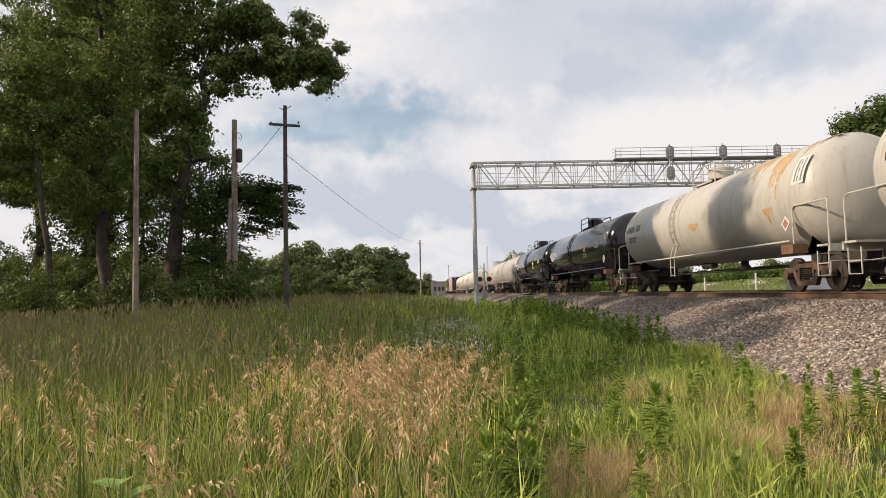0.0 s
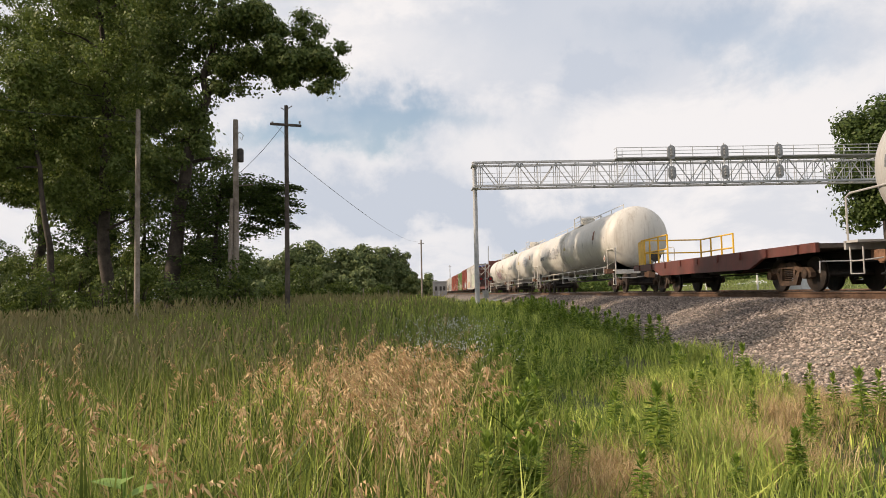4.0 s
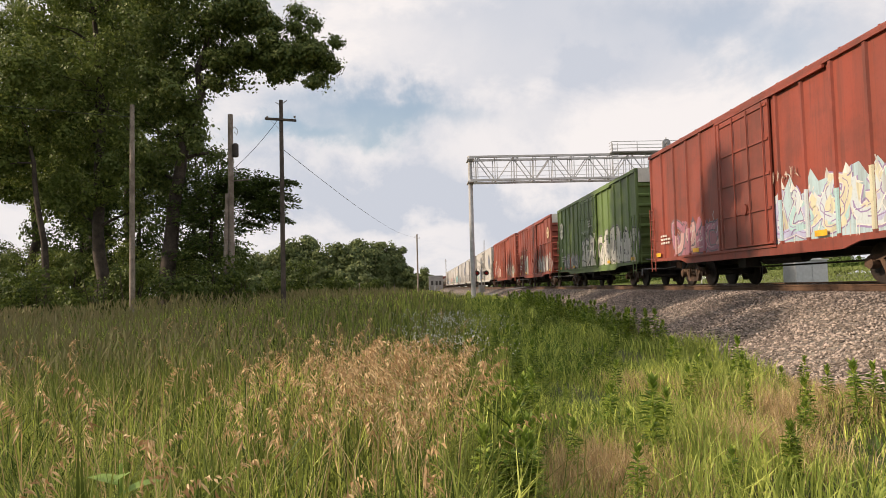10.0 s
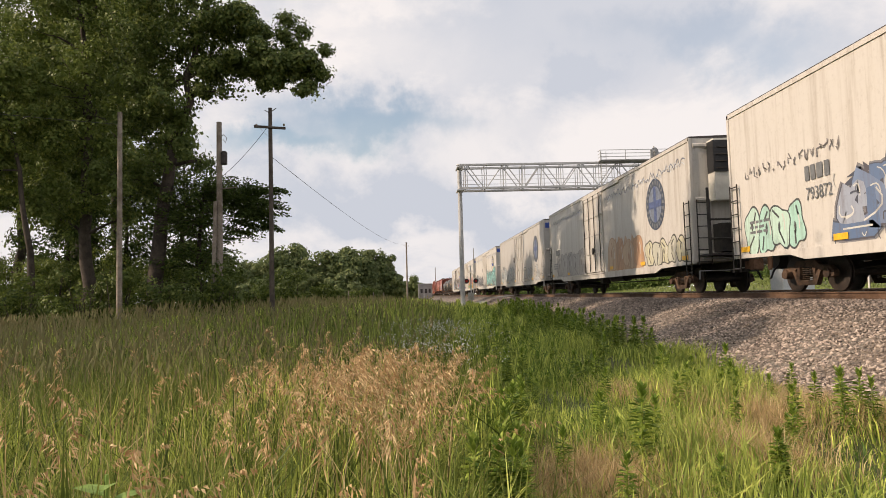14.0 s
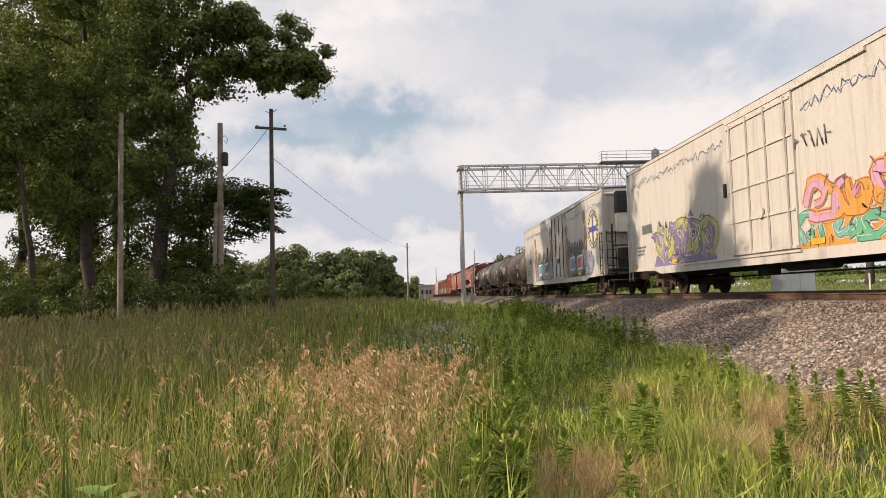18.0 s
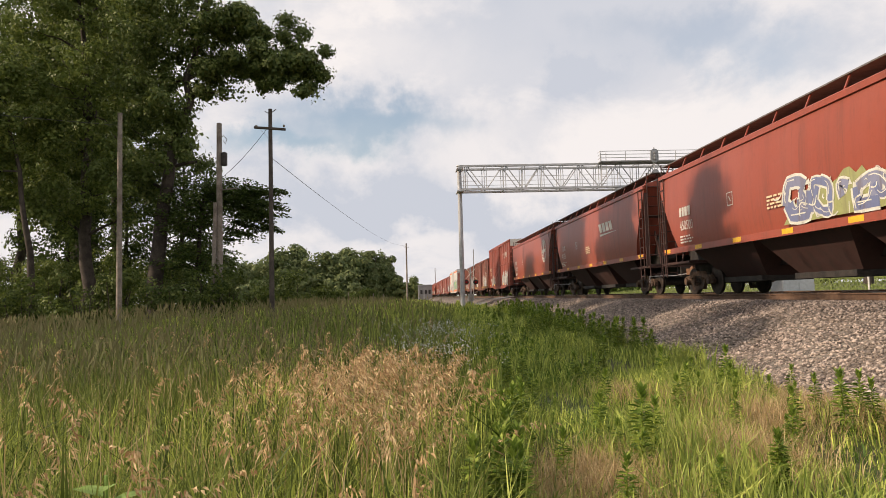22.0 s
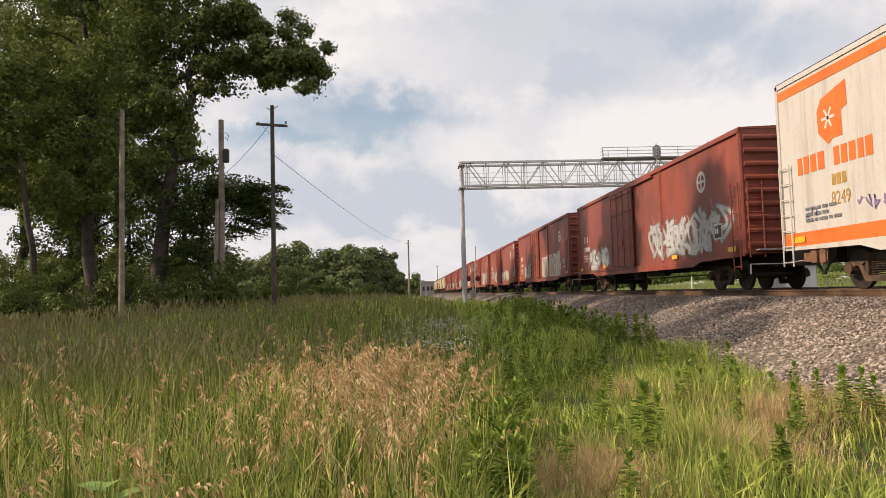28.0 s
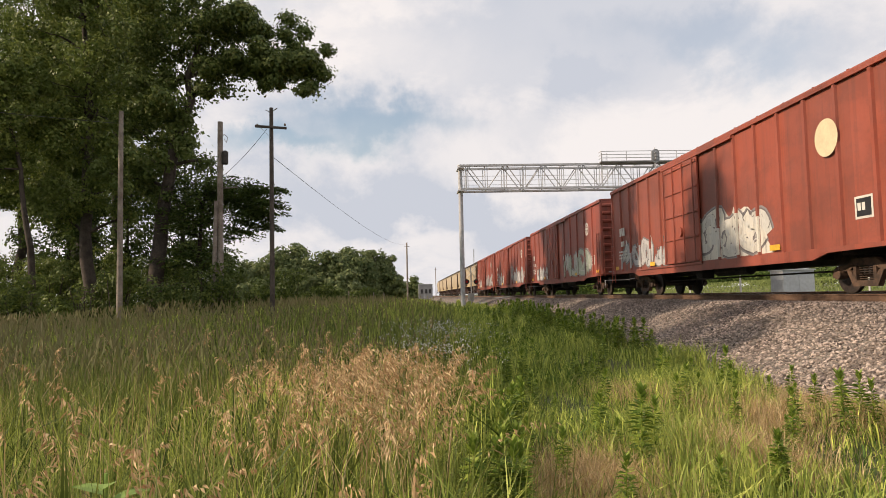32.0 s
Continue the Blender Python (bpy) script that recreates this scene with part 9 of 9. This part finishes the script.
tree("cottonwood", "tall green cottonwood among brush", 3, (-27.5, TY + 10.0, g), [(0, 0, -0.4), (0.4, 0, 5.0), (0.2, 0.2, 11.0), (-0.6, 0, 19.0), 0.42],
     [((0.2, 0, 16.0), (5.0, 3.8, 5.5), 5.0), ((2.4, -0.5, 9.6), (3.6, 2.6, 2.4), 2.0), ((-3.0, 0, 10.6), (4.0, 3.0, 3.0), 1.8), ((-2.0, -1.0, 8.6), (3.4, 2.0, 1.5), 1.5), ((0, 0, 22.0), (5.0, 3.5, 3.0), 1.5)], 820, 150, 0.19, LEAF_DARK, (0.40, 0.85), 8)
for x, w, h in ((-15.8, 2.6, 13.0), (-19.6, 3.0, 10.5), (-23.6, 2.4, 8.5)):
    tree("understorey_tree", "dark broadleaf tree deep in the grove", 20 - int(x), (x, TY + 9.0, g), [(0, 0, -0.4), (0.1, 0, h * 0.4), (0.3, 0, h * 0.85), 0.25],
         [((0, 0, h * 0.62), (w, 2.6, h * 0.34), 3.0), ((0.4, -0.5, h * 0.28), (w * 0.95, 2.2, h * 0.24), 1.6)], int(18 * h), 90, 0.20, LEAF_DEEP, (0.45, 0.9), 6, group="trees deep in the grove")
tree("elm", "low dark tree with drooping feathery boughs beside the poles", 5, (-8.4, 27.8, float(land(-8.4, 27.8))), [(0, 0, -0.4), (0.1, 0, 1.7), (0.2, 0, 3.5), (0.4, 0, 5.6), 0.16],
     [((-0.1, 0, 4.75), (1.6, 1.4, 1.5), 4.0), ((1.7, 0, 5.3), (1.2, 0.9, 0.65), 2.2), ((2.6, -0.1, 4.65), (0.85, 0.7, 0.50), 1.5), ((2.0, 0, 4.6), (0.9, 0.8, 0.6), 1.4), ((1.6, 0, 3.75), (0.8, 0.7, 0.45), 0.8), ((-0.1, 0, 2.7), (1.7, 1.4, 1.0), 2.4), ((2.9, -0.1, 5.35), (0.55, 0.5, 0.22), 0.5), ((2.8, -0.1, 3.95), (0.4, 0.4, 0.2), 0.3)],
     2700, 27, 0.110, LEAF_DEEP, (0.07, 0.27), 5, 0.3, lobes=4.0, placed=True, spray=0.75)

# trees of the same grove beside and behind the onlooker's left: their shade lies over the meadow and the train
for k, (x, y, h, w) in enumerate(((-20.5, 17.6, 21.0, 3.2), (-19.5, 22.2, 18.3, 2.0), (-18.0, 13.2, 16.2, 3.1), (-16.0, 35.5, 24.0, 3.4), (-17.0, 41.0, 22.0, 3.4), (-22.0, 49.0, 23.0, 4.0), (-26.5, 57.0, 25.0, 4.0), (-31.0, 66.0, 26.0, 4.5), (-36.0, 76.0, 27.0, 5.0), (-42.0, 88.0, 28.0, 5.0), (-48.0, 101.0, 29.0, 5.5), (-17.0, 9.0, 11.8, 2.6))):
    z = float(land(x, y))
    low = 0.72 if y > 20 else 0.74
    tree("cottonwood", "tall leafy cottonwood of the shading row", 60 + k, (x, y, z), [(0, 0, -0.4), (0.1, 0, h * 0.4), (0.2, 0, h * 0.9), 0.30],
         [((0, 0, h * low), (w, w * 0.9, h * (1 - low)), 3.0), ((0.4, 0, h * 0.52), (w * 0.8, w * 0.7, h * 0.12), 0.9)], 230, 110, 0.30, LEAF_DARK, (0.8, 1.4), 7, group="trees of the shading row")


def brush():
    rng = np.random.default_rng(31)
    for k in range(54):
        x = -34.0 + (k % 18) * 1.45 + rng.normal() * 0.4
        y = (36.5, 45.0, 53.0)[k // 18] + rng.normal() * 1.4
        deep = k // 18
        if deep and x > -14.5:
            x -= 11.0
        x, y, _ = nearer(x, y)
        z = float(land(x, y))
        h = (1.5, 2.5, 3.1)[deep] + 1.0 * rng.random() + (0.4 if k % 18 < 7 else 0.0)
        t = thing("shrub", "dense green shrub under the trees", "shrub", Matrix.Translation((x, y, z)), group="brush under the trees")
        f = Form()
        for j in range(6):
            a = rng.random() * 6.28
            f.rod((0.1 * math.cos(a), 0.1 * math.sin(a), -0.1), (0.55 * math.cos(a), 0.55 * math.sin(a), h * 0.8), 0.022, 0.01, 5)
        tagged(part("stemwork", f, BARK, t), kind="stuff")
        mid = [np.array((rng.normal() * 0.6, rng.normal() * 0.45, h * (0.2 + 0.8 * rng.random()))) for _ in range(15)]
        ps = [clump_points(rng, q, (0.42, 0.40, 0.33), 140, 0.75) for q in mid]
        outs = np.concatenate([unit(a - q) for a, q in zip(ps, mid)])
        p = np.concatenate(ps)
        p[:, 2] = np.maximum(p[:, 2], 0.05)
        v, fc = leaves(p, 0.105 * (0.7 + 0.6 * rng.random(len(p))), rng, 0.0, 0.7, outs)
        tagged(part("foliage", mass("foliage", v, fc, (LEAF_BRUSH, LEAF_DARK, LEAF_DEEP)[deep] if k % 3 else LEAF_MAIN), None, t), kind="stuff")
    for x, y, h, w in ((-9.3, 58, 3.6, 2.4), (-12.3, 60, 2.7, 2.2), (-7.0, 62, 2.2, 1.8), (-16.0, 58, 4.0, 2.5), (-4.6, 75, 2.0, 2.0), (-20, 60, 5.0, 3.0), (-8.0, 36, 1.5, 1.2)):
        z = float(land(x, y))
        t = thing("shrub", "bright green shrub in the meadow", "shrub", Matrix.Translation((x, y, z)), group="shrubs in the meadow")
        part("stemwork", Form().rod((0, 0, -0.1), (0.2, 0, h * 0.7), 0.06, 0.02, 6).rod((0, 0, 0.1), (-0.4, 0.1, h * 0.6), 0.04, 0.015, 6), BARK, t)
        ps = [clump_points(rng, (rng.normal() * w * 0.4, rng.normal() * w * 0.3, h * (0.15 + 0.75 * rng.random())), (w * 0.35, w * 0.35, h * 0.18), 190) for _ in range(12)]
        p = np.concatenate(ps)
        p[:, 2] = np.maximum(p[:, 2], 0.05)
        v, fc = leaves(p, 0.20 * (0.7 + 0.6 * rng.random(len(p))), rng)
        tagged(part("foliage", mass("foliage", v, fc, LEAF_BRUSH), None, t), kind="stuff")


brush()


def far_trees():
    rng = random.Random(8)
    row = [(-38, 150, 11.0, 5.0), (-33, 156, 11.5, 5.2), (-28, 150, 12.0, 5.0), (-24, 152, 12.8, 4.8), (-19.5, 150, 11.9, 4.6), (-15.5, 152, 11.8, 4.6), (-11.2, 150, 13.0, 4.7), (-7.2, 151, 11.8, 3.7), (-4.4, 152, 9.8, 2.8),
           (-13.0, 142, 6.0, 3.0), (-23, 141, 6.5, 3.2), (-31, 141, 6.0, 3.2), (-3.0, 150, 6.0, 2.0), (2.6, 290, 9.0, 4.0), (-2, 300, 7.0, 4.0), (5.5, 300, 6.0, 3.5)]
    row += [(51.5, 75, 20.5, 5.0), (58.0, 72, 18.0, 5.0), (65.0, 80, 16.0, 5.5)]
    row += [(26.5, 170, 11.5, 4.5), (33.0, 175, 12.5, 5.0), (40.0, 168, 10.5, 4.5), (47.0, 176, 6.0, 4.0), (57.0, 222, 6.0, 4.5), (70.0, 226, 5.5, 5.0), (85, 228, 6.0, 5.0), (100, 222, 5.5, 5.5), (118, 228, 6.0, 5.5), (139, 226, 6.0, 6.0)]
    for k, (x, y, h, w) in enumerate(row):
        base = float(land(x, y))
        h += 0.5
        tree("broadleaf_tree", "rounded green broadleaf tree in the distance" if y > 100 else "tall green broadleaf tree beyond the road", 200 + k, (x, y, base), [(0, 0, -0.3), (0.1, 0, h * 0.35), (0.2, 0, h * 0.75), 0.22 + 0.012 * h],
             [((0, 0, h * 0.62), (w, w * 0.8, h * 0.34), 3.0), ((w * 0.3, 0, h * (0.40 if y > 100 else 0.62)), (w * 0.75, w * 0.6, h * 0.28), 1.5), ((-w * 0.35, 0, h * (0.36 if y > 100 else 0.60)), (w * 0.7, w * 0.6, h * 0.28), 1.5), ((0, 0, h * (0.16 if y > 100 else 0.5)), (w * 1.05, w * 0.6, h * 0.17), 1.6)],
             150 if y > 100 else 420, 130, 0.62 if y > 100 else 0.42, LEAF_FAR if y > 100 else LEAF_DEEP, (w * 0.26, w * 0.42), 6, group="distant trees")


far_trees()


def hedgerow():
    rng = np.random.default_rng(41)
    n = 760
    x = 18.0 + 150.0 * rng.random(n)
    ps = [clump_points(rng, (x[i], 163 + 3 * rng.normal(), float(land(x[i], 163.0)) + 0.1 + 2.0 * rng.random() ** 1.6), (2.0, 1.5, 1.2), 60) for i in range(n)]
    p = np.concatenate(ps)
    p[:, 2] = np.maximum(p[:, 2], land(p[:, 0], p[:, 1]) + 0.05)
    v, fc = leaves(p, 0.75 * (0.7 + 0.6 * rng.random(len(p))), rng)
    tagged(new("hedgerow", mass("hedgerow", v, fc, LEAF_FIELD)), "far green hedgerow beyond the field", kind="stuff")
    # the field before it
    m = 26000
    y = 34.0 + 126.0 * rng.random(m) ** 0.8
    x = 34.5 + (y * 0.75 + 18.0 - 34.5).clip(6.0) * rng.random(m)
    v, f, _ = blades(on_land(x, y), 0.14 + 0.18 * rng.random(m), 0.04 + 0.0009 * y, 0.1 + 0.4 * rng.random(m), rng)
    tagged(new("field_grass", mass("field_grass", v, f, FIELD)), "pale green grass of the field beyond the road", kind="stuff")


hedgerow()


# ------------------------------------------------------------------ what moves: the train, and the wheels while they pass
def motions():
    for car, y0 in TRAIN:
        walk(car, [(0.0, pose(XC, y0, RAIL)), (END, pose(XC, y0 - SPEED * END, RAIL))])
    place = {car: y0 for car, y0 in TRAIN}
    for wheel, dy, car in WHEELS:
        t0 = (place[car] - 45.0) / SPEED
        t1 = (place[car] - 6.0) / SPEED
        a, b = max(0.0, t0), min(END, t1)
        rows, angle = [(0.0, pose(0, dy, 0.457))], 0.0
        if b > a + 0.2:
            k = int(a * FPS) + 1
            while k / FPS < b:
                if k > 0:
                    angle += 88.0
                    rows.append((k / FPS, pose(0, dy, 0.457, angle % 360.0)))
                k += 1
        if rows[-1][0] < END - 0.02:
            rows.append((END, rows[-1][1]))
        walk(wheel, rows)


motions()
